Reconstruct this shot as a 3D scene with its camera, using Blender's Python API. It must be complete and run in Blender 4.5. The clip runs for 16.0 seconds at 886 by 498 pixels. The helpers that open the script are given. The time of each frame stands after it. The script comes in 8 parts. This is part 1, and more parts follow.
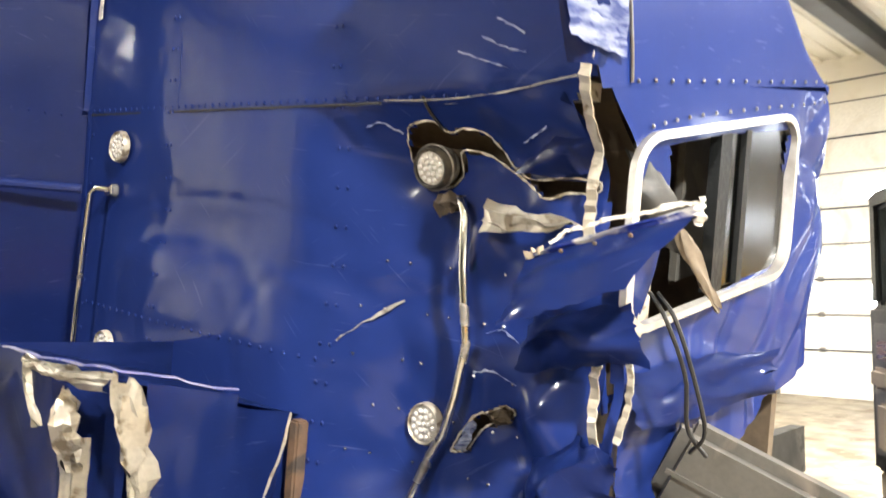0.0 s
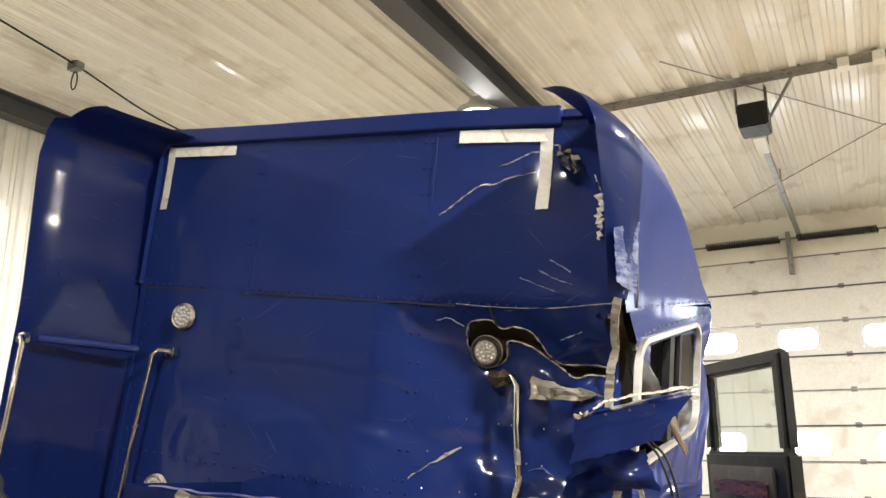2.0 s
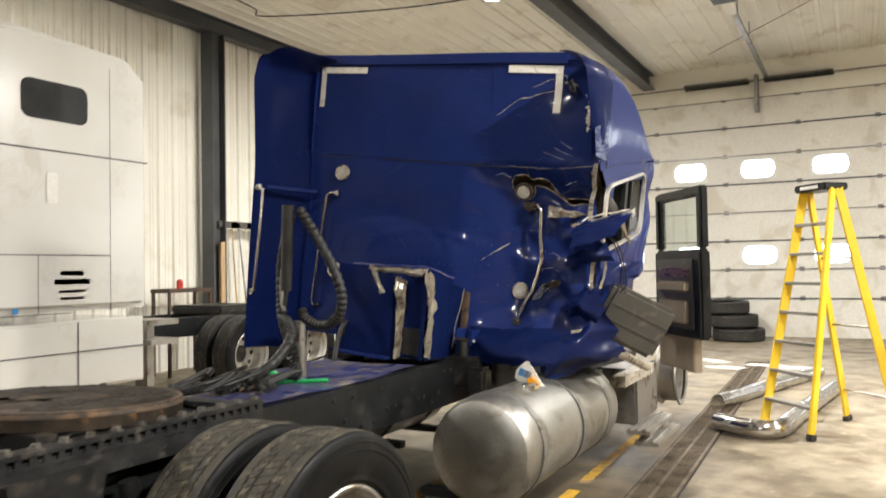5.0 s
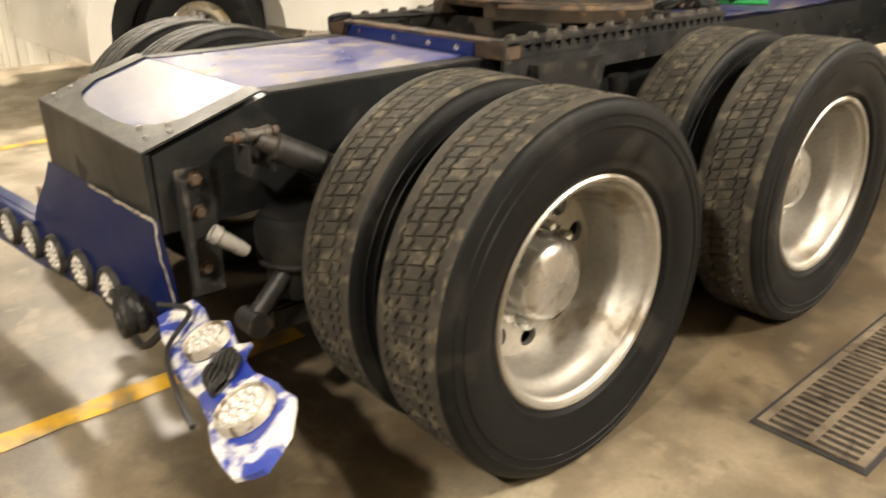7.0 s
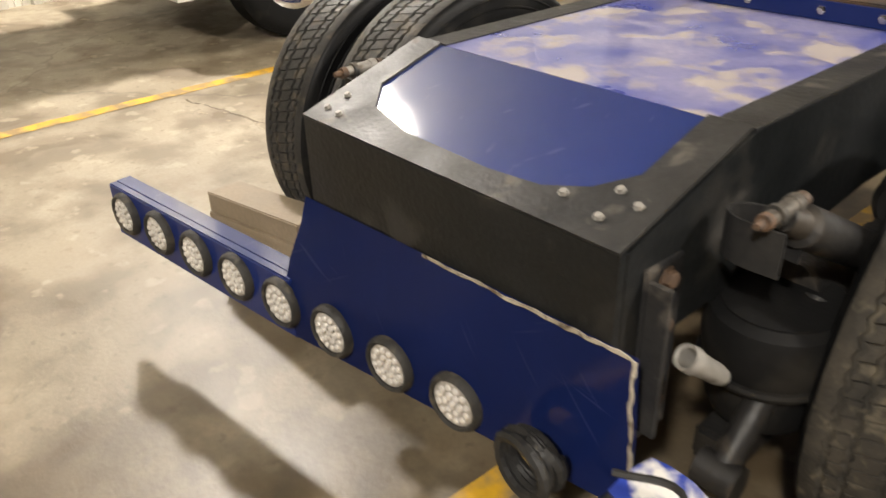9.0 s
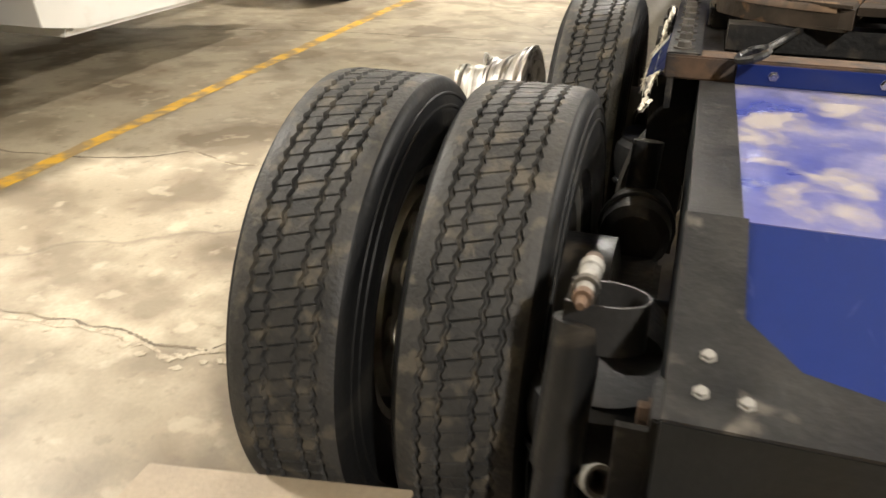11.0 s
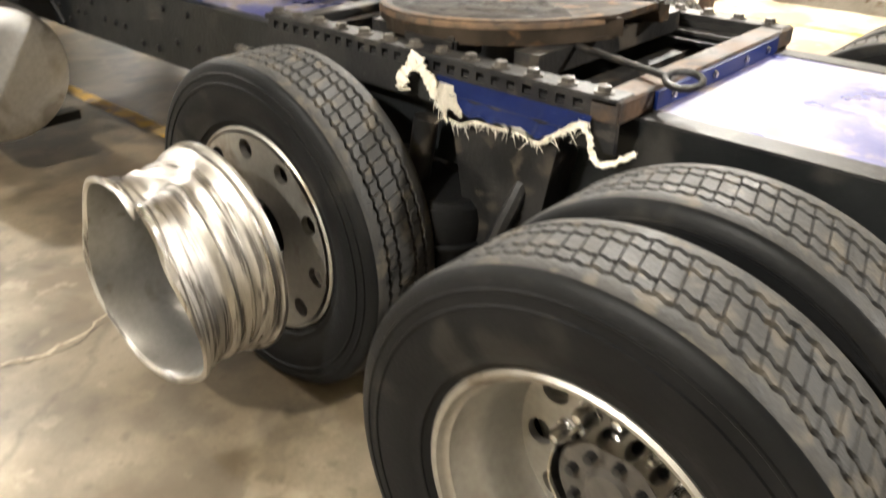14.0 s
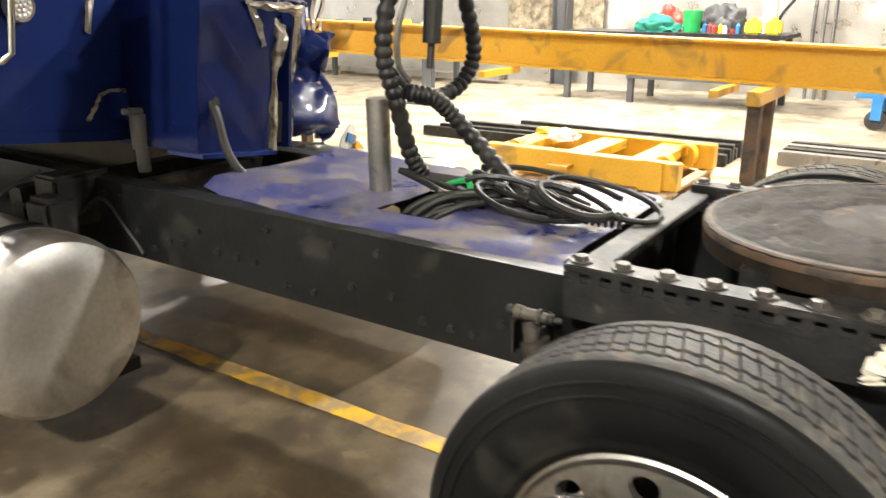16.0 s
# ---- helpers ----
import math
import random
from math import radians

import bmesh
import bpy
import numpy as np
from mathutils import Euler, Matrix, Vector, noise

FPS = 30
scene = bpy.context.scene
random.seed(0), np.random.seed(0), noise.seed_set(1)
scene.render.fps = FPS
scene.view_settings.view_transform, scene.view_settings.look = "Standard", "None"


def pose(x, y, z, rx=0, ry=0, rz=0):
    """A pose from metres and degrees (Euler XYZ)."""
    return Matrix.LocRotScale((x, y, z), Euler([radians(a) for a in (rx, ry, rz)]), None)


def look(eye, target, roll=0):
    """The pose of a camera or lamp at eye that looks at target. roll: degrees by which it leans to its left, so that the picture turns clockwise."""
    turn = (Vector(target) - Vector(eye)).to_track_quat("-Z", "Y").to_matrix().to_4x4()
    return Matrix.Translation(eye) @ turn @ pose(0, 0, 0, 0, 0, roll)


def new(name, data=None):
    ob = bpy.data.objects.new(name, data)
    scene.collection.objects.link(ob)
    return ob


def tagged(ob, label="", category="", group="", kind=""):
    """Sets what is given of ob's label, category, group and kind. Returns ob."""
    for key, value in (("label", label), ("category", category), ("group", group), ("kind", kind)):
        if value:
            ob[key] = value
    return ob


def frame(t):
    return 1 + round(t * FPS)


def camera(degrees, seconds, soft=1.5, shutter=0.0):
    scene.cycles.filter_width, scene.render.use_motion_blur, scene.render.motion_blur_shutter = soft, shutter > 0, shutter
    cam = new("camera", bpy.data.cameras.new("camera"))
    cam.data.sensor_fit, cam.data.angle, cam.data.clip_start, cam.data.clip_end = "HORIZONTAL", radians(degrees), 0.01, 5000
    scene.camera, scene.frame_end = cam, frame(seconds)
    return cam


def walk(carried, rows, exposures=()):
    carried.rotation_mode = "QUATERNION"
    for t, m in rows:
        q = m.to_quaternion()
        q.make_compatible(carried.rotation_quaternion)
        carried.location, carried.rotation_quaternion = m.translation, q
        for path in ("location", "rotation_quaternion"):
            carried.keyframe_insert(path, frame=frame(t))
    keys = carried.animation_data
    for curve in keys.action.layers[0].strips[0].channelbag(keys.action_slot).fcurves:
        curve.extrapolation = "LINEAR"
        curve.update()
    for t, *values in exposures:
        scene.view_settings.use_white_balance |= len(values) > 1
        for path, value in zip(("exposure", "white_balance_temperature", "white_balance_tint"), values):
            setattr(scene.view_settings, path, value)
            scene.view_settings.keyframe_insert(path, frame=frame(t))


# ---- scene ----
cam = camera(59.1, 16.0, 1.5, 0.35)
PATH = [
    (0, (2.26, 2.581, 1.761), (0.861, 4.005, 1.886), -0.1),
    (0.5, (2.18, 2.249, 1.797), (0.926, 3.783, 2.074), -0.1),
    (1, (2.109, 1.985, 1.804), (0.974, 3.575, 2.231), 0.0),
    (1.5, (2.128, 1.659, 1.803), (1.113, 3.315, 2.28), -0.1),
    (2, (2.08, 1.345, 1.765), (1.152, 3.05, 2.25), -0.1),
    (2.5, (2.01, 0.998, 1.763), (1.134, 2.729, 2.252), -0.2),
    (3, (2.188, 0.577, 1.731), (1.363, 2.337, 2.199), -0.2),
    (5.5, (2.848, -1.161, 1.524), (1.819, 0.55, 1.413), -0.3),
    (6, (2.681, -1.267, 1.439), (1.501, 0.324, 1.161), -0.3),
    (6.5, (2.489, -1.378, 1.39), (1.159, 0.029, 0.886), -0.5),
    (7, (2.339, -1.446, 1.398), (0.935, -0.251, 0.623), -0.7),
    (7.5, (2.103, -1.551, 1.439), (0.715, -0.434, 0.53), -0.5),
    (8, (1.789, -1.598, 1.451), (0.442, -0.486, 0.476), -1.2),
    (8.5, (1.372, -1.588, 1.446), (0.038, -0.471, 0.46), -1.7),
    (9, (1.04, -1.653, 1.463), (-0.292, -0.528, 0.484), -1.9),
    (11.5, (-0.855, -1.427, 1.406), (-1.061, 0.353, 0.517), 2.1),
    (12, (-1.197, -1.287, 1.334), (-1.112, 0.5, 0.441), 2.8),
    (12.5, (-1.435, -1.16, 1.345), (-1.158, 0.493, 0.253), 0.5),
    (13, (-1.701, -0.926, 1.409), (-1.256, 0.641, 0.247), 1.4),
    (13.5, (-1.94, -0.729, 1.528), (-0.946, 0.588, 0.399), 1.5),
    (14, (-2.051, -0.466, 1.59), (-0.746, 0.702, 0.624), 0.5),
    (14.5, (-2.066, -0.13, 1.618), (-0.59, 0.983, 0.853), 0.2),
    (15, (-2.146, 0.199, 1.619), (-0.607, 1.284, 0.945), 0.1),
    (15.5, (-2.162, 0.568, 1.615), (-0.594, 1.631, 0.974), 0.0),
    (16, (-2.099, 0.966, 1.625), (-0.519, 2.027, 1.008), 0.0),
]
walk(cam, [(t, look(eye, target, roll)) for t, eye, target, roll in PATH],
     [(0.0, 1.36, 6200, 10), (0.5, 1.31, 6200, 10), (1.0, 1.15, 6200, 10), (1.5, 0.77, 6200, 10), (2.2, 0.42, 6150, 10), (3.0, 0.06, 6100, 10), (5.5, 0.05, 6350, 10), (6.5, 0.35, 6900, 10),
      (7.5, 0.4, 7300, 12), (8.5, 0.25, 7000, 12), (9.0, 0.25, 6600, 12), (11.5, 0.62, 6500, 10), (12.0, 0.55, 6500, 10), (13.0, 0.64, 6500, 10), (13.5, 0.92, 6500, 10), (14.0, 0.90, 6400, 10), (15.0, 0.80, 6400, 10), (16.0, 0.74, 6350, 10)])


# ---- world and lamps ----
world = bpy.data.worlds.new("day")
scene.world = world
world.use_nodes = True
sky = world.node_tree.nodes.new("ShaderNodeTexSky")
sky.sky_type, sky.sun_disc, sky.sun_elevation, sky.sun_rotation = "NISHITA", False, radians(30), radians(200)
world.node_tree.links.new(sky.outputs[0], world.node_tree.nodes["Background"].inputs[0])
world.node_tree.nodes["Background"].inputs[1].default_value = 0.15

CEIL = 6.0
# the lamp at (2.7, -5.2) is an unseen addition that brightens the tail
LAMPS = [(-1.72, 9.25), (5.2, 8.9), (2.7, -5.2), (5.4, 2.4), (9.6, 6.0), (-6.1, 1.2)]


# ---- helpers of the scene ----
def part(name, bm, material, parent=None, label="", smooth=0, kind=""):
    """One bmesh as one mesh object; its numbers are in the world, whatever its parent's place."""
    bmesh.ops.recalc_face_normals(bm, faces=bm.faces)
    me = bpy.data.meshes.new(name)
    bm.to_mesh(me)
    bm.free()
    if smooth:
        for p in me.polygons:
            p.use_smooth = True
        me.set_sharp_from_angle(angle=radians(smooth))
    for one in material if isinstance(material, (list, tuple)) else [material]:
        me.materials.append(one)
    return hang(name, me, parent, label, kind)


def hang(name, me, parent=None, label="", kind="", at=None):
    ob = new(name, me)
    if at is not None:
        ob.matrix_basis = at
    if parent is not None:
        ob.parent = parent
        up, m = parent, Matrix()
        while up is not None:
            m = up.matrix_basis @ (m if up is parent else m)
            if up.parent is not None:
                m = up.matrix_parent_inverse @ m
            up = up.parent
        ob.matrix_parent_inverse = m.inverted()
    return tagged(ob, label, "", "", kind)


def thing(name, at, label, category, group=""):
    ob = new(name)
    ob.empty_display_size = 0.2
    ob.location = at
    return tagged(ob, label, category, group)


def box(bm, lo, hi, m=None, bevel=0.0):
    c = [(a + b) / 2 for a, b in zip(lo, hi)]
    s = [max(abs(b - a), 1e-4) for a, b in zip(lo, hi)]
    got = bmesh.ops.create_cube(bm, size=1, matrix=(m or Matrix()) @ Matrix.Translation(c) @ Matrix.Diagonal((*s, 1)))["verts"]
    if bevel:
        edges = list({e for v in got for e in v.link_edges})
        bmesh.ops.bevel(bm, geom=edges, offset=bevel, segments=2, affect="EDGES")
    return bm


def boxed(lo, hi, m=None, bevel=0.0):
    return box(bmesh.new(), lo, hi, m, bevel)


def lathe(bm, profile, segs=40, m=None, wobble=None):
    """Turns rows of (x, r) about the x axis; wobble(x, r, a) may move a point."""
    m = m or Matrix()
    rings = []
    for x, r in profile:
        if r < 1e-6:
            rings.append([bm.verts.new(m @ Vector((x, 0, 0)))])
            continue
        ring = []
        for k in range(segs):
            a = 2 * math.pi * k / segs
            xx, rr = wobble(x, r, a) if wobble else (x, r)
            ring.append(bm.verts.new(m @ Vector((xx, rr * math.cos(a), rr * math.sin(a)))))
        rings.append(ring)
    for a, b in zip(rings, rings[1:]):
        for k in range(segs):
            n = (k + 1) % segs
            f = list(dict.fromkeys([a[k % len(a)], a[n % len(a)], b[n % len(b)], b[k % len(b)]]))
            if len(f) > 2:
                bm.faces.new(f)
    return bm


def rod(bm, a, b, r, segs=12, r2=None):
    a, b = Vector(a), Vector(b)
    d = b - a
    m = Matrix.Translation(a) @ d.to_track_quat("X", "Z").to_matrix().to_4x4()
    return lathe(bm, [(0, 0), (0, r), (d.length, r if r2 is None else r2), (d.length, 0)], segs, m)


def spline(pts, steps=6):
    pts = [Vector(p) for p in pts]
    out = []
    ext = [2 * pts[0] - pts[1], *pts, 2 * pts[-1] - pts[-2]]
    for p0, p1, p2, p3 in zip(ext, ext[1:], ext[2:], ext[3:]):
        for k in range(steps):
            t = k / steps
            out.append(0.5 * (2 * p1 + (p2 - p0) * t + (2 * p0 - 5 * p1 + 4 * p2 - p3) * t * t + (3 * p1 - p0 - 3 * p2 + p3) * t ** 3))
    return out + [pts[-1]]


def tube(bm, pts, r, segs=8, swell=None):
    """A round tube along points; swell(k) scales the radius of its k-th ring."""
    rings, up = [], Vector((0.3, 0.2, 1)).normalized()
    for k, p in enumerate(pts):
        d = (pts[min(k + 1, len(pts) - 1)] - pts[max(k - 1, 0)]).normalized()
        a = d.cross(up)
        a = a.normalized() if a.length > 1e-3 else d.orthogonal().normalized()
        b, rr = d.cross(a), r * (swell(k) if swell else 1)
        up = -b if (-b).dot(up) > 0 else b
        up = a.cross(d)
        rings.append([bm.verts.new(p + rr * (math.cos(2 * math.pi * j / segs) * a + math.sin(2 * math.pi * j / segs) * b)) for j in range(segs)])
    for x, y in zip(rings, rings[1:]):
        for j in range(segs):
            bm.faces.new((x[j], x[(j + 1) % segs], y[(j + 1) % segs], y[j]))
    bm.faces.new(rings[0])
    bm.faces.new(rings[-1])
    return bm


def slab(bm, outline, thick, m):
    """A flat piece: its outline in the x-y plane of m, thick along z."""
    lo = [bm.verts.new(m @ Vector((x, y, 0))) for x, y in outline]
    hi = [bm.verts.new(m @ Vector((x, y, thick))) for x, y in outline]
    bm.faces.new(lo)
    bm.faces.new(hi)
    n = len(lo)
    for k in range(n):
        bm.faces.new((lo[k], lo[(k + 1) % n], hi[(k + 1) % n], hi[k]))
    return bm


def oval(w, h, r, n=5):
    """The outline of a rectangle w by h with corners of radius r."""
    out = []
    for cx, cy, a in ((w / 2 - r, h / 2 - r, 0), (r - w / 2, h / 2 - r, 90), (r - w / 2, r - h / 2, 180), (w / 2 - r, r - h / 2, 270)):
        out += [(cx + r * math.cos(radians(a + 90 * k / n)), cy + r * math.sin(radians(a + 90 * k / n))) for k in range(n + 1)]
    return out


def strip(bm, pts, width, thick, normal, rough=0.0, rng=None):
    """A ribbon along points, with uneven edges."""
    normal = Vector(normal).normalized()
    rows = []
    for k, p in enumerate(pts):
        d = (pts[min(k + 1, len(pts) - 1)] - pts[max(k - 1, 0)]).normalized()
        a = d.cross(normal).normalized()
        w1 = width * (0.5 + (rng.uniform(-rough, rough) if rng else 0))
        w2 = width * (0.5 + (rng.uniform(-rough, rough) if rng else 0))
        q = p + normal * (rng.uniform(-1, 1) * thick if rng else 0)
        rows.append([bm.verts.new(v) for v in (q - a * w1, q + a * w2, q + a * w2 + normal * thick, q - a * w1 + normal * thick)])
    for x, y in zip(rows, rows[1:]):
        for j in range(4):
            bm.faces.new((x[j], x[(j + 1) % 4], y[(j + 1) % 4], y[j]))
    bm.faces.new(rows[0])
    bm.faces.new(rows[-1])
    return bm


# ---- materials ----
def stuff(name, c1, c2, rough=(0.4, 0.6), metal=0.0, big=2.0, fine=40.0, bump=0.15, coat=0.0, grime=None, amount=0.5, stretch=(1, 1, 1), spec=0.5, wave=0.0, swirl=1.2, tint=0.35):
    """A surface of two colours in large patches, fine grain, uneven gloss, and grime in blots."""
    m = bpy.data.materials.new(name)
    m.use_nodes = True
    nt = m.node_tree
    b = nt.nodes["Principled BSDF"]
    link = nt.links.new
    tc, mp = nt.nodes.new("ShaderNodeTexCoord"), nt.nodes.new("ShaderNodeMapping")
    mp.inputs["Scale"].default_value = stretch
    link(tc.outputs["Object"], mp.inputs[0])

    def noise_of(scale, detail=6.0, distort=0.0):
        n = nt.nodes.new("ShaderNodeTexNoise")
        n.inputs["Scale"].default_value, n.inputs["Detail"].default_value, n.inputs["Distortion"].default_value = scale, detail, distort
        link(mp.outputs[0], n.inputs["Vector"])
        return n.outputs["Fac"]

    def ranged(src, a, b2, lo, hi):
        n = nt.nodes.new("ShaderNodeMapRange")
        n.inputs[1].default_value, n.inputs[2].default_value, n.inputs[3].default_value, n.inputs[4].default_value = a, b2, lo, hi
        link(src, n.inputs[0])
        return n.outputs[0]

    def mixed(fac, a, b2):
        n = nt.nodes.new("ShaderNodeMix")
        n.data_type = "RGBA"
        link(fac, n.inputs[0])
        for slot, v in ((6, a), (7, b2)):
            if isinstance(v, tuple):
                n.inputs[slot].default_value = (*v, 1)
            else:
                link(v, n.inputs[slot])
        return n.outputs[2]

    coarse, grain = noise_of(big, 7.0, 0.4), noise_of(fine, 4.0)
    col = mixed(ranged(coarse, 0.35, 0.65, 0, 1), c1, c2)
    col = mixed(ranged(grain, 0.3, 0.75, 0, tint), col, tuple(0.6 * v for v in c1))
    rgh = ranged(coarse, 0.3, 0.7, rough[0], rough[1])
    if grime:
        blot = ranged(noise_of(big * 1.7, 9.0, swirl), 0.62 - 0.25 * amount, 0.72 - 0.2 * amount, 0, 0.9)
        col = mixed(blot, col, grime)
        mx = nt.nodes.new("ShaderNodeMath")
        mx.operation = "MAXIMUM"
        link(ranged(blot, 0, 1, 0, 0.75), mx.inputs[0])
        link(rgh, mx.inputs[1])
        rgh = mx.outputs[0]
    link(col, b.inputs["Base Color"])
    link(rgh, b.inputs["Roughness"])
    b.inputs["Metallic"].default_value = metal
    b.inputs["Specular IOR Level"].default_value = spec
    b.inputs["Coat Weight"].default_value = coat
    b.inputs["Coat Roughness"].default_value = 0.06
    if bump:
        bp = nt.nodes.new("ShaderNodeBump")
        bp.inputs["Strength"].default_value, bp.inputs["Distance"].default_value = bump, 0.004
        link(grain, bp.inputs["Height"])
        link(bp.outputs[0], b.inputs["Normal"])
        if wave:
            b2 = nt.nodes.new("ShaderNodeBump")
            b2.inputs["Strength"].default_value, b2.inputs["Distance"].default_value = wave, 0.03
            link(noise_of(3.5, 2.0), b2.inputs["Height"])
            link(b2.outputs[0], bp.inputs["Normal"])
            link(b2.outputs[0], b.inputs["Coat Normal"])
    return m


def glow(name, colour, power):
    m = bpy.data.materials.new(name)
    m.use_nodes = True
    b = m.node_tree.nodes["Principled BSDF"]
    b.inputs["Emission Color"].default_value = (*colour, 1)
    b.inputs["Emission Strength"].default_value = power
    return m


def glass(name, colour, rough=0.02, clear=0.7):
    """Thin glass: mostly see-through, with a mirror sheen."""
    m = bpy.data.materials.new(name)
    m.use_nodes = True
    nt = m.node_tree
    nt.nodes.remove(nt.nodes["Principled BSDF"])
    out = nt.nodes["Material Output"]
    gl, tr, mx = nt.nodes.new("ShaderNodeBsdfGlossy"), nt.nodes.new("ShaderNodeBsdfTransparent"), nt.nodes.new("ShaderNodeMixShader")
    gl.inputs["Roughness"].default_value = rough
    tr.inputs["Color"].default_value = (*colour, 1)
    mx.inputs[0].default_value = clear
    nt.links.new(gl.outputs[0], mx.inputs[1])
    nt.links.new(tr.outputs[0], mx.inputs[2])
    nt.links.new(mx.outputs[0], out.inputs[0])
    return m


def concrete():
    m = stuff("concrete", (0.275, 0.230, 0.160), (0.385, 0.332, 0.242), (0.42, 0.62), 0, 0.9, 60, 0.16, 0, (0.16, 0.122, 0.078), 0.46, (1, 1, 1), 0.5, 0, 0.3)
    nt, link = m.node_tree, m.node_tree.links.new
    b = nt.nodes["Principled BSDF"]
    tc = nt.nodes["Texture Coordinate"]
    col = b.inputs["Base Color"].links[0].from_socket

    def noise_of(scale, detail, src=None):
        n = nt.nodes.new("ShaderNodeTexNoise")
        n.inputs["Scale"].default_value, n.inputs["Detail"].default_value = scale, detail
        link(src or tc.outputs["Object"], n.inputs["Vector"])
        return n

    def ranged(src, a, b2, lo, hi):
        n = nt.nodes.new("ShaderNodeMapRange")
        n.inputs[1].default_value, n.inputs[2].default_value, n.inputs[3].default_value, n.inputs[4].default_value = a, b2, lo, hi
        link(src, n.inputs[0])
        return n.outputs[0]

    def over(fac, colour):
        nonlocal col
        mx = nt.nodes.new("ShaderNodeMix")
        mx.data_type = "RGBA"
        link(fac, mx.inputs[0])
        link(col, mx.inputs[6])
        mx.inputs[7].default_value = (*colour, 1)
        col = mx.outputs[2]

    add = nt.nodes.new("ShaderNodeVectorMath")
    add.operation = "MULTIPLY_ADD"
    add.inputs[1].default_value = (0.7, 0.7, 0)
    link(noise_of(1.6, 6).outputs["Color"], add.inputs[0])
    link(tc.outputs["Object"], add.inputs[2])
    vor = nt.nodes.new("ShaderNodeTexVoronoi")
    vor.feature = "DISTANCE_TO_EDGE"
    vor.inputs["Scale"].default_value = 0.22
    link(add.outputs[0], vor.inputs["Vector"])
    # mottling, small dirt specks, pale worn flakes, hairline cracks
    over(ranged(noise_of(3.2, 12).outputs["Fac"], 0.46, 0.62, 0, 0.8), (0.155, 0.123, 0.080))
    over(ranged(noise_of(17, 8).outputs["Fac"], 0.60, 0.68, 0, 0.5), (0.15, 0.115, 0.075))
    over(ranged(noise_of(7, 12).outputs["Fac"], 0.60, 0.66, 0, 0.45), (0.44, 0.385, 0.285))
    # broad wet, oily patch run out towards the drain, with under-truck shade painted in
    wet_shade = nt.nodes.new("ShaderNodeVectorMath")
    wet_shade.operation = "MULTIPLY_ADD"
    wet_shade.inputs[1].default_value, wet_shade.inputs[2].default_value = (0.36, 0.105, 0), (-0.126, -0.32, 0)
    link(tc.outputs["Object"], wet_shade.inputs[0])
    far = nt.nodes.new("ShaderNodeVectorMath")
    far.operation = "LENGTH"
    link(wet_shade.outputs[0], far.inputs[0])
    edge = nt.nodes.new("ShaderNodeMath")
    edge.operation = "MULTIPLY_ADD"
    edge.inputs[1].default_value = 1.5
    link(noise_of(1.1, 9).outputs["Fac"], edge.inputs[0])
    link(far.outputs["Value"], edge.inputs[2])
    soak_shade = ranged(edge.outputs[0], 1.62, 1.08, 0, 0.92)
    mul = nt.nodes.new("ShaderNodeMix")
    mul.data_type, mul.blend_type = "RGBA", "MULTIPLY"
    link(soak_shade, mul.inputs[0])
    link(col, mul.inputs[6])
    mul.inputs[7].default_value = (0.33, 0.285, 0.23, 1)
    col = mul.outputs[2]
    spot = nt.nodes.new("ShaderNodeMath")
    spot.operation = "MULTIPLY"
    link(soak_shade, spot.inputs[0])
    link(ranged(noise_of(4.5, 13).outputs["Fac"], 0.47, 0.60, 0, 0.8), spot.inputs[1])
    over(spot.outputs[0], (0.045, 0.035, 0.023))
    over(ranged(vor.outputs["Distance"], 0.0005, 0.004, 0.4, 0), (0.08, 0.06, 0.04))
    link(col, b.inputs["Base Color"])
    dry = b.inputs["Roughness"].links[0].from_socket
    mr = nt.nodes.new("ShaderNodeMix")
    link(soak_shade, mr.inputs[0])
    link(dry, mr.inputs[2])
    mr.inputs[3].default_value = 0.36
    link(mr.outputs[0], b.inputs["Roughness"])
    return m


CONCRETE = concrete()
HUBDARK = stuff("dirty_hub_iron", (0.055, 0.050, 0.044), (0.12, 0.107, 0.09), (0.4, 0.65), 0.3, 9, 60, 0.4, 0, (0.03, 0.025, 0.02), 0.35, (1, 1, 1), 0.4, 0, 0.5)
TANK_DULL = stuff("dented_tank_aluminium", (0.36, 0.355, 0.325), (0.47, 0.46, 0.43), (0.36, 0.52), 1.0, 2.5, 60, 0.2, 0, (0.22, 0.20, 0.16), 0.3, (1, 1, 1), 0.5, 0.2, 0.4)
RUBBER_DUST = stuff("dusty_rubber", (0.030, 0.028, 0.024), (0.062, 0.054, 0.042), (0.6, 0.85), 0, 14, 110, 0.7, 0, (0.11, 0.095, 0.068), 0.34, (1, 1, 1), 0.25, 0, 0.2)
TANK = stuff("tank_aluminium", (0.58, 0.57, 0.54), (0.68, 0.67, 0.64), (0.42, 0.58), 1.0, 2.5, 60, 0.15, 0, (0.36, 0.33, 0.28), 0.25, (1, 1, 1), 0.5, 0, 0.4)
GREYPALE = stuff("pale_grey_cast", (0.20, 0.19, 0.17), (0.30, 0.285, 0.26), (0.45, 0.7), 0.2, 9, 60, 0.4, 0, (0.07, 0.055, 0.04), 0.3)
SHOCKGREY = stuff("grey_shock_paint", (0.17, 0.172, 0.18), (0.21, 0.212, 0.22), (0.38, 0.5), 0.1, 6, 60, 0.1)
HUBGREY = stuff("hub_cap_metal", (0.42, 0.41, 0.39), (0.50, 0.49, 0.46), (0.22, 0.36), 0.9, 5, 60, 0.05, 0, (0.28, 0.24, 0.19), 0.2)


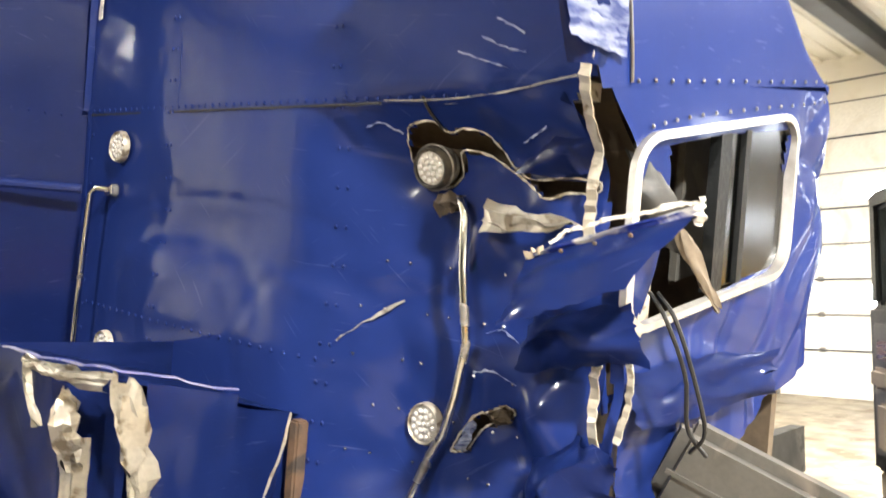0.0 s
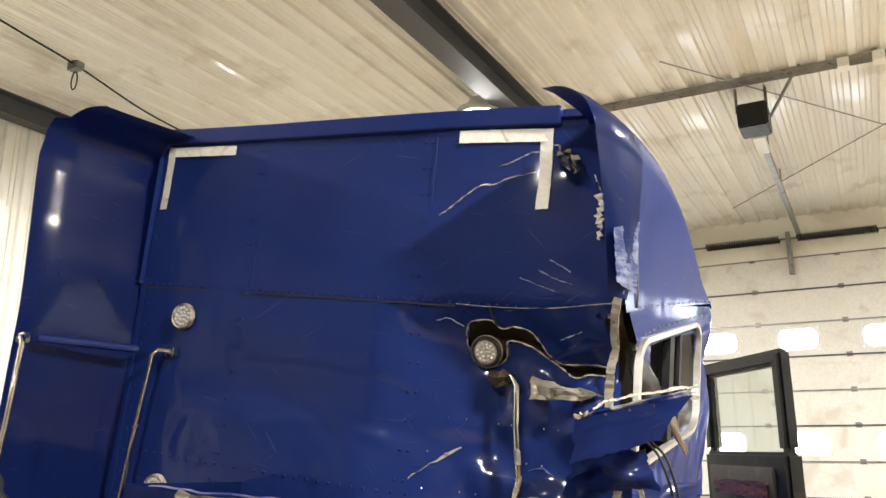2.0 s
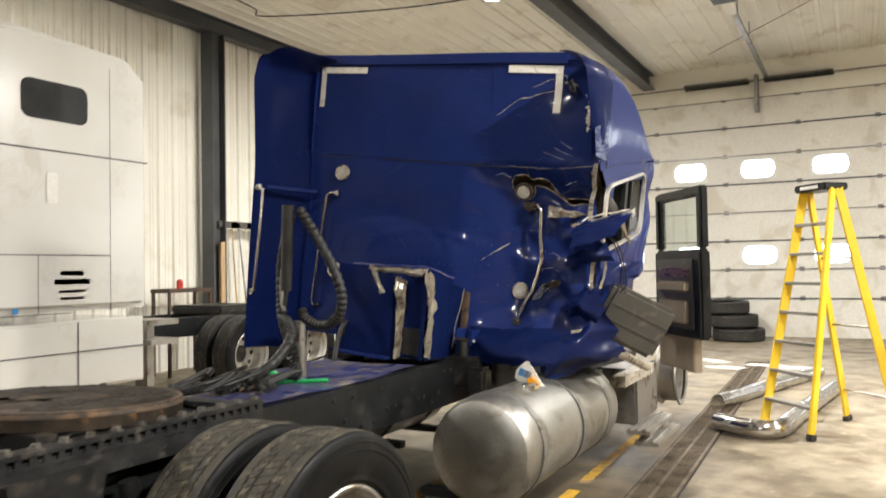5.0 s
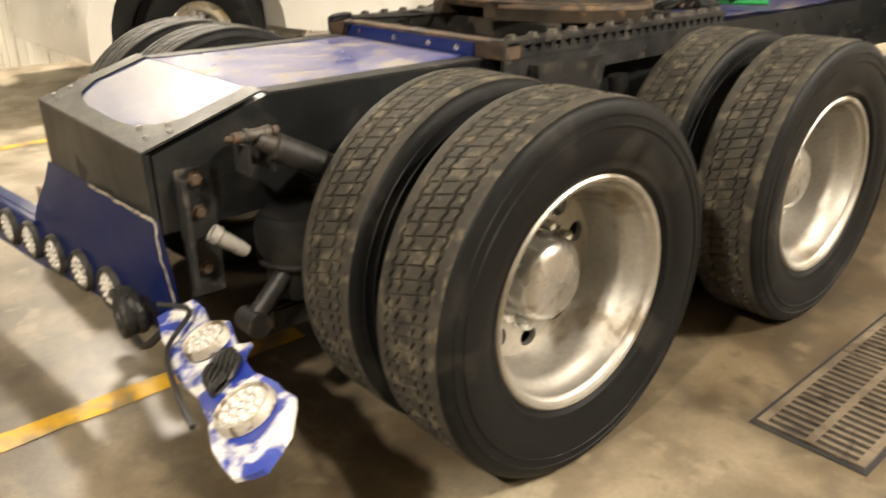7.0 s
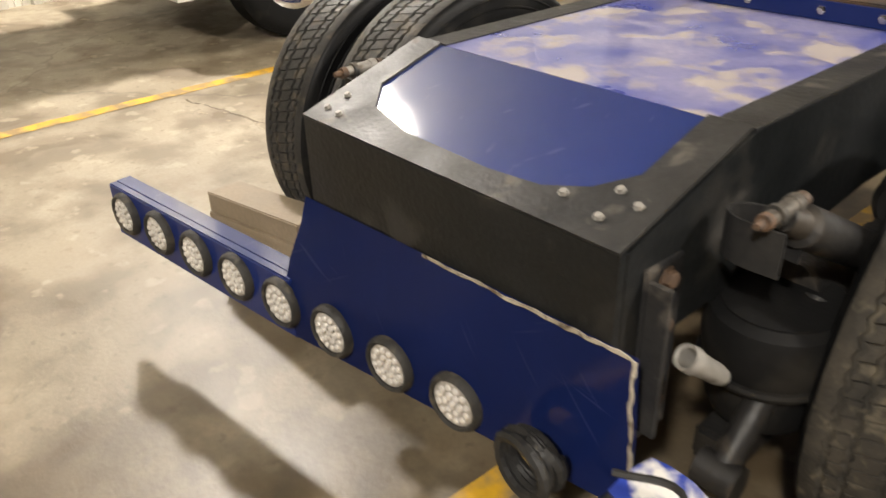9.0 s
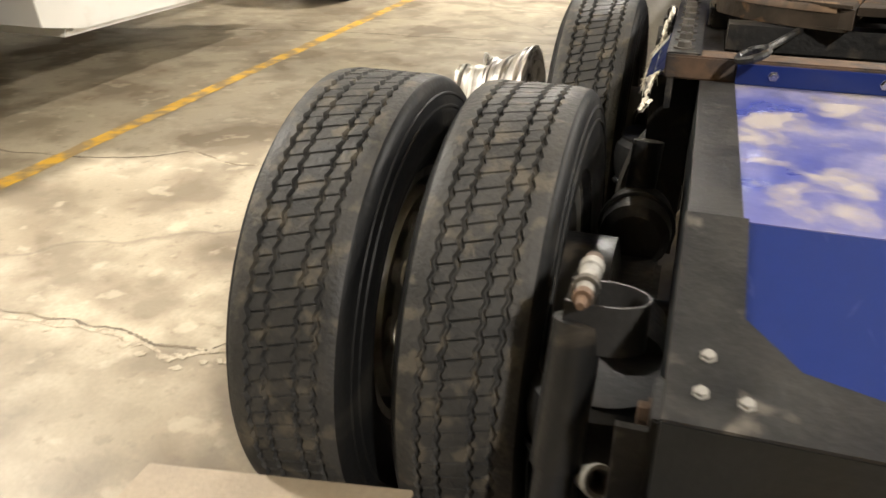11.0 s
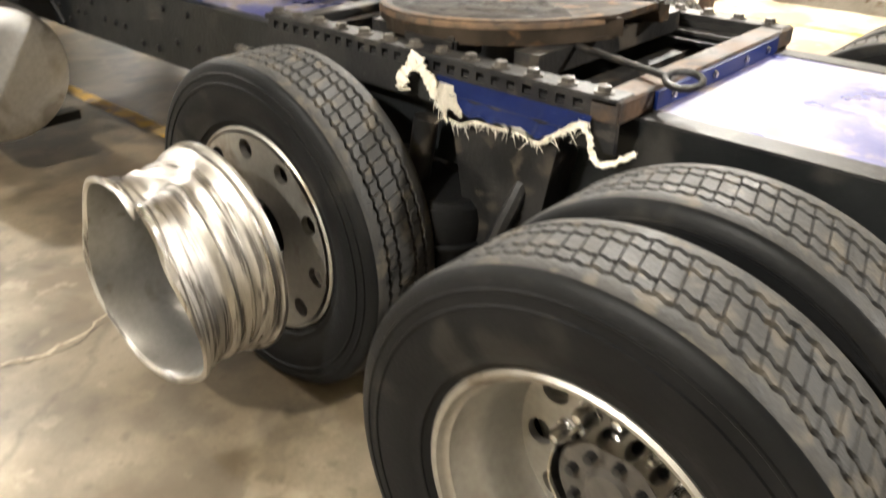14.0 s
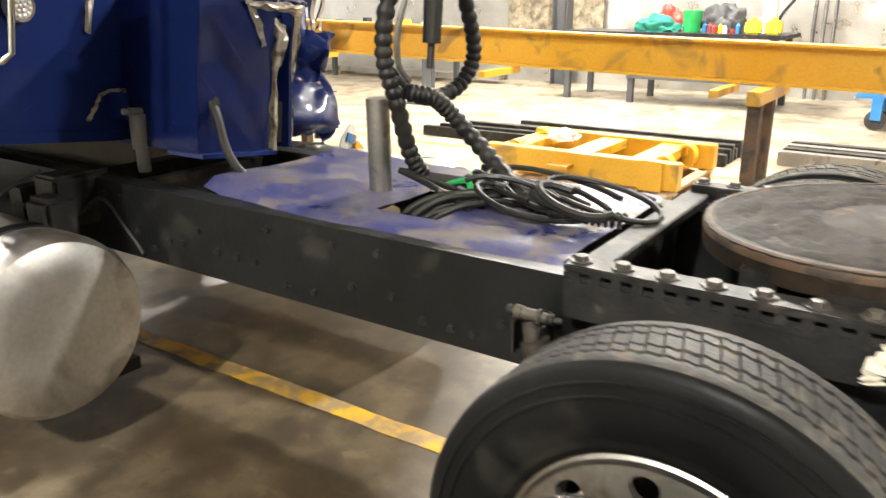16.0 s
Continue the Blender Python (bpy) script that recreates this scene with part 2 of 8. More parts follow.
def scraped(m, colour, tilts, amount):
    """Fine pale scratches over a paint, in a few directions."""
    nt, link = m.node_tree, m.node_tree.links.new
    b = nt.nodes["Principled BSDF"]
    for tilt, scale in tilts:
        col = b.inputs["Base Color"].links[0].from_socket
        turned, mp, n, r, mx = [nt.nodes.new(k) for k in ("ShaderNodeMapping", "ShaderNodeMapping", "ShaderNodeTexNoise", "ShaderNodeMapRange", "ShaderNodeMix")]
        turned.inputs["Rotation"].default_value = tuple(radians(a) for a in tilt)
        mp.inputs["Scale"].default_value = scale
        link(nt.nodes["Texture Coordinate"].outputs["Object"], turned.inputs[0])
        link(turned.outputs[0], mp.inputs[0])
        link(mp.outputs[0], n.inputs["Vector"])
        n.inputs["Scale"].default_value, n.inputs["Detail"].default_value = 1.0, 5.0
        r.inputs[1].default_value, r.inputs[2].default_value, r.inputs[4].default_value = 0.685, 0.73, amount
        link(n.outputs["Fac"], r.inputs[0])
        mx.data_type = "RGBA"
        link(r.outputs[0], mx.inputs[0])
        link(col, mx.inputs[6])
        mx.inputs[7].default_value = (*colour, 1)
        link(mx.outputs[2], b.inputs["Base Color"])
    return m


BLUE = stuff("blue_paint", (0.0088, 0.0195, 0.104), (0.0108, 0.0240, 0.128), (0.34, 0.50), 0.0, 1.3, 25, 0.02, 0.50, None, 0, (1, 1, 1), 0.05, 0.11, 0, 0.12)
BLUE.node_tree.nodes["Principled BSDF"].inputs["Coat Roughness"].default_value = 0.09
scraped(BLUE, (0.16, 0.19, 0.36), (((0, 38, 0), (90, 9, 3.2)), ((0, -62, 0), (80, 9, 2.5)), ((0, 75, 15), (95, 9, 3.0))), 0.14)
# dusty deck paint; its pale tone also paints the lit lip of the cover
BLUE_DUSTY_LIT = stuff("dusty_lit_blue_paint", (0.05, 0.065, 0.27), (0.22, 0.21, 0.33), (0.25, 0.45), 0.0, 5, 60, 0.05, 0.4, (0.30, 0.265, 0.24), 0.42, (1, 1, 1), 0.4, 0, 0.2)
BLUE_SCUFF = stuff("scuffed_blue_paint", (0.012, 0.03, 0.24), (0.03, 0.06, 0.32), (0.3, 0.5), 0.0, 8, 60, 0.1, 0.3, (0.70, 0.68, 0.62), 0.62, (1, 1, 1), 0.4, 0, 0.5)
BLACK = stuff("black_frame_paint", (0.0065, 0.0075, 0.0080), (0.0125, 0.0135, 0.0140), (0.30, 0.48), 0, 3, 70, 0.35, 0, (0.030, 0.028, 0.025), 0.08, (1, 1, 1), 0.26, 0.3, 0.3)
BLACK_WORN = stuff("worn_black_paint", (0.016, 0.016, 0.017), (0.034, 0.033, 0.031), (0.34, 0.55), 0.0, 7, 70, 0.4, 0, (0.09, 0.08, 0.068), 0.13, (1, 1, 1), 0.16, 0.1, 0.4)
GREASE = stuff("greasy_iron", (0.008, 0.008, 0.008), (0.018, 0.017, 0.016), (0.35, 0.6), 0.0, 6, 60, 0.5, 0, (0.055, 0.045, 0.034), 0.30, (1, 1, 1), 0.35, 0, 0.6)
RUST = stuff("rusty_iron", (0.05, 0.033, 0.022), (0.13, 0.075, 0.042), (0.55, 0.85), 0.1, 5, 50, 0.5, 0, (0.03, 0.025, 0.022), 0.5)
PLATE = stuff("greasy_plate", (0.016, 0.013, 0.010), (0.046, 0.034, 0.024), (0.45, 0.75), 0.0, 5, 22, 1.0, 0, (0.15, 0.080, 0.036), 0.22, (1, 1, 1), 0.10, 1.0, 0.9)
CAKED = stuff("caked_grease", (0.014, 0.012, 0.010), (0.050, 0.042, 0.033), (0.6, 0.85), 0.0, 6, 40, 1.0, 0, (0.012, 0.010, 0.009), 0.35, (1, 1, 1), 0.12, 0, 1.0)
WORN_RUST = stuff("worn_rusty_steel", (0.06, 0.036, 0.022), (0.17, 0.105, 0.056), (0.6, 0.85), 0.0, 5, 40, 0.5, 0, (0.03, 0.024, 0.018), 0.66)
RUBBER = stuff("rubber", (0.020, 0.0198, 0.0192), (0.040, 0.0375, 0.0335), (0.5, 0.75), 0, 12, 110, 0.6, 0, (0.075, 0.064, 0.048), 0.30, (1, 1, 1), 0.4, 0, 0.2)
RUBBER_WALL = stuff("sidewall_rubber", (0.0042, 0.0044, 0.0048), (0.0080, 0.0080, 0.0080), (0.42, 0.62), 0, 3, 90, 0.2, 0, (0.020, 0.0185, 0.016), 0.24, (1, 1, 1), 0.13, 0, 0.5)
HOSE = stuff("black_hose", (0.010, 0.010, 0.010), (0.022, 0.021, 0.019), (0.4, 0.65), 0, 9, 70, 0.3, 0, None, 0, (1, 1, 1), 0.4)
ALU = stuff("dull_aluminium", (0.40, 0.385, 0.35), (0.49, 0.47, 0.43), (0.42, 0.58), 1.0, 3, 60, 0.12, 0, (0.22, 0.185, 0.14), 0.22, (1, 1, 1), 0.5, 0, 0.4)
ALU_BENT = stuff("scraped_aluminium", (0.36, 0.34, 0.31), (0.66, 0.64, 0.60), (0.22, 0.48), 1.0, 3, 50, 0.4, 0, (0.07, 0.06, 0.05), 0.42, (16, 1, 1), 0.5, 0, 0.4)
CHROME = stuff("chrome", (0.55, 0.545, 0.53), (0.66, 0.655, 0.64), (0.05, 0.18), 1.0, 4, 60, 0.02, 0, (0.20, 0.185, 0.165), 0.25, (1, 1, 1), 0.5, 0.3, 0.5)
STEEL = stuff("grey_steel", (0.22, 0.215, 0.205), (0.33, 0.32, 0.30), (0.3, 0.5), 0.8, 4, 60, 0.15, 0, (0.12, 0.09, 0.06), 0.2)
TORN = stuff("torn_fibreglass", (0.68, 0.63, 0.52), (0.82, 0.78, 0.69), (0.6, 0.9), 0, 14, 120, 0.8, 0, (0.40, 0.33, 0.23), 0.06)
BARE = stuff("bare_sheet_edge", (0.36, 0.32, 0.25), (0.62, 0.58, 0.50), (0.3, 0.6), 0.35, 14, 60, 0.3, 0, (0.12, 0.09, 0.06), 0.4)
FLAPMETAL = stuff("crumpled_bare_aluminium", (0.50, 0.455, 0.37), (0.72, 0.68, 0.58), (0.28, 0.5), 0.6, 9, 60, 0.3, 0, (0.22, 0.17, 0.11), 0.25)
SCRAPED = stuff("scraped_pale_blue_paint", (0.03, 0.055, 0.22), (0.42, 0.47, 0.62), (0.35, 0.55), 0.0, 9, 60, 0.2, 0.3, (0.02, 0.04, 0.18), 0.45, (1, 1, 4), 0.4, 0, 0.8)
LINER = stuff("brown_liner", (0.07, 0.05, 0.032), (0.16, 0.12, 0.075), (0.6, 0.9), 0, 6, 60, 0.4)
# near-black: painted shade of hollows and gaps; also dark windows and joints
DARK = stuff("hollow_shade_dark_glass", (0.008, 0.008, 0.009), (0.016, 0.015, 0.015), (0.6, 0.9), 0, 4, 50, 0.1)
TAPE = stuff("tape", (0.78, 0.76, 0.70), (0.84, 0.82, 0.76), (0.4, 0.6), 0, 6, 60, 0.1, 0, (0.45, 0.42, 0.36), 0.3)
LENS = stuff("clear_lens", (0.80, 0.78, 0.74), (0.90, 0.88, 0.84), (0.12, 0.3), 0.35, 20, 90, 0.3, 0.6)
LENS_DARK = stuff("clear_lens_gaps", (0.40, 0.37, 0.33), (0.52, 0.50, 0.46), (0.15, 0.35), 0.2, 20, 90, 0.3, 0.5)
WHITE = stuff("white_truck_paint", (0.70, 0.69, 0.65), (0.75, 0.74, 0.70), (0.16, 0.28), 0, 1.2, 40, 0.0, 0.6, (0.60, 0.575, 0.52), 0.15, (1, 1, 1), 0.5, 0, 0.2, 0.02)
SHEET = stuff("white_sheet_metal", (0.74, 0.71, 0.63), (0.80, 0.78, 0.70), (0.30, 0.48), 0.0, 0.8, 30, 0.02, 0.2, (0.64, 0.60, 0.51), 0.3, (1, 1, 1), 0.5, 0, 0.5, 0.06)
DOORPAN = stuff("white_door_panel", (0.73, 0.71, 0.65), (0.79, 0.77, 0.71), (0.35, 0.5), 0, 0.9, 30, 0.03, 0, (0.60, 0.56, 0.48), 0.3)
BEAMGREY = stuff("dark_grey_steel", (0.055, 0.058, 0.062), (0.085, 0.087, 0.09), (0.4, 0.6), 0.1, 2, 40, 0.1)
YELLOW = stuff("yellow_paint", (0.62, 0.33, 0.015), (0.70, 0.40, 0.03), (0.3, 0.5), 0, 1.5, 50, 0.08, 0.2, (0.30, 0.18, 0.04), 0.28)
LINE = stuff("worn_yellow_line", (0.68, 0.39, 0.02), (0.56, 0.32, 0.03), (0.45, 0.7), 0, 4, 50, 0.2, 0, (0.25, 0.185, 0.10), 0.74, (1, 1, 1), 0.4, 0, 0.3)
LADDER = stuff("ladder_yellow", (0.80, 0.52, 0.02), (0.84, 0.58, 0.04), (0.35, 0.5), 0, 3, 60, 0.05)
BLUE_CART = stuff("blue_cart_paint", (0.02, 0.16, 0.42), (0.04, 0.22, 0.50), (0.4, 0.6), 0, 3, 50, 0.1, 0, (0.2, 0.16, 0.12), 0.3)
WOOD = stuff("pale_wood", (0.42, 0.28, 0.15), (0.55, 0.39, 0.22), (0.6, 0.8), 0, 4, 40, 0.3, 0, None, 0, (1, 8, 1))
GREEN = stuff("green_plastic", (0.02, 0.33, 0.08), (0.03, 0.40, 0.11), (0.35, 0.5), 0, 6, 50, 0.05)
TEAL = stuff("green_cloth", (0.01, 0.14, 0.10), (0.02, 0.20, 0.14), (0.8, 0.95), 0, 8, 60, 0.5)
RED = stuff("red_plastic", (0.50, 0.03, 0.02), (0.58, 0.05, 0.03), (0.3, 0.5), 0, 8, 50, 0.05)
LEMON = stuff("yellow_plastic", (0.75, 0.62, 0.03), (0.80, 0.68, 0.05), (0.3, 0.5), 0, 8, 50, 0.05)
AMBER = stuff("amber_lens", (0.75, 0.30, 0.01), (0.80, 0.36, 0.02), (0.15, 0.3), 0, 8, 50, 0.05, 0.4)
GRATE = stuff("drain_steel", (0.085, 0.065, 0.045), (0.17, 0.135, 0.095), (0.5, 0.75), 0.1, 5, 50, 0.4, 0, (0.045, 0.033, 0.022), 0.4, (1, 1, 1), 0.3)
PAPER = stuff("white_plastic", (0.76, 0.75, 0.70), (0.82, 0.80, 0.76), (0.4, 0.6), 0, 5, 50, 0.1)
DIAMOND = stuff("diamond_plate", (0.50, 0.49, 0.46), (0.62, 0.61, 0.58), (0.25, 0.45), 0.9, 2, 55, 1.0)
GREYPLAS = stuff("grey_plastic", (0.06, 0.057, 0.05), (0.085, 0.08, 0.07), (0.35, 0.55), 0, 4, 80, 0.15, 0, (0.14, 0.12, 0.10), 0.25)
TAN = stuff("tan_door_trim", (0.24, 0.19, 0.13), (0.30, 0.24, 0.17), (0.5, 0.7), 0, 5, 70, 0.2)
WALNUT = stuff("brown_wood_trim", (0.07, 0.022, 0.012), (0.12, 0.04, 0.02), (0.2, 0.35), 0, 6, 60, 0.1, 0.4, None, 0, (1, 1, 8))
CAMO = stuff("mottled_board", (0.10, 0.08, 0.05), (0.34, 0.29, 0.20), (0.6, 0.8), 0, 7, 30, 0.2)
INK = stuff("dark_print", (0.03, 0.03, 0.035), (0.06, 0.06, 0.06), (0.5, 0.7), 0, 8, 50, 0.0)
DAYGLASS = glow("daylight_pane", (0.93, 0.97, 1.0), 9.0)
LAMPGLOW = glow("lamp_glow", (1.0, 0.95, 0.84), 60.0)
PANE = glass("window_glass", (0.82, 0.86, 0.84), 0.03, 0.82)
SMOKED = glass("smoked_glass", (0.16, 0.15, 0.13), 0.16, 0.86)


# ---- the hall ----
XL, XR, YB, YF = -7.1, 12.2, -20.0, 17.2


def corrugated(length, across, place, period=0.305, deep=0.042, rib=0.08):
    """A ribbed sheet: ribs run along `length`; place maps (along, across, out) to the world."""
    bm = bmesh.new()
    prof, x = [], 0.0
    while x < across:
        for dx, d in ((0, 0), (period - rib - 0.03, 0), (period - rib - 0.012, deep), (period - 0.018, deep)):
            if x + dx <= across:
                prof.append((x + dx, d))
        for q in (0.30, 0.62):
            c = x + (period - rib - 0.03) * q
            if c + 0.02 < across:
                prof += [(c - 0.012, 0), (c, deep * 0.25), (c + 0.012, 0)]
        x += period
    prof = sorted(set(prof)) + [(across, 0)]
    a = [bm.verts.new(place(0, u, d)) for u, d in prof]
    b = [bm.verts.new(place(length, u, d)) for u, d in prof]
    for k in range(len(a) - 1):
        bm.faces.new((a[k], a[k + 1], b[k + 1], b[k]))
    return bm


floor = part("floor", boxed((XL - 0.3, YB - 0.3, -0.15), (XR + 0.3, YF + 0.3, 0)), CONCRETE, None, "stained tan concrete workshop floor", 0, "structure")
bm = corrugated(YF - YB, XR - XL, lambda l, u, d: Vector((XL + u, YB + l, CEIL - d)))
box(bm, (XL - 0.3, YB - 0.3, CEIL + 0.02), (XR + 0.3, YF + 0.3, CEIL + 0.1))
part("ceiling", bm, SHEET, None, "white ribbed sheet metal ceiling", 0, "structure")
bm = corrugated(CEIL, YF - YB, lambda l, u, d: Vector((XL + d, YB + u, l)))
box(bm, (XL - 0.3, YB - 0.3, 0), (XL - 0.02, YF + 0.3, CEIL))
part("wall_west", bm, SHEET, None, "white ribbed sheet metal wall", 0, "structure")
bm = corrugated(CEIL - 1.55, YF - YB, lambda l, u, d: Vector((XR - d, YB + u, 1.55 + l)))
box(bm, (XR + 0.02, YB - 0.3, 0), (XR + 0.3, YF + 0.3, CEIL))
wall_e = part("wall_east", bm, SHEET, None, "white ribbed sheet metal wall", 0, "structure")
bm = boxed((XR - 0.012, YB, 0), (XR + 0.02, YF, 1.55))
part("wainscot", bm, DIAMOND, wall_e, "silver diamond plate wainscot", 0)
# unseen south wall, coloured dark so the blue paint reflects less light
bm = corrugated(CEIL, XR - XL, lambda l, u, d: Vector((XL + u, YB + d, l)))
box(bm, (XL - 0.3, YB - 0.3, 0), (XR + 0.3, YB - 0.02, CEIL))
part("wall_south_unseen", bm, BEAMGREY, None, "unseen ribbed closing wall, dark grey to dim reflections", 0, "structure")
# the north wall round two door openings
DOORS = [(-3.45, 4.0), (5.2, 11.4)]
DTOP = 5.21
bm = bmesh.new()
for x0, x1 in ((XL - 0.3, DOORS[0][0]), (DOORS[0][1], DOORS[1][0]), (DOORS[1][1], XR + 0.3)):
    box(bm, (x0, YF, 0), (x1, YF + 0.3, CEIL))
for x0, x1 in DOORS:
    box(bm, (x0, YF, DTOP), (x1, YF + 0.3, CEIL))
part("wall_north", bm, SHEET, None, "white liner wall above the overhead doors", 0, "structure")


def overhead_door(name, x0, x1):
    """A sectional door: eight panels, two of them with rows of oval panes."""
    root = thing(name, ((x0 + x1) / 2, YF, 0), "white sectional overhead door with oval windows", "door")
    root["kind"] = "structure"
    h = 0.625
    xs = [0.94 + 1.42 * k for k in range(-6, 9)]
    for row in range(8):
        z0, z1 = (DTOP - 8 * h + row * h if row else 0) + 0.006, DTOP - (7 - row) * h - 0.006
        pan = bmesh.new()
        if row in (2, 5):
            cz = (z0 + z1) / 2
            here = [x for x in xs if x0 + 0.5 < x < x1 - 0.5]
            box(pan, (x0, YF + 0.05, z0), (x1, YF + 0.1, cz - 0.21))
            box(pan, (x0, YF + 0.05, cz + 0.21), (x1, YF + 0.1, z1))
            edge = [x0] + [e for x in here for e in (x - 0.36, x + 0.36)] + [x1]
            for a, b in zip(edge[::2], edge[1::2]):
                box(pan, (a, YF + 0.05, cz - 0.21), (b, YF + 0.1, cz + 0.21))
        else:
            box(pan, (x0, YF + 0.05, z0), (x1, YF + 0.1, z1))
            for z in (z0 + 0.14, z0 + 0.30, z0 + 0.46):
                box(pan, (x0, YF + 0.044, z), (x1, YF + 0.051, z + 0.06))
        one = part("panel", pan, DOORPAN, root)
        if row in (2, 5):
            for x in here:
                m = Matrix.Translation((x, YF + 0.055, cz)) @ pose(0, 0, 0, 90)
                ring = bmesh.new()
                out, inn = oval(0.80, 0.48, 0.17), oval(0.68, 0.38, 0.15)
                va, vb = [[ring.verts.new(m @ Vector((u, v, w))) for u, v in o for w in (0.02,)] for o in (out, inn)]
                vc = [ring.verts.new(m @ Vector((u, v, -0.04))) for u, v in inn]
                for k in range(len(va)):
                    n = (k + 1) % len(va)
                    ring.faces.new((va[k], va[n], vb[n], vb[k]))
                    ring.faces.new((vb[k], vb[n], vc[n], vc[k]))
                part("window_frame", ring, PAPER, one)
                part("pane", slab(bmesh.new(), oval(0.70, 0.40, 0.15), 0.006, m @ Matrix.Translation((0, 0, -0.03))), DAYGLASS, one, "bright daylit pane")
        hin = bmesh.new()
        for x in [x0 + (x1 - x0) * (k + 0.5) / 5 for k in range(5)]:
            box(hin, (x - 0.05, YF + 0.03, z1 - 0.04), (x + 0.05, YF + 0.05, z1 + 0.05))
        part("hinge", hin, STEEL, one)
        rib = boxed((x0, YF + 0.02, z1 - 0.015), (x1, YF + 0.05, z1 + 0.012))
        part("stiffener", rib, STEEL if row % 2 else BEAMGREY, one)
    for x in (x0 - 0.06, x1 + 0.06):
        part("track", boxed((x - 0.06, YF - 0.12, 0), (x + 0.06, YF - 0.01, DTOP + 0.3)), STEEL, root)
    bm = bmesh.new()
    rod(bm, (x0, YF - 0.16, DTOP + 0.32), (x1, YF - 0.16, DTOP + 0.32), 0.02)
    part("spring_shaft", bm, STEEL, root)
    mid = (x0 + x1) / 2 + 0.7
    for a, b in ((mid - 1.5, mid - 0.15), (mid + 0.15, mid + 1.5)):
        coil = [Vector((a + (b - a) * k / 260, YF - 0.16 + 0.065 * math.cos(k * 0.75), DTOP + 0.32 + 0.065 * math.sin(k * 0.75))) for k in range(261)]
        part("torsion_spring", tube(bmesh.new(), coil, 0.014, 5), BLACK, root, "black coiled torsion spring")
    part("spring_anchor", boxed((mid - 0.04, YF - 0.2, DTOP - 0.35), (mid + 0.04, YF - 0.01, DTOP + 0.45)), STEEL, root)


overhead_door("door_1", *DOORS[0])
overhead_door("door_2", *DOORS[1])


def ibeam(name, a, b, wide, high, material, label, category, top=True, tw=0.012, tf=0.02):
    """A straight I-beam from a to b, given at the middle of its upper face."""
    a, b = Vector(a), Vector(b)
    d = b - a
    m = Matrix.Translation(a) @ d.to_track_quat("Y", "Z").to_matrix().to_4x4()
    bm = bmesh.new()
    box(bm, (-wide / 2, 0, -tf), (wide / 2, d.length, 0), m)
    box(bm, (-wide / 2, 0, -high), (wide / 2, d.length, -high + tf), m)
    box(bm, (-tw / 2, 0, -high + tf), (tw / 2, d.length, -tf), m)
    return tagged(part(name, bm, material, None, label), "", category)


for x in (-1.35, 6.6):
    tagged(ibeam("roof_beam", (x, YB, CEIL - 0.04), (x, YF, CEIL - 0.04), 0.26, 0.34, BEAMGREY, "dark grey steel roof beam", "beam"), kind="structure")
tagged(ibeam("eave_beam", (XL + 0.2, YB, CEIL - 0.04), (XL + 0.2, YF, CEIL - 0.04), 0.22, 0.28, BEAMGREY, "dark grey steel eave beam", "beam"), kind="structure")
for y in (-5.5, 3.0, 11.2):
    west = 8.8 - 7.2 * (11.2 - y) / 8.2
    col = ibeam("steel_column", (XL + 0.26, west, 0), (XL + 0.26, west, CEIL - 0.33), 0.26, 0.3, BEAMGREY, "dark grey steel wall column", "column")
    tagged(col, kind="structure")
    col = ibeam("steel_column", (XR - 0.3, y + 4.5, 0), (XR - 0.3, y + 4.5, CEIL), 0.26, 0.3, BEAMGREY, "dark grey steel wall column", "column")
    tagged(col, kind="structure")

# conduits and the door opener under the ceiling
run = thing("ceiling_conduits", (3, 10.4, CEIL), "bundle of grey conduits under the ceiling", "conduit")
for k in range(5):
    bm = bmesh.new()
    rod(bm, (-1.2, 10.38 + 0.05 * k, CEIL - 0.06), (11.5, 10.75 + 0.05 * k, CEIL - 0.06), 0.014, 8)
    part("conduit", bm, STEEL, run)
for x in (2.2, 2.55, 3.0, 5.0):
    part("junction_box", boxed((x - 0.06, 10.45, CEIL - 0.16), (x + 0.06, 10.61, CEIL - 0.05)), PAPER, run)
op = thing("door_opener", (1.2, 11.0, CEIL), "black and grey overhead door opener on its rail", "door opener")
part("motor_box", boxed((1.02, 10.62, CEIL - 0.60), (1.36, 11.05, CEIL - 0.30), None, 0.02), BLACK, op, "black motor housing")
part("rail", boxed((1.13, 11.2, CEIL - 0.42), (1.21, YF - 0.1, CEIL - 0.36)), STEEL, op)
part("chain_guard", boxed((1.10, 11.3, CEIL - 0.52), (1.24, 11.9, CEIL - 0.44)), PAPER, op)
bm = bmesh.new()
rod(bm, (1.35, 11.1, CEIL - 0.34), (1.75, 10.5, CEIL), 0.02)
part("brace", bm, STEEL, op)
for x in (1.0, 1.34):
    part("hanger", rod(bmesh.new(), (x, 10.85, CEIL - 0.33), (x, 10.85, CEIL), 0.018), STEEL, op)
for y in (12.6, 14.2):
    bm = bmesh.new()
    rod(bm, (1.17, y, CEIL - 0.38), (1.17, y, CEIL), 0.012)
    part("drop_rod", bm, STEEL, op)
cord = thing("ceiling_cable", (-3, 7, CEIL), "dark cable stapled along the ceiling with a hanging loop", "cable")
pts = spline([(-4.7, 2.5, CEIL - 0.06), (-5.23, 5.4, CEIL - 0.07), (-5.42, 6.45, CEIL - 0.07), (-5.66, 7.65, CEIL - 0.12), (-5.87, 8.9, CEIL - 0.07), (-5.94, 9.35, CEIL - 0.07), (-3.66, 10.2, CEIL - 0.06), (-1.3, 10.4, CEIL - 0.06)])
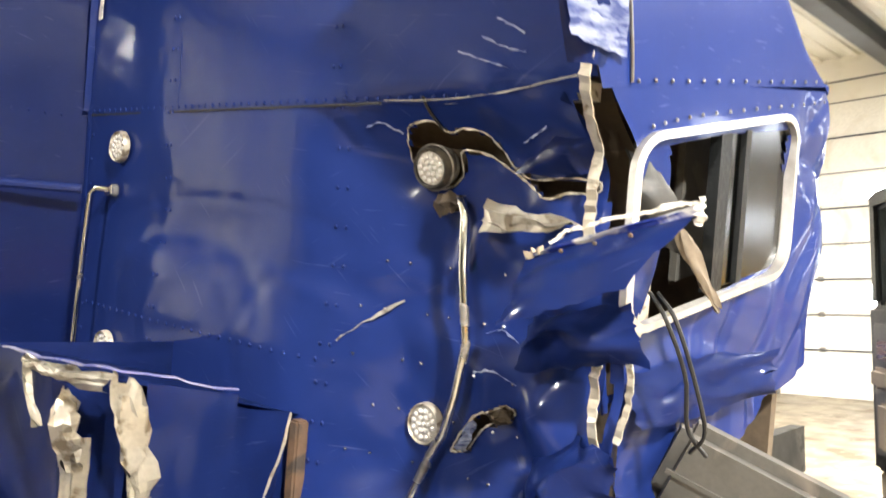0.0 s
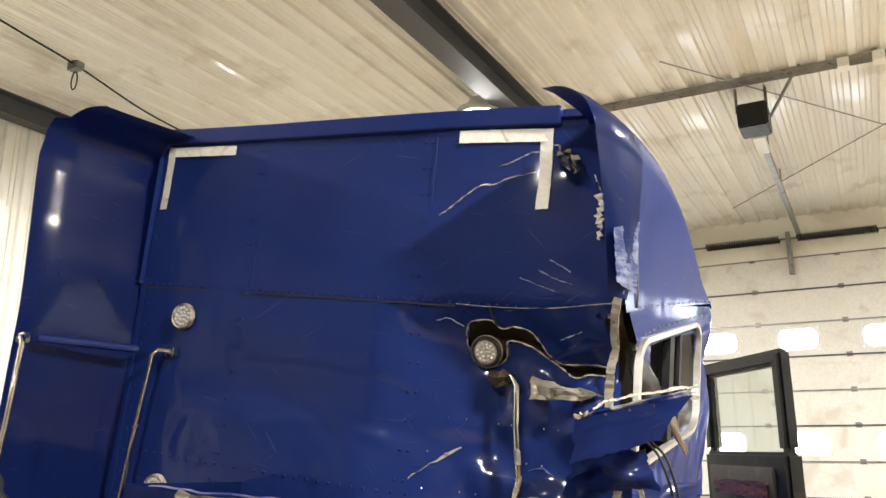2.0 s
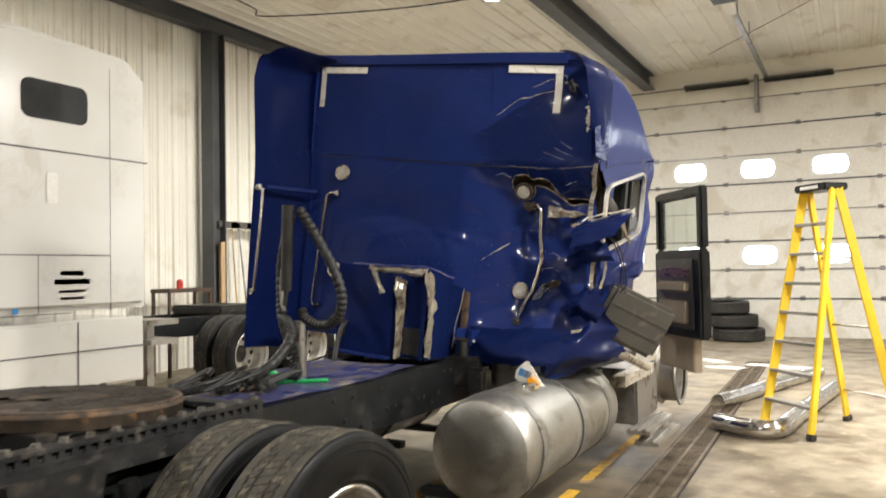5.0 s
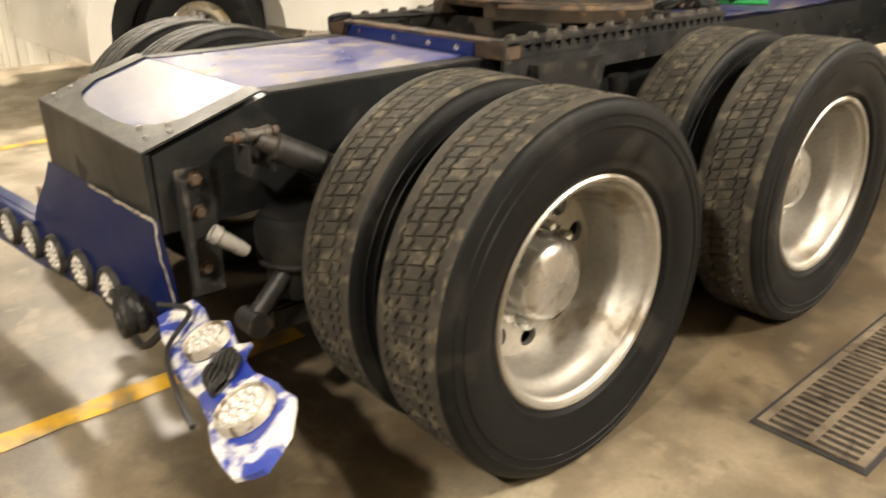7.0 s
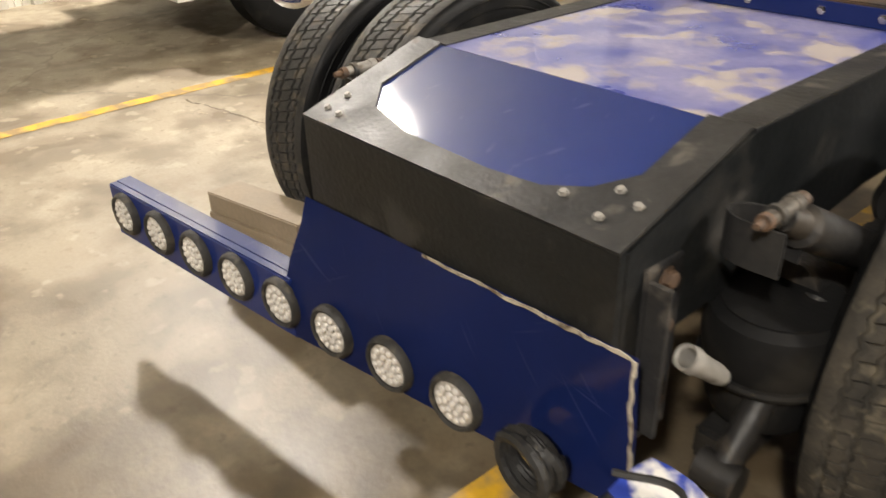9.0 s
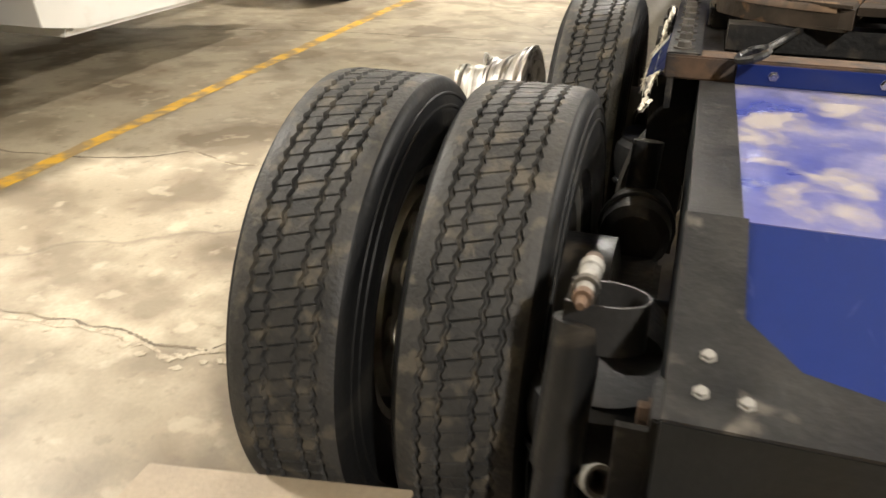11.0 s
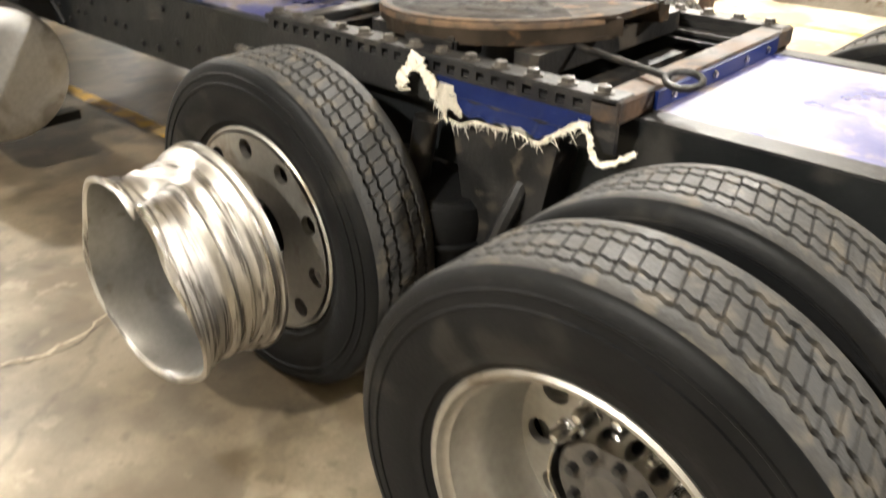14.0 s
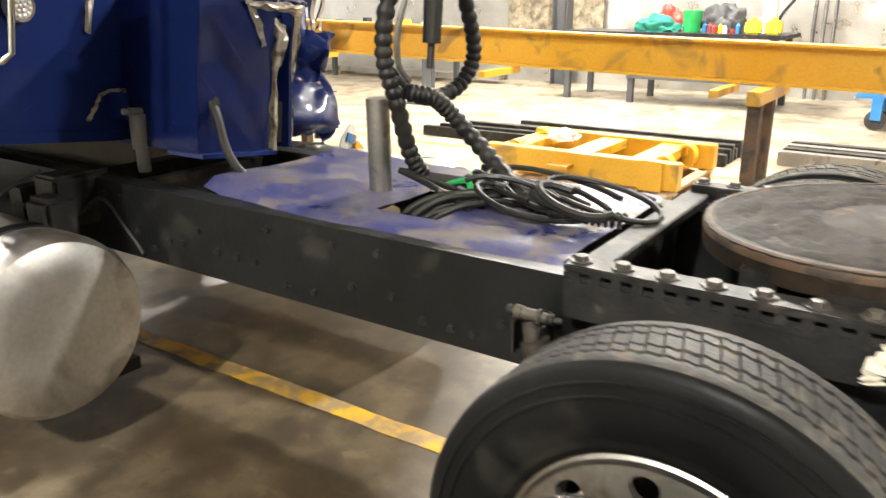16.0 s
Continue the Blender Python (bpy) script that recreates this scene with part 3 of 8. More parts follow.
part("cable", tube(bmesh.new(), pts, 0.012, 6), HOSE, cord)
loop = [Vector((-5.42 + 0.05 * math.sin(a), 6.45, CEIL - 0.26 + 0.11 * math.cos(a))) for a in [k * 0.45 for k in range(15)]]
part("loop", tube(bmesh.new(), loop, 0.008, 6), HOSE, cord)
part("bracket", boxed((-5.50, 6.40, CEIL - 0.13), (-5.34, 6.50, CEIL - 0.03)), STEEL, cord)
for a, b in (((0.4, 9.5), (4.5, 15.5)), ((4.6, 10.2), (0.2, 15.8))):
    bm = bmesh.new()
    rod(bm, (*a, CEIL - 0.09), (*b, CEIL - 0.09), 0.008, 6)
    tagged(part("brace_rod", bm, STEEL, None, "thin grey steel roof brace rod"), "", "brace")


# high-bay lamps
def bay_lamp(x, y, watts):
    root = thing("high_bay_lamp", (x, y, CEIL), "round white high-bay ceiling lamp, switched on", "lamp", "high-bay lamps")
    m = Matrix.Translation((x, y, CEIL - 0.12)) @ pose(0, 0, 0, 0, 90)
    part("housing", lathe(bmesh.new(), [(0.06, 0), (0.06, 0.12), (0.14, 0.16), (0.2, 0.27), (0.31, 0.33), (0.31, 0.315), (0.26, 0.29)], 32, m), PAPER, root, "", 40)
    part("diffuser", lathe(bmesh.new(), [(0.43, 0), (0.42, 0.10), (0.38, 0.20), (0.32, 0.27), (0.285, 0.295)], 32, m), LAMPGLOW, root, "glowing round diffuser", 40)
    bm = bmesh.new()
    rod(bm, (x, y, CEIL - 0.24), (x, y, CEIL), 0.012)
    part("stem", bm, STEEL, root)
    lamp = bpy.data.lights.new("bay_light", "AREA")
    lamp.shape, lamp.size, lamp.energy, lamp.color = "DISK", 0.42, watts, (1.0, 0.945, 0.86)
    ob = new("bay_light", lamp)
    ob.matrix_basis = pose(x, y, CEIL - 0.60)


for x, y in LAMPS:
    bay_lamp(x, y, 530 if x < -5 else 640)


# painted lines
def line(x0, y0, x1, y1, wide, rng, gap=0.0):
    """A worn painted stripe with ragged edges."""
    bm = bmesh.new()
    a, b = Vector((x0, y0, 0.0025)), Vector((x1, y1, 0.0025))
    n = max(2, int((b - a).length / 0.12))
    strip(bm, [a.lerp(b, k / n) for k in range(n + 1)], wide, 0.0008, (0, 0, 1), 0.06, rng)
    tagged(part("floor_line", bm, LINE, None, "worn yellow painted floor line"), "", "line", kind="structure")


rng = random.Random(4)
line(-3.52, -9, -3.62, 16.0, 0.105, rng)
line(0.05, -6, 0.05, -0.2, 0.10, rng)
line(0.05, 1.0, 0.03, 7.0, 0.10, rng)
line(1.06, 2.95, 1.03, 3.75, 0.09, rng)
line(1.02, 3.85, 1.0, 4.4, 0.09, rng)
line(1.0, 4.6, 0.96, 6.6, 0.08, rng)
line(5.3, -9, 5.3, 16.5, 0.105, rng)


# the drain: steel gratings end to end over a dark sheet, painted as the pit's shade
def drain():
    root = thing("floor_drain", (1.55, 6, 0), "rusty slotted floor drain grating set in the concrete", "drain")
    root["kind"] = "structure"
    m = Matrix.Translation((1.455, 0.53, 0)) @ pose(0, 0, 0, 0, 0, 1.2)
    part("trough_shade", boxed((-0.015, -0.015, 0.001), (0.325, 12.0, 0.004), m), DARK, root)
    for k in range(20):
        y = k * 0.6
        bm = bmesh.new()
        for x in (0, 0.142, 0.285):
            box(bm, (x, y + 0.004, 0.004), (x + 0.025, y + 0.596, 0.012), m)
        for j in range(17):
            box(bm, (0.025, y + 0.004 + j * 0.0358, 0.004), (0.285, y + 0.004 + j * 0.0358 + 0.015, 0.011), m)
        part("grating", bm, GRATE, root)


drain()


# ---- the wrecked blue truck ----
truck = thing("semi_truck", (0, 2.5, 0), "wrecked blue semi truck with a torn sleeper cab", "truck")
CAB = Matrix(((0.9502, 0.08, 0.1103, -0.0925), (0.105, 1, 0, 3.836), (-0.1206, -0.03, 1.0044, -0.0256), (0, 0, 0, 1)))  # the cab leans and is racked


def ease(a, b, x):
    t = min(1, max(0, (x - a) / (b - a)))
    return t * t * (3 - 2 * t)


def shove(u, v, w):
    """How far the blow has driven the right rear corner forward."""
    return 0.15 * ease(0.25, 0.75, u) * ease(2.42, 2.22, w) * ease(1.1, 1.45, w) * ease(0.75, 0.0, v)


def C(u, v, w):
    return CAB @ Vector((u, v + shove(u, v, w), w - 0.04 * ease(2.4, 3.3, w) * ease(0.9, -0.9, u)))


def bolt_mesh(r, h, material):
    bm = lathe(bmesh.new(), [(0, 0), (0, r * 1.35), (h * 0.2, r * 1.35), (h * 0.2, r), (h * 0.9, r), (h, r * 0.8), (h, 0)], 6)
    bmesh.ops.recalc_face_normals(bm, faces=bm.faces)
    me = bpy.data.meshes.new("bolt")
    bm.to_mesh(me)
    bm.free()
    me.materials.append(material)
    return me


BOLT_BLACK, BOLT_STEEL, BOLT_RUST, BOLT_CHROME = bolt_mesh(0.012, 0.011, BLACK_WORN), bolt_mesh(0.0075, 0.007, GREYPALE), bolt_mesh(0.016, 0.016, RUST), bolt_mesh(0.009, 0.008, CHROME)


# frame rails: a channel with a kinked tail
def rail(s):
    bm = bmesh.new()
    m = Matrix(((0, 0, s * 1.0, s * 0.425), (1, 0, 0, 0), (0, 1, 0, 0), (0, 0, 0, 1)))
    side = [(-0.775, 0.655), (-0.775, 0.865), (-0.44, 0.972), (7.6, 0.972), (7.6, 0.70), (0.1, 0.70), (-0.35, 0.66)]
    slab(bm, side, 0.012, m)
    for (y0, z0), (y1, z1) in (((-0.775, 0.865), (-0.44, 0.972)), ((-0.44, 0.972), (7.6, 0.972))):
        slab(bm, [(y0, z0 - 0.012), (y0, z0), (y1, z1), (y1, z1 - 0.012)], -0.075, m)
    slab(bm, [(0.1, 0.70), (0.1, 0.712), (7.6, 0.712), (7.6, 0.70)], -0.075, m)
    bmesh.ops.bevel(bm, geom=[e for e in bm.edges if e.is_manifold and e.calc_face_angle(0) > 0.3], offset=0.0045, segments=2, affect="EDGES")
    part("frame_rail", bm, BLACK, truck, "black steel frame rail", 30)
    r = random.Random(7)
    for k in range(26):
        y, z = 1.9 + 0.085 * k + r.uniform(-0.02, 0.02), r.choice((0.75, 0.8, 0.86, 0.92))
        hang("bolt", BOLT_BLACK, truck, "", "", Matrix.Translation((s * 0.437, y, z)) @ pose(0, 0, 0, 0, 0, 0 if s > 0 else 180))


rail(-1)
rail(1)
# tail: cross face, sloping plate, deck
bm = boxed((-0.44, -0.80, 0.66), (0.44, -0.782, 0.872))
box(bm, (-0.43, -0.782, 0.66), (0.43, -0.72, 0.672))
part("tail_crossmember", bm, BLACK, truck, "black steel tail crossmember")
slope = Matrix.Translation((0, -0.80, 0.873)) @ pose(0, 0, 0, math.degrees(math.atan2(0.107, 0.335)))
bm = slab(bmesh.new(), [(-0.44, 0), (-0.44, 0.36), (-0.355, 0.36), (-0.355, 0.17), (-0.29, 0.10), (-0.15, 0.065), (0.1, 0.058), (0.22, 0.068), (0.3, 0.105), (0.355, 0.17), (0.355, 0.36), (0.44, 0.36), (0.44, 0)], 0.006, slope)
part("tail_gusset", bm, BLACK_WORN, truck, "worn black gusset plate with bolts")
bm = slab(bmesh.new(), [(-0.37, 0.03), (-0.37, 0.357), (0.37, 0.357), (0.37, 0.03)], 0.004, slope @ Matrix.Translation((0, 0, -0.004)))
part("tail_plate", bm, BLUE, truck, "glossy blue sloping tail plate")
for x, y in ((-0.4, 0.045), (-0.35, 0.04), (-0.395, 0.1), (0.27, 0.07), (0.36, 0.05), (0.4, 0.1), (0.35, 0.12)):
    hang("bolt", BOLT_STEEL, truck, "", "", slope @ Matrix.Translation((x, y, 0.006)) @ pose(0, 0, 0, 0, -90))
bm = boxed((-0.36, -0.44, 0.966), (0.36, 0.37, 0.975))
part("rear_deck", bm, BLUE_DUSTY_LIT, truck, "dusty blue deck plate behind the fifth wheel")
for x in (-0.437, 0.36):
    part("deck_edge", boxed((x, -0.44, 0.9725), (x + 0.077, 0.36, 0.978)), BLACK_WORN, truck)

# rear light panel under the tail
def bar_y(x):
    return -0.841 + 0.1156 * x


bm = bmesh.new()
rows = []
for k in range(21):
    x = -0.47 + 0.965 * k / 20
    col = []
    for q, z in ((0.0, 0.665), (0.25, 0.60), (0.7, 0.52), (1.0, 0.44), (1.0, 0.36), (0.96, 0.305)):
        rise = 0.05 * (k / 20) * (1 if z > 0.62 else 1.2)
        col.append(bm.verts.new((x, -0.803 * (1 - q) + bar_y(x) * q, z + rise)))
    rows.append(col)
for a, b in zip(rows, rows[1:]):
    for j in range(5):
        bm.faces.new((a[j], a[j + 1], b[j + 1], b[j]))
bmesh.ops.solidify(bm, geom=bm.faces[:], thickness=0.006)
part("light_panel", bm, BLUE, truck, "glossy blue rear light panel", 60)
rr = random.Random(77)
for pts in ([(-0.02, -0.812, 0.690), (0.12, -0.812, 0.698), (0.26, -0.812, 0.704), (0.40, -0.812, 0.711), (0.49, -0.812, 0.715)], [(0.494, -0.812, 0.715), (0.496, -0.815, 0.64), (0.497, -0.805, 0.56), (0.497, -0.795, 0.46), (0.497, -0.795, 0.36)]):
    part("chipped_edge", strip(bmesh.new(), spline(pts, 6), 0.007, 0.002, (0, -1, 0), 0.3, rr), BARE, truck, "chipped bare edge of the light panel")
BAR = Matrix.Translation((0, -0.841, 0)) @ pose(0, 0, 0, 0, 0, 6.6)
bm = boxed((-1.36, 0.002, 0.30), (-0.45, 0.03, 0.475), BAR, 0.004)
box(bm, (-1.36, 0.03, 0.463), (-0.45, 0.075, 0.475), BAR)
box(bm, (-1.2, 0.03, 0.33), (-0.40, 0.06, 0.40), BAR)
part("light_bar", bm, BLUE, truck, "glossy blue bumper light bar")


def round_light(m, parent, r=0.055, label="round clear LED lamp in a black grommet", ring=RUBBER):
    """A round lamp facing along +x of m, with a cluster of bright beads."""
    body = part("light", lathe(bmesh.new(), [(0, 0.0), (0.012, r * 0.6), (0.010, r * 0.95), (0, r)], 28, m), LENS_DARK, parent, label, 50)
    part("grommet", lathe(bmesh.new(), [(-0.004, r * 0.98), (0.014, r * 1.0), (0.017, r * (1.12 if ring is RUBBER else 1.05)), (0.008, r * (1.24 if ring is RUBBER else 1.12)), (-0.006, r * (1.26 if ring is RUBBER else 1.14))], 28, m), ring, body, "", 50)
    bm = bmesh.new()
    spots = [(0, 0)] + [(0.36, a) for a in range(0, 360, 60)] + [(0.70, a + 15) for a in range(0, 360, 30)]
    for q, a in spots:
        c = Vector((0.009, q * r * math.cos(radians(a)), q * r * math.sin(radians(a))))
        lathe(bm, [(0.010, 0), (0.006, r * 0.13), (-0.006, r * 0.15)], 8, m @ Matrix.Translation(c))
    part("led_bead", bm, LENS, body, "", 50, "stuff")
    return body


REAR = pose(0, 0, 0, 0, 0, -90)
for k in range(8):
    x = -1.255 + 0.193 * k
    y = bar_y(x)
    round_light(Matrix.Translation((x, y - 0.004, 0.40)) @ pose(0, 0, 0, 0, 0, -83.4), truck)

# the torn right half of the light panel, hanging out over the floor
HANG = Matrix.Translation((0.50, -0.80, 0.46)) @ pose(0, 0, 0, 24, -3, -9)
bm = bmesh.new()
r = random.Random(11)
slab(bm, [(0.0, -0.05), (0.10, -0.06), (0.2, -0.065), (0.30, -0.075), (0.44, -0.06), (0.58, -0.08), (0.74, -0.085), (0.78, -0.02), (0.75, 0.04), (0.66, 0.085), (0.58, 0.075), (0.5, 0.05), (0.44, 0.06), (0.38, 0.10), (0.34, 0.075), (0.26, 0.09), (0.2, 0.05), (0.1, 0.07), (0.0, 0.05)], 0.012, HANG)
bmesh.ops.triangulate(bm, faces=bm.faces[:])
bmesh.ops.subdivide_edges(bm, edges=bm.edges[:], cuts=2, use_grid_fill=True)
for v in bm.verts:
    v.co += noise.noise_vector(v.co * 9) * 0.02
part("torn_light_panel", bm, BLUE_SCUFF, truck, "torn blue light panel with chipped paint", 40)
round_light(HANG @ Matrix.Translation((0.27, 0.02, 0.02)) @ pose(0, 0, 0, 0, -90), truck, 0.052, "loose round clear lamp in a torn panel", BARE)
round_light(HANG @ Matrix.Translation((0.60, 0.0, 0.02)) @ pose(0, 0, 0, 0, -90), truck, 0.058, "dirty round lamp in a torn panel", BARE)
bm = bmesh.new()
for k in range(5):
    pts = [HANG @ Vector((0.43 + 0.05 * math.cos(a * 1.1 + k), 0.01 + 0.045 * math.sin(a + k * 0.4), 0.025 + 0.012 * math.sin(a * 2 + k))) for a in [j * 0.4 for j in range(18)]]
    part("loose_wire", tube(bmesh.new(), pts, 0.006, 6), HOSE, truck)
pts = spline([HANG @ Vector(p) for p in ((0.0, -0.02, 0.05), (0.1, 0.03, 0.03), (0.2, -0.06, 0.03), (0.4, -0.09, 0.04), (0.55, -0.1, 0.03))])
tube(bm, pts, 0.007, 6)
part("light_wire", bm, HOSE, truck, "loose black wire on the torn panel")
coil = bmesh.new()
for k in range(6):
    bm = coil
    c = Vector((0.33, -0.845 - 0.008 * k, 0.425))
    pts = [c + Vector((0.055 * math.cos(a + k * 0.5) * (1 + 0.1 * k % 0.3), -0.012 * math.sin(a * 0.7 + k), 0.06 * math.sin(a + k * 0.5))) for a in [j * 0.35 for j in range(19)]]
    part("cable_turn", tube(bmesh.new(), pts, 0.011, 7), HOSE, truck, "turn of coiled black cable")
bm = coil
tube(bm, spline([(0.36, -0.88, 0.38), (0.42, -0.87, 0.355), (0.47, -0.84, 0.40), (0.5, -0.8, 0.45)]), 0.011, 7)
part("cable_end", bm, HOSE, truck, "loose end of the black cable")
# brackets, shocks and air bags under the tail
for s in (-1, 1):
    bm = boxed((s * 0.437, -0.73, 0.46), (s * 0.449, -0.63, 0.82), None, 0.003)
    box(bm, (s * 0.449, -0.73, 0.50), (s * 0.49, -0.718, 0.80))
    part("tail_bracket", bm, BLACK_WORN, truck, "worn black steel bracket with rusty bolts")
    for z in (0.79, 0.70, 0.54):
        hang("bolt", BOLT_RUST, truck, "rusty bolt head", "", Matrix.Translation((s * 0.45, -0.68, z)) @ pose(0, 0, 0, 0, 0, 0 if s > 0 else 180))
    for y, q in ((-0.55, -0.55), (1.75, -0.8)):
        loop = spline([Vector((s * x, y + dy, 0.885)) for x, dy in ((0.585, -0.034), (0.545, -0.037), (0.505, -0.034), (0.478, -0.019), (0.470, 0.0), (0.478, 0.019), (0.505, 0.034), (0.545, 0.037), (0.585, 0.034))], 5)
        mount = part("shock_mount", strip(bmesh.new(), loop, 0.005, 0.080, (0, 0, -1)), BLACK_WORN, truck, "bent black strap holding a shock eye", 40)
        axis = Matrix.Translation((s * 0.558, y, 0.905)) @ pose(0, 0, 0, 0, 0, 90)
        part("mount_bolt", lathe(bmesh.new(), [(-0.082, 0), (-0.082, 0.006), (-0.074, 0.008), (-0.062, 0.008), (-0.062, 0.014), (-0.048, 0.014), (-0.048, 0.008), (0.048, 0.008), (0.048, 0.014), (0.062, 0.014), (0.062, 0)], 12, axis), RUST if y < 0 else GREASE, mount, "rusty bolt and nut" if y < 0 else "greasy bolt and nut")
        eye = part("shock_eye", lathe(bmesh.new(), [(-0.046, 0.008), (-0.046, 0.012), (-0.030, 0.013), (-0.028, 0.017), (-0.020, 0.018), (-0.018, 0.015), (0.02, 0.015), (0.022, 0.018), (0.04, 0.018), (0.04, 0.008)], 20, axis), GREYPALE if s < 0 and y < 0 else HUBDARK, truck, "pale worn shock eye" if s < 0 and y < 0 else "dirty dark shock eye", 40)
        part("bush_ring", lathe(bmesh.new(), [(-0.0305, 0.012), (-0.0305, 0.019), (-0.0195, 0.019), (-0.0195, 0.014)], 20, axis), RUBBER, eye)
        a, b = Vector((s * 0.562, y, 0.892)), (Vector((0.64, y + 0.42, 0.66)) if s > 0 and y < 0 else Vector((s * 0.58, y + 0.20 * q, 0.45)))
        m = Matrix.Translation(a) @ (b - a).to_track_quat("X", "Z").to_matrix().to_4x4()
        part("shock_absorber", lathe(bmesh.new(), [(0.0, 0), (0.0, 0.020), (0.045, 0.026), (0.05, 0.038), (0.28, 0.038), (0.282, 0.030), (0.42, 0.030), (0.43, 0.018), (0.44, 0)], 22, m), GREASE, truck, "", 40)
    for y in (-0.34, 0.96):
        bm = lathe(bmesh.new(), [(0, 0), (0, 0.10), (0.03, 0.112), (0.11, 0.112), (0.12, 0.135), (0.13, 0.138), (0.138, 0.135), (0.14, 0.128), (0.17, 0.134), (0.22, 0.136), (0.26, 0.128), (0.275, 0.11), (0.28, 0.11), (0.285, 0)], 32, Matrix.Translation((s * 0.53, y - 0.07, 0.43)) @ Matrix.Diagonal((0.98, 1.08, 0.86, 1)) @ pose(0, 0, 0, 0, -90))
        part("air_spring", bm, RUBBER_WALL, truck, "black rubber air spring", 40)
    a, b = Vector((s * 0.50, -0.675, 0.655)), Vector((s * 0.54, -0.57, 0.565))
    bm = lathe(bmesh.new(), [(0.05, 0.015), (0.004, 0.018), (0.0, 0.024), (0.022, 0.026), (0.026, 0.022), (0.09, 0.020), (0.11, 0.016), (0.11, 0)], 18, Matrix.Translation(a) @ (b - a).to_track_quat("X", "Z").to_matrix().to_4x4())
    part("pipe_stub", bm, GREYPALE, truck, "pale grey open pipe stub", 40)
    part("bent_strut", rod(bmesh.new(), (s * 0.57, -0.62, 0.40), (s * 0.57, -0.36, 0.66), 0.028, 14), GREASE, truck, "", 40)
    part("strut_eye", rod(bmesh.new(), (s * 0.53, -0.62, 0.40), (s * 0.61, -0.62, 0.40), 0.036, 14), GREASE, truck, "", 40)
    # hangers and links between the two axles
    bm = bmesh.new()
    m = Matrix(((0, 0, s * 1.0, s * 0.44), (1, 0, 0, 0), (0, 1, 0, 0), (0, 0, 0, 1)))
    slab(bm, [(0.50, 0.95), (0.86, 0.95), (0.80, 0.62), (0.74, 0.40), (0.62, 0.40), (0.56, 0.62)], 0.11, m)
    part("spring_hanger", bm, GREASE, truck, "greasy black suspension hanger")
    part("torque_rod", rod(bmesh.new(), (s * 0.56, 0.68, 0.48), (s * 0.50, 0.12, 0.52), 0.03, 14), GREASE, truck, "", 40)
    part("torque_rod", rod(bmesh.new(), (s * 0.40, 0.66, 0.60), (s * 0.08, 0.05, 0.70), 0.03, 14), GREASE, truck, "", 40)
    part("damper", rod(bmesh.new(), (s * 0.53, 0.96, 0.86), (s * 0.55, 1.02, 0.46), 0.036, 16), GREASE, truck, "", 40)
    part("damper", rod(bmesh.new(), (s * 0.53, 0.30, 0.84), (s * 0.55, 0.22, 0.44), 0.036, 16), GREASE, truck, "", 40)
    for y in (0.12, 0.98, 1.60):
        bm = lathe(bmesh.new(), [(0, 0), (0, 0.06), (0.02, 0.08), (0.07, 0.082), (0.075, 0.09), (0.09, 0.09), (0.095, 0.082), (0.15, 0.08), (0.18, 0.05), (0.18, 0)], 22, Matrix.Translation((s * 0.53, y, 0.66)) @ pose(0, 0, 0, 0, 0, 90))
        part("spring_brake", bm, GREASE, truck, "greasy round brake chamber", 40)
    part("axle_saddle", boxed((s * 0.46, -0.14, 0.40), (s * 0.585, 0.14, 0.62), None, 0.015), GREASE, truck)
    part("axle_saddle", boxed((s * 0.46, 1.18, 0.40), (s * 0.585, 1.46, 0.62), None, 0.015), GREASE, truck)
    for y in (0.0, 1.32):
        bm = boxed((s * 0.47, y - 0.55, 0.33), (s * 0.56, y + 0.6, 0.41), None, 0.01)
        part("suspension_beam", bm, GREASE, truck)
for y in (0.0, 1.32):
    bm = bmesh.new()
    rod(bm, (-1.0, y, 0.5), (1.0, y, 0.5), 0.075, 20)
    lathe(bm, [(-0.24, 0), (-0.2, 0.12), (-0.1, 0.21), (0.1, 0.22), (0.2, 0.14), (0.24, 0)], 24, Matrix.Translation((0.03, y, 0.5)))
    for s in (-1, 1):
        lathe(bm, [(-0.06, 0.07), (-0.06, 0.2), (0.06, 0.2), (0.08, 0.11)], 24, Matrix.Translation((s * 0.62, y, 0.5)))
    part("drive_axle", bm, GREASE, truck, "greasy black drive axle", 40)
    for s in (-1, 1):
        bm = bmesh.new()
        rod(bm, (s * 0.5, y - 0.2, 0.62), (s * 0.5, y - 0.36, 0.64), 0.075, 16)
        rod(bm, (s * 0.54, y - 0.36, 0.64), (s * 0.6, y - 0.36, 0.60), 0.02)
        part("brake_chamber", bm, GREASE, truck, "", 40)
for y in (-0.2, 0.66, 1.75, 2.6, 3.6):
    bm = boxed((-0.42, y - 0.03, 0.72), (0.42, y + 0.03, 0.94))
    part("crossmember", bm, GREASE, truck)
bm = bmesh.new()
rod(bm, (0, 0.2, 0.52), (0, 1.1, 0.55), 0.05, 14)
rod(bm, (0, 1.5, 0.58), (0, 4.6, 0.75), 0.055, 14)
part("driveshaft", bm, GREASE, truck, "", 40)
for k in range(3):
    bm = tube(bmesh.new(), spline([(-0.3 + 0.1 * k, 1.9, 0.9), (-0.35, 1.2 + 0.1 * k, 0.86), (-0.2, 0.6, 0.9 - 0.05 * k), (-0.38, 0.1, 0.84), (-0.3, -0.5, 0.8)]), 0.011, 6)
    part("air_line", bm, HOSE, truck)
bm = tube(bmesh.new(), spline([(-0.44, 0.62, 0.86), (-0.56, 0.62, 0.72), (-0.6, 0.7, 0.5), (-0.52, 0.8, 0.38)]), 0.022, 8)
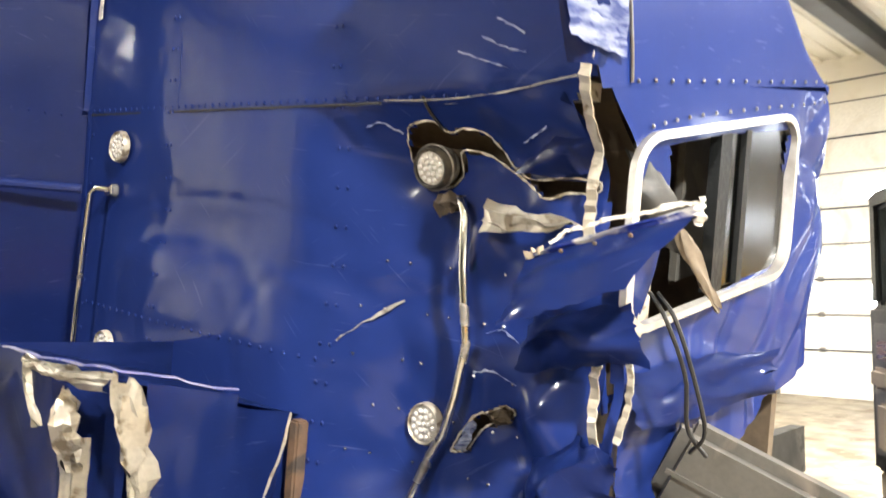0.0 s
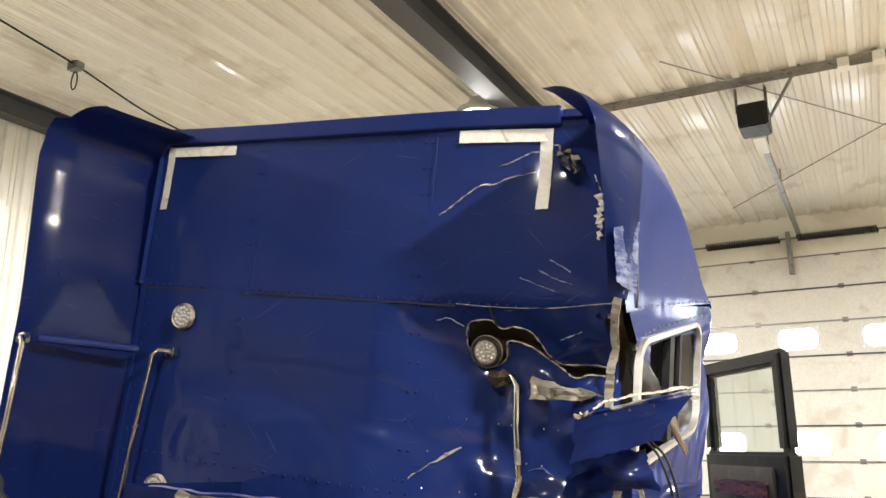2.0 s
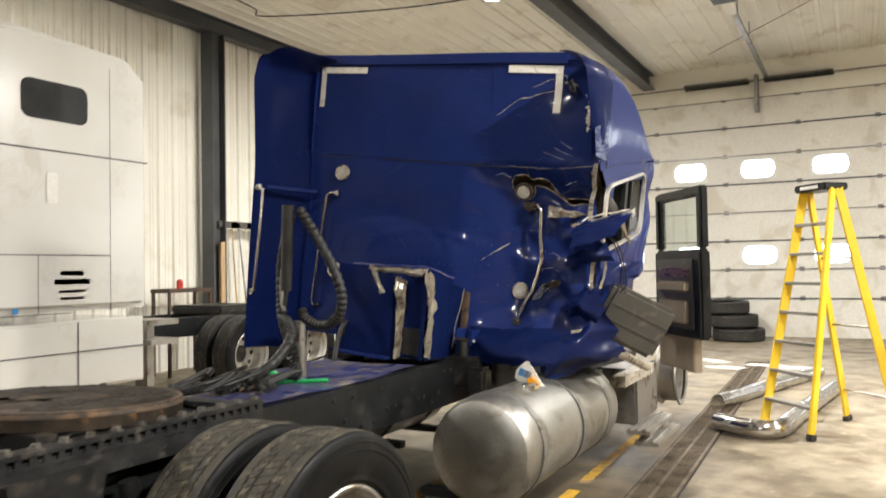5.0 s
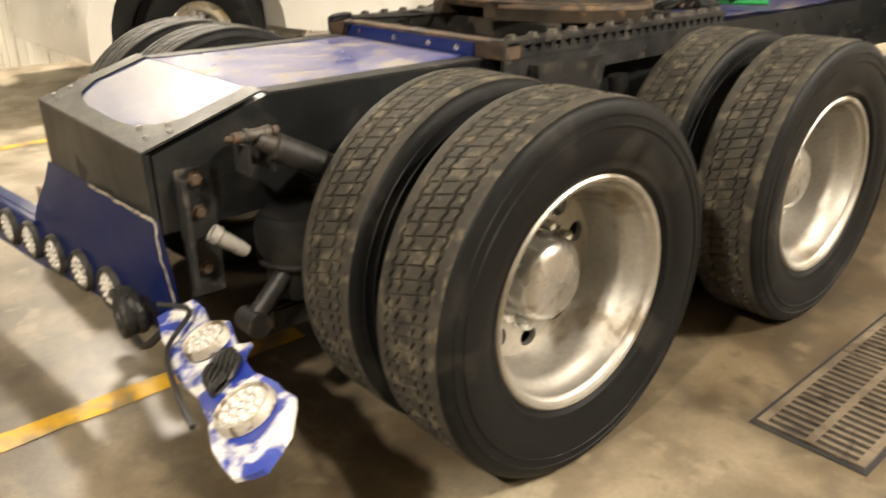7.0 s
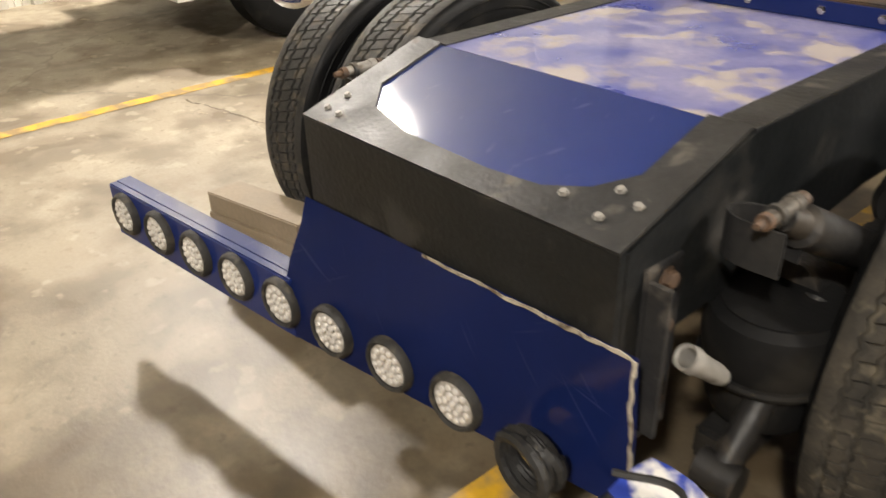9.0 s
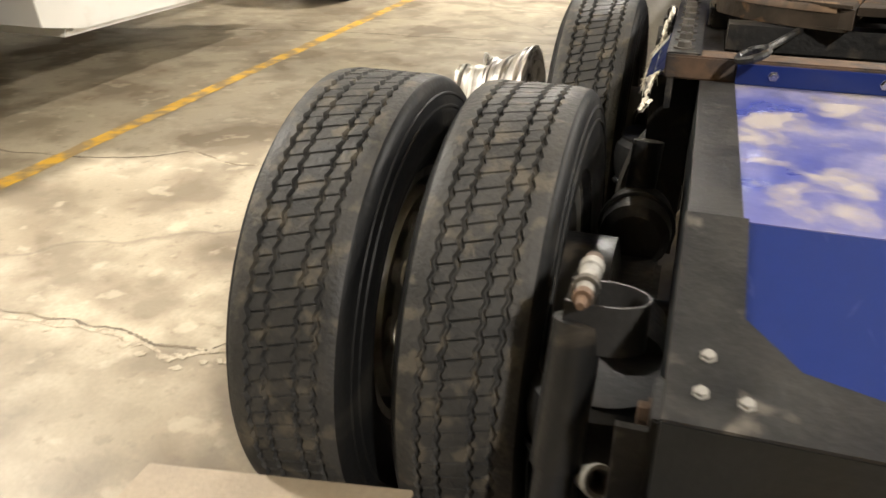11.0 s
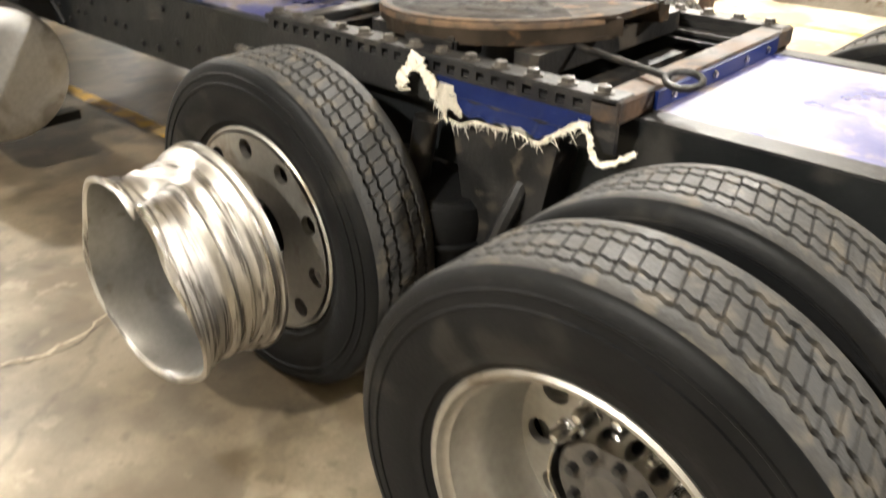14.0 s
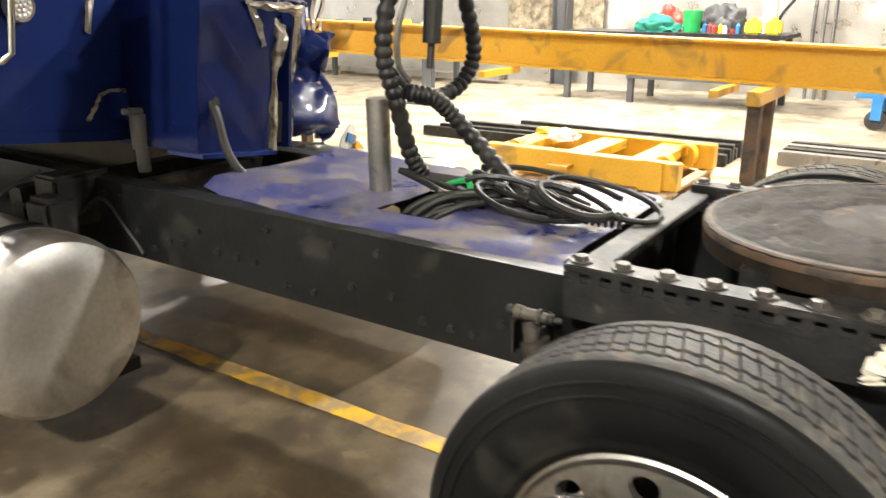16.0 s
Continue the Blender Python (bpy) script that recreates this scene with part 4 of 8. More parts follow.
part("air_hose", bm, HOSE, truck)


# wheels
def tyre_mesh(seed, tread_rubber):
    """A dual drive tyre about the x axis: sidewalls, smooth shoulders and three rows of cut blocks, all one skin."""
    R, n, per = 0.512, 94, 6
    cut = (0.0, 0.06, 0.30, 0.53, 0.77, 0.94)
    segs = n * per
    turn = [2 * math.pi * (k // per + cut[k % per]) / n for k in range(segs)]
    wave = lambda a: 0.0035 * math.sin(a * n)
    half = [(0.086, 0.300), (0.098, 0.318), (0.112, 0.335), (0.116, 0.336), (0.118, 0.342), (0.117, 0.350), (0.122, 0.36), (0.130, 0.39), (0.133, 0.42), (0.131, 0.440), (0.134, 0.442), (0.134, 0.447), (0.130, 0.449), (0.128, 0.468), (0.130, 0.470), (0.1295, 0.474), (0.126, 0.476), (0.122, 0.492), (0.116, 0.501), (0.108, R - 0.004), (0.085, R)]
    tread = []
    for c in (0.068, 0.0305, -0.0305, -0.068):
        tread += [(c + 0.0062, 1), (c + 0.0034, 2), (c - 0.0034, 2), (c - 0.0062, 1)]
    bm = bmesh.new()
    rings = []
    for x, r in half:
        rings.append([bm.verts.new((x, r * math.cos(turn[k]), r * math.sin(turn[k]))) for k in range(segs)])
    rnd = random.Random(seed)
    high = [[rnd.uniform(-0.0012, 0.0008) for _ in range(n)] for _ in range(3)]
    for x, kind in tread:
        ring = []
        for k in range(segs):
            a = 2 * math.pi * (k // per + cut[k % per]) / n
            xx = x + wave(a + 0.4 * seed)
            r = R
            if kind == 2:
                r = R - 0.011
            elif abs(x) < 0.064:
                r = R - 0.006 if k % per == 0 else R + high[0 if x > 0.03 else 2 if x < -0.03 else 1][k // per]
            aa = a - 0.55 * x
            ring.append(bm.verts.new((xx, r * math.cos(aa), r * math.sin(aa))))
        rings.append(ring)
    for x, r in half[::-1]:
        rings.append([bm.verts.new((-x, r * math.cos(turn[k]), r * math.sin(turn[k]))) for k in range(segs)])
    for p, q in zip(rings, rings[1:]):
        for k in range(segs):
            m = (k + 1) % segs
            f = bm.faces.new((p[k], p[m], q[m], q[k]))
            f.material_index = 1 if abs(p[k].co.x) > 0.112 or abs(q[k].co.x) > 0.112 else 0
    bmesh.ops.recalc_face_normals(bm, faces=bm.faces)
    me = bpy.data.meshes.new("tyre")
    bm.to_mesh(me)
    bm.free()
    for p in me.polygons:
        p.use_smooth = True
    me.set_sharp_from_angle(angle=radians(35))
    me.materials.append(tread_rubber)
    me.materials.append(RUBBER_WALL)
    return me


def meshed(name, bm, mats, smooth=40):
    bmesh.ops.recalc_face_normals(bm, faces=bm.faces)
    me = bpy.data.meshes.new(name)
    bm.to_mesh(me)
    bm.free()
    for p in me.polygons:
        p.use_smooth = True
    me.set_sharp_from_angle(angle=radians(smooth))
    for m in mats:
        me.materials.append(m)
    return me


def wheel_disc(bm, x, r_in, r_out, holes=10, hole_r=0.031, thick=0.02, rc=None):
    """A flat disc with round hand holes: each sector is a patch drawn round its hole."""
    rc, n = rc or r_in + 0.64 * (r_out - r_in), 6
    made = []
    for h in range(holes):
        a0, da = 2 * math.pi * h / holes, math.pi / holes
        rim = [(a0 + da * (2 * k / n - 1), r_in) for k in range(n)] + [(a0 + da, r_in + (r_out - r_in) * k / n) for k in range(n)]
        rim += [(a0 + da * (1 - 2 * k / n), r_out) for k in range(n)] + [(a0 - da, r_out - (r_out - r_in) * k / n) for k in range(n)]
        lips = []
        for depth in (0.0, -thick):
            out, inn = [], []
            for a, q in rim:
                dx, dy = (a - a0) * rc, q - rc
                d = math.hypot(dx, dy)
                aa, qq = a0 + dx / d * hole_r / rc, rc + dy / d * hole_r
                out.append(bm.verts.new((x + depth, q * math.cos(a), q * math.sin(a))))
                inn.append(bm.verts.new((x + depth, qq * math.cos(aa), qq * math.sin(aa))))
            for k in range(4 * n):
                j = (k + 1) % (4 * n)
                bm.faces.new((out[k], out[j], inn[j], inn[k]))
            made += out
            lips.append(inn)
        for k in range(4 * n):
            j = (k + 1) % (4 * n)
            bm.faces.new((lips[0][k], lips[0][j], lips[1][j], lips[1][k]))
    bmesh.ops.remove_doubles(bm, verts=made, dist=0.0004)


def outer_rim(seed=0):
    bm = bmesh.new()
    lathe(bm, [(0.080, 0.318), (0.092, 0.322), (0.104, 0.320), (0.109, 0.313), (0.106, 0.304), (0.096, 0.300), (0.090, 0.297), (0.086, 0.288), (0.045, 0.281), (0.035, 0.270), (0.0, 0.262), (-0.07, 0.256), (-0.098, 0.248)], 64)
    lathe(bm, [(-0.095, 0.305), (-0.095, 0.285), (-0.02, 0.268), (0.0, 0.266)], 56)
    wheel_disc(bm, -0.098, 0.115, 0.25)
    return bm


RIM_OUT = meshed("wheel", outer_rim(), [ALU])
bm = bmesh.new()
lathe(bm, [(0.080, 0.305), (0.094, 0.318), (0.104, 0.320), (0.109, 0.313), (0.106, 0.306), (0.100, 0.302), (0.096, 0.292), (0.05, 0.275), (-0.09, 0.27), (-0.095, 0.305)], 64)
wheel_disc(bm, 0.112, 0.115, 0.302, 10, 0.030, 0.02, 0.258)
RIM_IN = meshed("wheel", bm, [ALU])
TYRES = [tyre_mesh(k, RUBBER) for k in (1, 2)]
TYRES_DUSTY = [tyre_mesh(k, RUBBER_DUST) for k in (3, 4)]
HUBCAP = meshed("hub_cap", lathe(bmesh.new(), [(-0.10, 0.125), (-0.085, 0.118), (-0.02, 0.113), (-0.012, 0.112), (-0.006, 0.107), (0.002, 0.098), (0.008, 0.080), (0.012, 0.05), (0.014, 0)], 44), [HUBGREY])
NUT = meshed("lug_nut", lathe(bmesh.new(), [(-0.098, 0.021), (-0.09, 0.021), (-0.09, 0.0165), (-0.055, 0.0155), (-0.048, 0.010), (-0.046, 0)], 12), [CHROME])
STUD = meshed("stud", lathe(bmesh.new(), [(-0.05, 0.012), (-0.012, 0.011), (-0.010, 0)], 6), [GREASE])
HUB_BARE = meshed("hub", lathe(bmesh.new(), [(-0.10, 0.116), (-0.035, 0.112), (-0.03, 0.106), (-0.032, 0.050), (-0.018, 0.044), (-0.014, 0.03), (-0.014, 0)], 28), [HUBDARK])
bm = bmesh.new()


def jag(x, rr, a):
    return x + (0.009 * math.sin(a * 2 + 1) + 0.004 * math.sin(a * 7) if x > -0.03 else 0), rr


lathe(bm, [(-0.10, 0.13), (-0.06, 0.128), (-0.01, 0.126), (-0.012, 0.123), (-0.09, 0.12)], 40, None, jag)
HUB_TORN = meshed("hub_cap", bm, [CHROME])


def dress(w, hub):
    """Hub pieces and lug nuts as parts of a wheel."""
    for me in hub:
        hang(me.name.split(".")[0], me, None).parent = w
    if hub:
        for k in range(10):
            a = radians(36 * k + 18)
            hang("lug_nut", NUT, None, "", "", Matrix.Translation((0, 0.142 * math.cos(a), 0.142 * math.sin(a)))).parent = w
    if HUB_BARE in hub:
        for k in range(8):
            a = radians(45 * k)
            hang("stud", STUD, None, "", "", Matrix.Translation((0, 0.078 * math.cos(a), 0.078 * math.sin(a)))).parent = w


def wheel(x, y, spin, mesh, tyre=True, hub=None, hub_label="", z=0.505):
    s = 1 if x > 0 else -1
    m = Matrix.Translation((x, y, z)) @ pose(0, 0, 0, 0, 0, 0 if s > 0 else 180) @ pose(0, 0, 0, spin)
    w = hang("wheel", mesh, truck, "dull aluminium disc wheel with round hand holes", "", m)
    if tyre:
        t = hang("tyre", (TYRES_DUSTY if s > 0 else TYRES)[int(spin) % 2], None, "worn dusty drive tyre with block tread" if s > 0 else "worn black drive tyre with block tread")
        t.parent = w
    dress(w, hub or ())
    return w


XO, XI = 1.10, 0.765
wheel(XO, 0.0, 20, RIM_OUT, True, (HUBCAP,))
wheel(XI, 0.0, 61, RIM_IN)
wheel(XO, 1.32, 133, RIM_OUT, True, (HUBCAP,))
wheel(XI, 1.32, 48, RIM_IN)
wheel(-XO, 0.0, 77, RIM_OUT, True, (HUB_BARE, HUB_TORN))
wheel(-XI, 0.0, 12, RIM_IN)
wheel(-XI, 1.32, 95, RIM_IN)


# the crushed bare rim on the left
def crush(x, rr, a):
    out = max(0.0, (x + 0.05) / 0.19)
    fold = max(0.0, math.cos(a - radians(100))) ** 12
    push = max(0.0, math.cos(a - radians(128))) ** 14 + 0.8 * max(0.0, math.cos(a - radians(72))) ** 16
    flat = max(0.0, math.cos(a - radians(30))) ** 3
    rr = rr + out ** 1.4 * (0.02 * push - 0.12 * fold - 0.085 * flat) + 0.006 * math.sin(2 * a + 1) * out
    x = x + out * (0.012 * math.sin(2 * a) - 0.03 * fold + 0.004 * math.sin(5 * a + 30 * rr))
    return x, rr * (1 + 0.004 * math.sin(11 * a + 25 * x) * out)


outside = [(0.150, 0.296), (0.158, 0.304), (0.154, 0.316), (0.140, 0.314), (0.134, 0.302), (0.12, 0.298), (0.095, 0.296), (0.085, 0.288), (0.055, 0.282), (0.048, 0.290), (0.038, 0.292), (0.03, 0.284), (0.012, 0.283), (0.004, 0.291),
           (-0.006, 0.292), (-0.014, 0.284), (-0.03, 0.285), (-0.036, 0.294), (-0.05, 0.297), (-0.058, 0.306), (-0.068, 0.306), (-0.074, 0.300), (-0.082, 0.314), (-0.092, 0.316), (-0.098, 0.300)]
bm = lathe(bmesh.new(), outside + [(-0.096, 0.28), (-0.08, 0.268), (0.0, 0.262), (0.03, 0.264), (0.06, 0.268), (0.10, 0.282), (0.135, 0.290), (0.150, 0.296)], 120, None, crush)
bm.faces.ensure_lookup_table()
for q in bm.faces[120 * (len(outside) - 1):]:
    q.material_index = 1
wheel_disc(bm, -0.085, 0.115, 0.262)
CRUSHED = meshed("crushed_wheel", bm, [ALU_BENT, STEEL], 45)
w = hang("crushed_wheel", CRUSHED, truck, "crushed shiny aluminium wheel without a tyre", "", Matrix.Translation((-XO - 0.01, 1.32, 0.505)) @ pose(0, 0, 0, 0, 0, 180) @ pose(0, 0, 0, 0))
dress(w, (HUB_BARE,))


# fifth wheel and its slide
for s in (-1, 1):
    bm = boxed((s * 0.385, 0.38, 0.978), (s * 0.515, 1.69, 0.992))
    box(bm, (s * 0.497, 0.38, 0.90), (s * 0.512, 1.69, 0.978))
    box(bm, (s * 0.44, 0.38, 1.016), (s * 0.52, 1.69, 1.034), None, 0.003)
    box(bm, (s * 0.44, 0.38, 0.992), (s * 0.46, 1.69, 1.016))
    box(bm, (s * 0.46, 0.38, 0.992), (s * 0.508, 1.69, 1.003))
    for k in range(26):
        box(bm, (s * 0.462, 0.40 + 0.05 * k, 0.992), (s * 0.515, 0.424 + 0.05 * k, 1.016))
    part("slide_rail", bm, BLACK_WORN, truck, "black toothed slide rail of the fifth wheel")
    for k in range(13):
        bm = lathe(bmesh.new(), [(0, 0.028), (0.004, 0.028), (0.004, 0.019), (0.016, 0.017), (0.018, 0)], 6, Matrix.Translation((s * 0.483, 0.437 + 0.102 * k, 1.034)) @ pose(0, 0, 0, 0, -90))
        part("rail_bolt", bm, HUBDARK, truck)
bm = boxed((-0.52, 0.372, 0.975), (0.52, 0.45, 1.03), None, 0.004)
part("rear_crossbar", bm, RUST, truck, "rusty steel crossbar")
part("crossbar_face", boxed((-0.36, 0.362, 0.976), (0.38, 0.3715, 1.022)), BLUE, truck, "blue painted crossbar face")
for x in (-0.28, -0.05, 0.15, 0.3):
    hang("bolt", BOLT_CHROME, truck, "", "", Matrix.Translation((x, 0.362, 1.0)) @ REAR)
part("front_crossbar", boxed((-0.5, 1.62, 0.98), (0.5, 1.70, 1.012), None, 0.004), BLACK_WORN, truck)
bm = bmesh.new()
FW = Matrix.Translation((0.03, 1.02, 1.055)) @ pose(0, 0, 0, -2.5, 0, 0)
throat = [(0.13, -0.40), (0.055, -0.05), (0.04, 0.03), (0.0, 0.06), (-0.04, 0.03), (-0.055, -0.05), (-0.13, -0.40)]
ring = [(0.46 * math.cos(radians(a)), 0.05 + 0.44 * math.sin(radians(a))) for a in range(-70, 251, 8)]
slab(bm, ring + throat[::-1], 0.065, FW @ Matrix.Translation((0, 0, -0.015)))
bmesh.ops.bevel(bm, geom=[e for e in bm.edges if abs(e.verts[0].co.z - e.verts[1].co.z) < 0.03], offset=0.008, segments=2, affect="EDGES")
part("fifth_wheel_plate", bm, PLATE, truck, "greasy rust-streaked fifth wheel plate")
# caked grease on the plate and its rusty worn shoulder
bm = bmesh.new()
rows = []
for k in range(112):
    a = radians(-58 + 296 * k / 111)
    row = []
    for j in range(15):
        q = 0.17 + 0.255 * j / 14
        h = 0.0525 + (0.012 * noise.noise(Vector((q * 30, a * 3.0, 2))) + 0.008 * noise.noise(Vector((q * 50, a * 14, 5))) + 0.003) * min(1, j / 2, (14 - j) / 2) - 0.002 * (j in (0, 14))
        qq = q + 0.012 * noise.noise(Vector((a * 4, 3.3, 1))) * (j == 14)
        row.append(bm.verts.new(FW @ Vector((qq * math.cos(a), 0.05 + 0.957 * qq * math.sin(a), h))))
    rows.append(row)
for a, b in zip(rows, rows[1:]):
    for j in range(14):
        bm.faces.new((a[j], a[j + 1], b[j + 1], b[j]))
bmesh.ops.recalc_face_normals(bm, faces=bm.faces)
part("grease_layer", bm, CAKED, truck, "caked dark grease with smeared ridges", 60)
bm = bmesh.new()
rows = []
for k in range(112):
    a = radians(-69 + 318 * k / 111)
    out = 1.0 + 0.002 * noise.noise(Vector((a * 9, 1, 1)))
    rows.append([bm.verts.new(FW @ Vector((q * out * math.cos(a), 0.05 + 0.957 * q * out * math.sin(a), h))) for q, h in ((0.4615, 0.028), (0.4615, 0.042), (0.457, 0.0505), (0.440, 0.0525))])
for a, b in zip(rows, rows[1:]):
    for j in range(3):
        bm.faces.new((a[j], a[j + 1], b[j + 1], b[j]))
bmesh.ops.recalc_face_normals(bm, faces=bm.faces)
part("worn_shoulder", bm, WORN_RUST, truck, "worn rusty shoulder of the plate", 60)
bm = boxed((-0.43, 0.95, 0.99), (-0.30, 1.15, 1.06), None, 0.01)
box(bm, (0.34, 0.95, 0.99), (0.46, 1.15, 1.06), None, 0.01)
box(bm, (-0.38, 0.7, 0.985), (0.40, 0.78, 1.05))
box(bm, (-0.38, 1.25, 0.985), (0.40, 1.33, 1.05))
part("fifth_wheel_bracket", bm, GREASE, truck)
part("throat_filling", slab(bmesh.new(), [(-0.12, -0.37), (0.12, -0.37), (0.045, -0.05), (-0.045, -0.05)], 0.02, FW @ Matrix.Translation((0, 0, 0.026))), PLATE, truck, "greasy ramp in the throat")
bm = boxed((-0.06, 1.02, 1.075), (0.09, 1.12, 1.10), None, 0.006)
part("locking_jaw", bm, GREASE, truck)
bm = bmesh.new()
rod(bm, (-0.20, 0.72, 1.045), (-0.32, 0.36, 1.05), 0.009)
tube(bm, [Vector((-0.335 + 0.03 * math.sin(a), 0.315 + 0.045 * math.cos(a), 1.055 + 0.012 * math.sin(a))) for a in [k * 0.45 for k in range(15)]], 0.009, 8)
part("release_handle", bm, GREASE, truck, "black fifth wheel release handle")
# torn fibreglass fender scrap on the left rail
r = random.Random(21)
LOWER = [(0.93, 0.968), (0.89, 0.93), (0.85, 0.885), (0.80, 0.885), (0.74, 0.905), (0.66, 0.905), (0.60, 0.908), (0.55, 0.898), (0.52, 0.915), (0.48, 0.945), (0.44, 0.962)]


def lower_edge(y):
    for (y0, z0), (y1, z1) in zip(LOWER, LOWER[1:]):
        if y0 >= y >= y1:
            return z0 + (z1 - z0) * (y0 - y) / (y0 - y1)
    return 0.962


bm = bmesh.new()
rows = []
for k in range(81):
    y = 0.93 - 0.49 * k / 80
    z0, z1 = 0.984, lower_edge(y) + 0.007 * noise.noise(Vector((y * 45, 3, 0)))
    white = 0.016 + 0.009 * noise.noise(Vector((y * 22, 7, 0))) + 0.09 * max(0.0, (y - 0.77) / 0.12)
    rows.append([Vector((-0.505 - 0.05 * min(1, (z0 - z) / 0.06) - 0.016, y + 0.004 * r.uniform(-1, 1), z)) for z in (z0, z0 - 0.012, min(z0 - 0.013, z1 + white), z1 + (min(z0 - 0.013, z1 + white) - z1) * 0.5, z1)])
vs = [[bm.verts.new(p) for p in row] for row in rows]
for a, b in zip(vs, vs[1:]):
    for j in range(4):
        bm.faces.new((a[j], a[j + 1], b[j + 1], b[j])).material_index = 1 if j >= 2 else 0
bmesh.ops.solidify(bm, geom=bm.faces[:], thickness=0.005)
fender = part("torn_fender", bm, [BLUE, TORN], truck, "torn blue fender scrap with frayed fibreglass edge", 50)
tuft = spline([(-0.545, 1.03, 0.925), (-0.55, 1.035, 0.955), (-0.54, 1.01, 0.995), (-0.53, 0.994, 1.022), (-0.54, 0.965, 0.995), (-0.545, 0.93, 0.965), (-0.545, 0.90, 0.93)])
part("torn_strip", strip(bmesh.new(), tuft, 0.034, 0.006, (-1, 0, 0.2), 0.3, r), TORN, fender, "upright torn fibreglass tuft")
curl = spline([(-0.53, 0.47, 0.965), (-0.545, 0.43, 0.945), (-0.555, 0.41, 0.905), (-0.56, 0.385, 0.89), (-0.555, 0.35, 0.902), (-0.54, 0.308, 0.930)])
part("torn_strip", strip(bmesh.new(), curl, 0.014, 0.005, (-0.7, -0.1, 0.7), 0.3, r), TORN, fender, "curled torn fibreglass end")
bm = bmesh.new()
ends = [row[4] for row in rows] * 3 + tuft + curl
for k in range(420):
    p = r.choice(ends) + Vector((0, r.uniform(-0.008, 0.008), 0.006))
    long = 0.012 if r.random() < 0.8 else 0.03
    rod(bm, p, p + Vector((r.uniform(-0.6, 0.3), r.uniform(-1, 1), r.uniform(-1.3, 0.2))) * long, 0.0016, 4, 0.0004)
part("frayed_fibre", bm, TORN, fender, "frayed cream fibreglass fibres", 0, "stuff")

# deck plate in front of the fifth wheel, post, hoses
bm = bmesh.new()
rows = []
for k in range(25):
    y = 1.76 + 1.42 * k / 24
    wide = 0.425 if k < 17 else 0.425 - 0.014 * (k - 17)
    row = []
    for j in range(15):
        x = -wide + (wide + 0.42) * j / 14
        z = 0.985 + 0.012 * noise.noise(Vector((x * 3, y * 3, 1))) + (0.02 * max(0, k - 16) / 8)
        if j == 0:
            z -= 0.03
        row.append(bm.verts.new((x, y, z)))
    rows.append(row)
for a, b in zip(rows, rows[1:]):
    for j in range(14):
        if 8 <= rows.index(a) <= 11 and 3 <= j <= 7:
            continue
        bm.faces.new((a[j], a[j + 1], b[j + 1], b[j]))
bmesh.ops.solidify(bm, geom=bm.faces[:], thickness=0.006)
part("catwalk_plate", bm, BLUE_DUSTY_LIT, truck, "grimy blue deck plate with a cable opening", 40)
r = random.Random(77)
for k in range(9):
    x, y = -0.21 + 0.022 * k + r.uniform(-0.01, 0.01), 2.27 + r.uniform(0, 0.16)
    pts = spline([(x - 0.03, y + 0.06, 0.84), (x, y + 0.02, 0.945), (x + 0.05, y - 0.05, 0.992 + 0.008 * (k % 3)), (x + 0.12, y - 0.13, 1.006 + 0.008 * (k % 3)), (x + 0.20, y - 0.20, 1.012), (x + 0.30, y - 0.25 + r.uniform(-0.05, 0.05), 1.008)], 6)
    part("cable", tube(bmesh.new(), pts, 0.008 + 0.003 * (k % 3), 8), GREEN if k == 6 else HOSE, truck, "green air hose" if k == 6 else "")
for k in range(7):
    x, y = -0.22 + r.uniform(0, 0.24), 2.24 + r.uniform(0, 0.22)
    bm = bmesh.new()
    slab(bm, [(0.03 * math.cos(a) * r.uniform(0.5, 1.2), 0.03 * math.sin(a) * r.uniform(0.5, 1.2)) for a in range(6)], 0.004, pose(x, y, 0.965 + 0.01 * r.random(), r.uniform(-40, 40), r.uniform(-40, 40), r.uniform(0, 180)))
    part("debris", bm, LINER if k % 2 else TAN, truck, "brown scrap in the cable opening")
bm = bmesh.new()
rod(bm, (-0.02, 2.62, 0.98), (-0.03, 2.62, 1.30), 0.040, 24)
part("hose_post", bm, STEEL, truck, "plain grey steel hose post", 40)


def sleeve(pts, r):
    pts = spline(pts, 14)
    return tube(bmesh.new(), pts, r, 12, lambda k: 1.0 + 0.13 * (1 if k % 3 else -1))


def leaned(q):
    """The hoses hang in a plane across the truck's corner."""
    x, y, z = q
    f = min(1.0, max(0.0, (z - 1.05) / 0.2))
    return (x - 0.63 * (y - 2.5) * f + 0.06, y - 0.5 * (y - 2.5) * f - 0.06, z - 0.02)


lines = ([(0.01, 2.49, 1.92), (-0.02, 2.66, 1.68), (-0.02, 2.705, 1.48), (-0.02, 2.66, 1.33), (-0.02, 2.60, 1.14), (0.0, 2.55, 1.05)],
         [(-0.03, 2.60, 1.345), (-0.02, 2.50, 1.325), (-0.02, 2.40, 1.25), (-0.02, 2.26, 1.13), (-0.03, 2.13, 1.03), (-0.05, 2.0, 1.01)])
for pts in lines:
    part("hose_sleeve", sleeve([leaned(q) for q in pts], 0.027), HOSE, truck, "ribbed black spiral hose sleeve", 50)
lines_side = [(0.05, 2.49, 1.93), (0.14, 2.51, 1.79), (0.255, 2.52, 1.60), (0.31, 2.52, 1.43), (0.25, 2.54, 1.32), (0.12, 2.57, 1.285), (0.0, 2.60, 1.32), (-0.04, 2.62, 1.36)]
part("hose_sleeve", sleeve([(x + 0.06, y - 0.03, z) for x, y, z in lines_side], 0.026), HOSE, truck, "ribbed black spiral hose sleeve", 50)
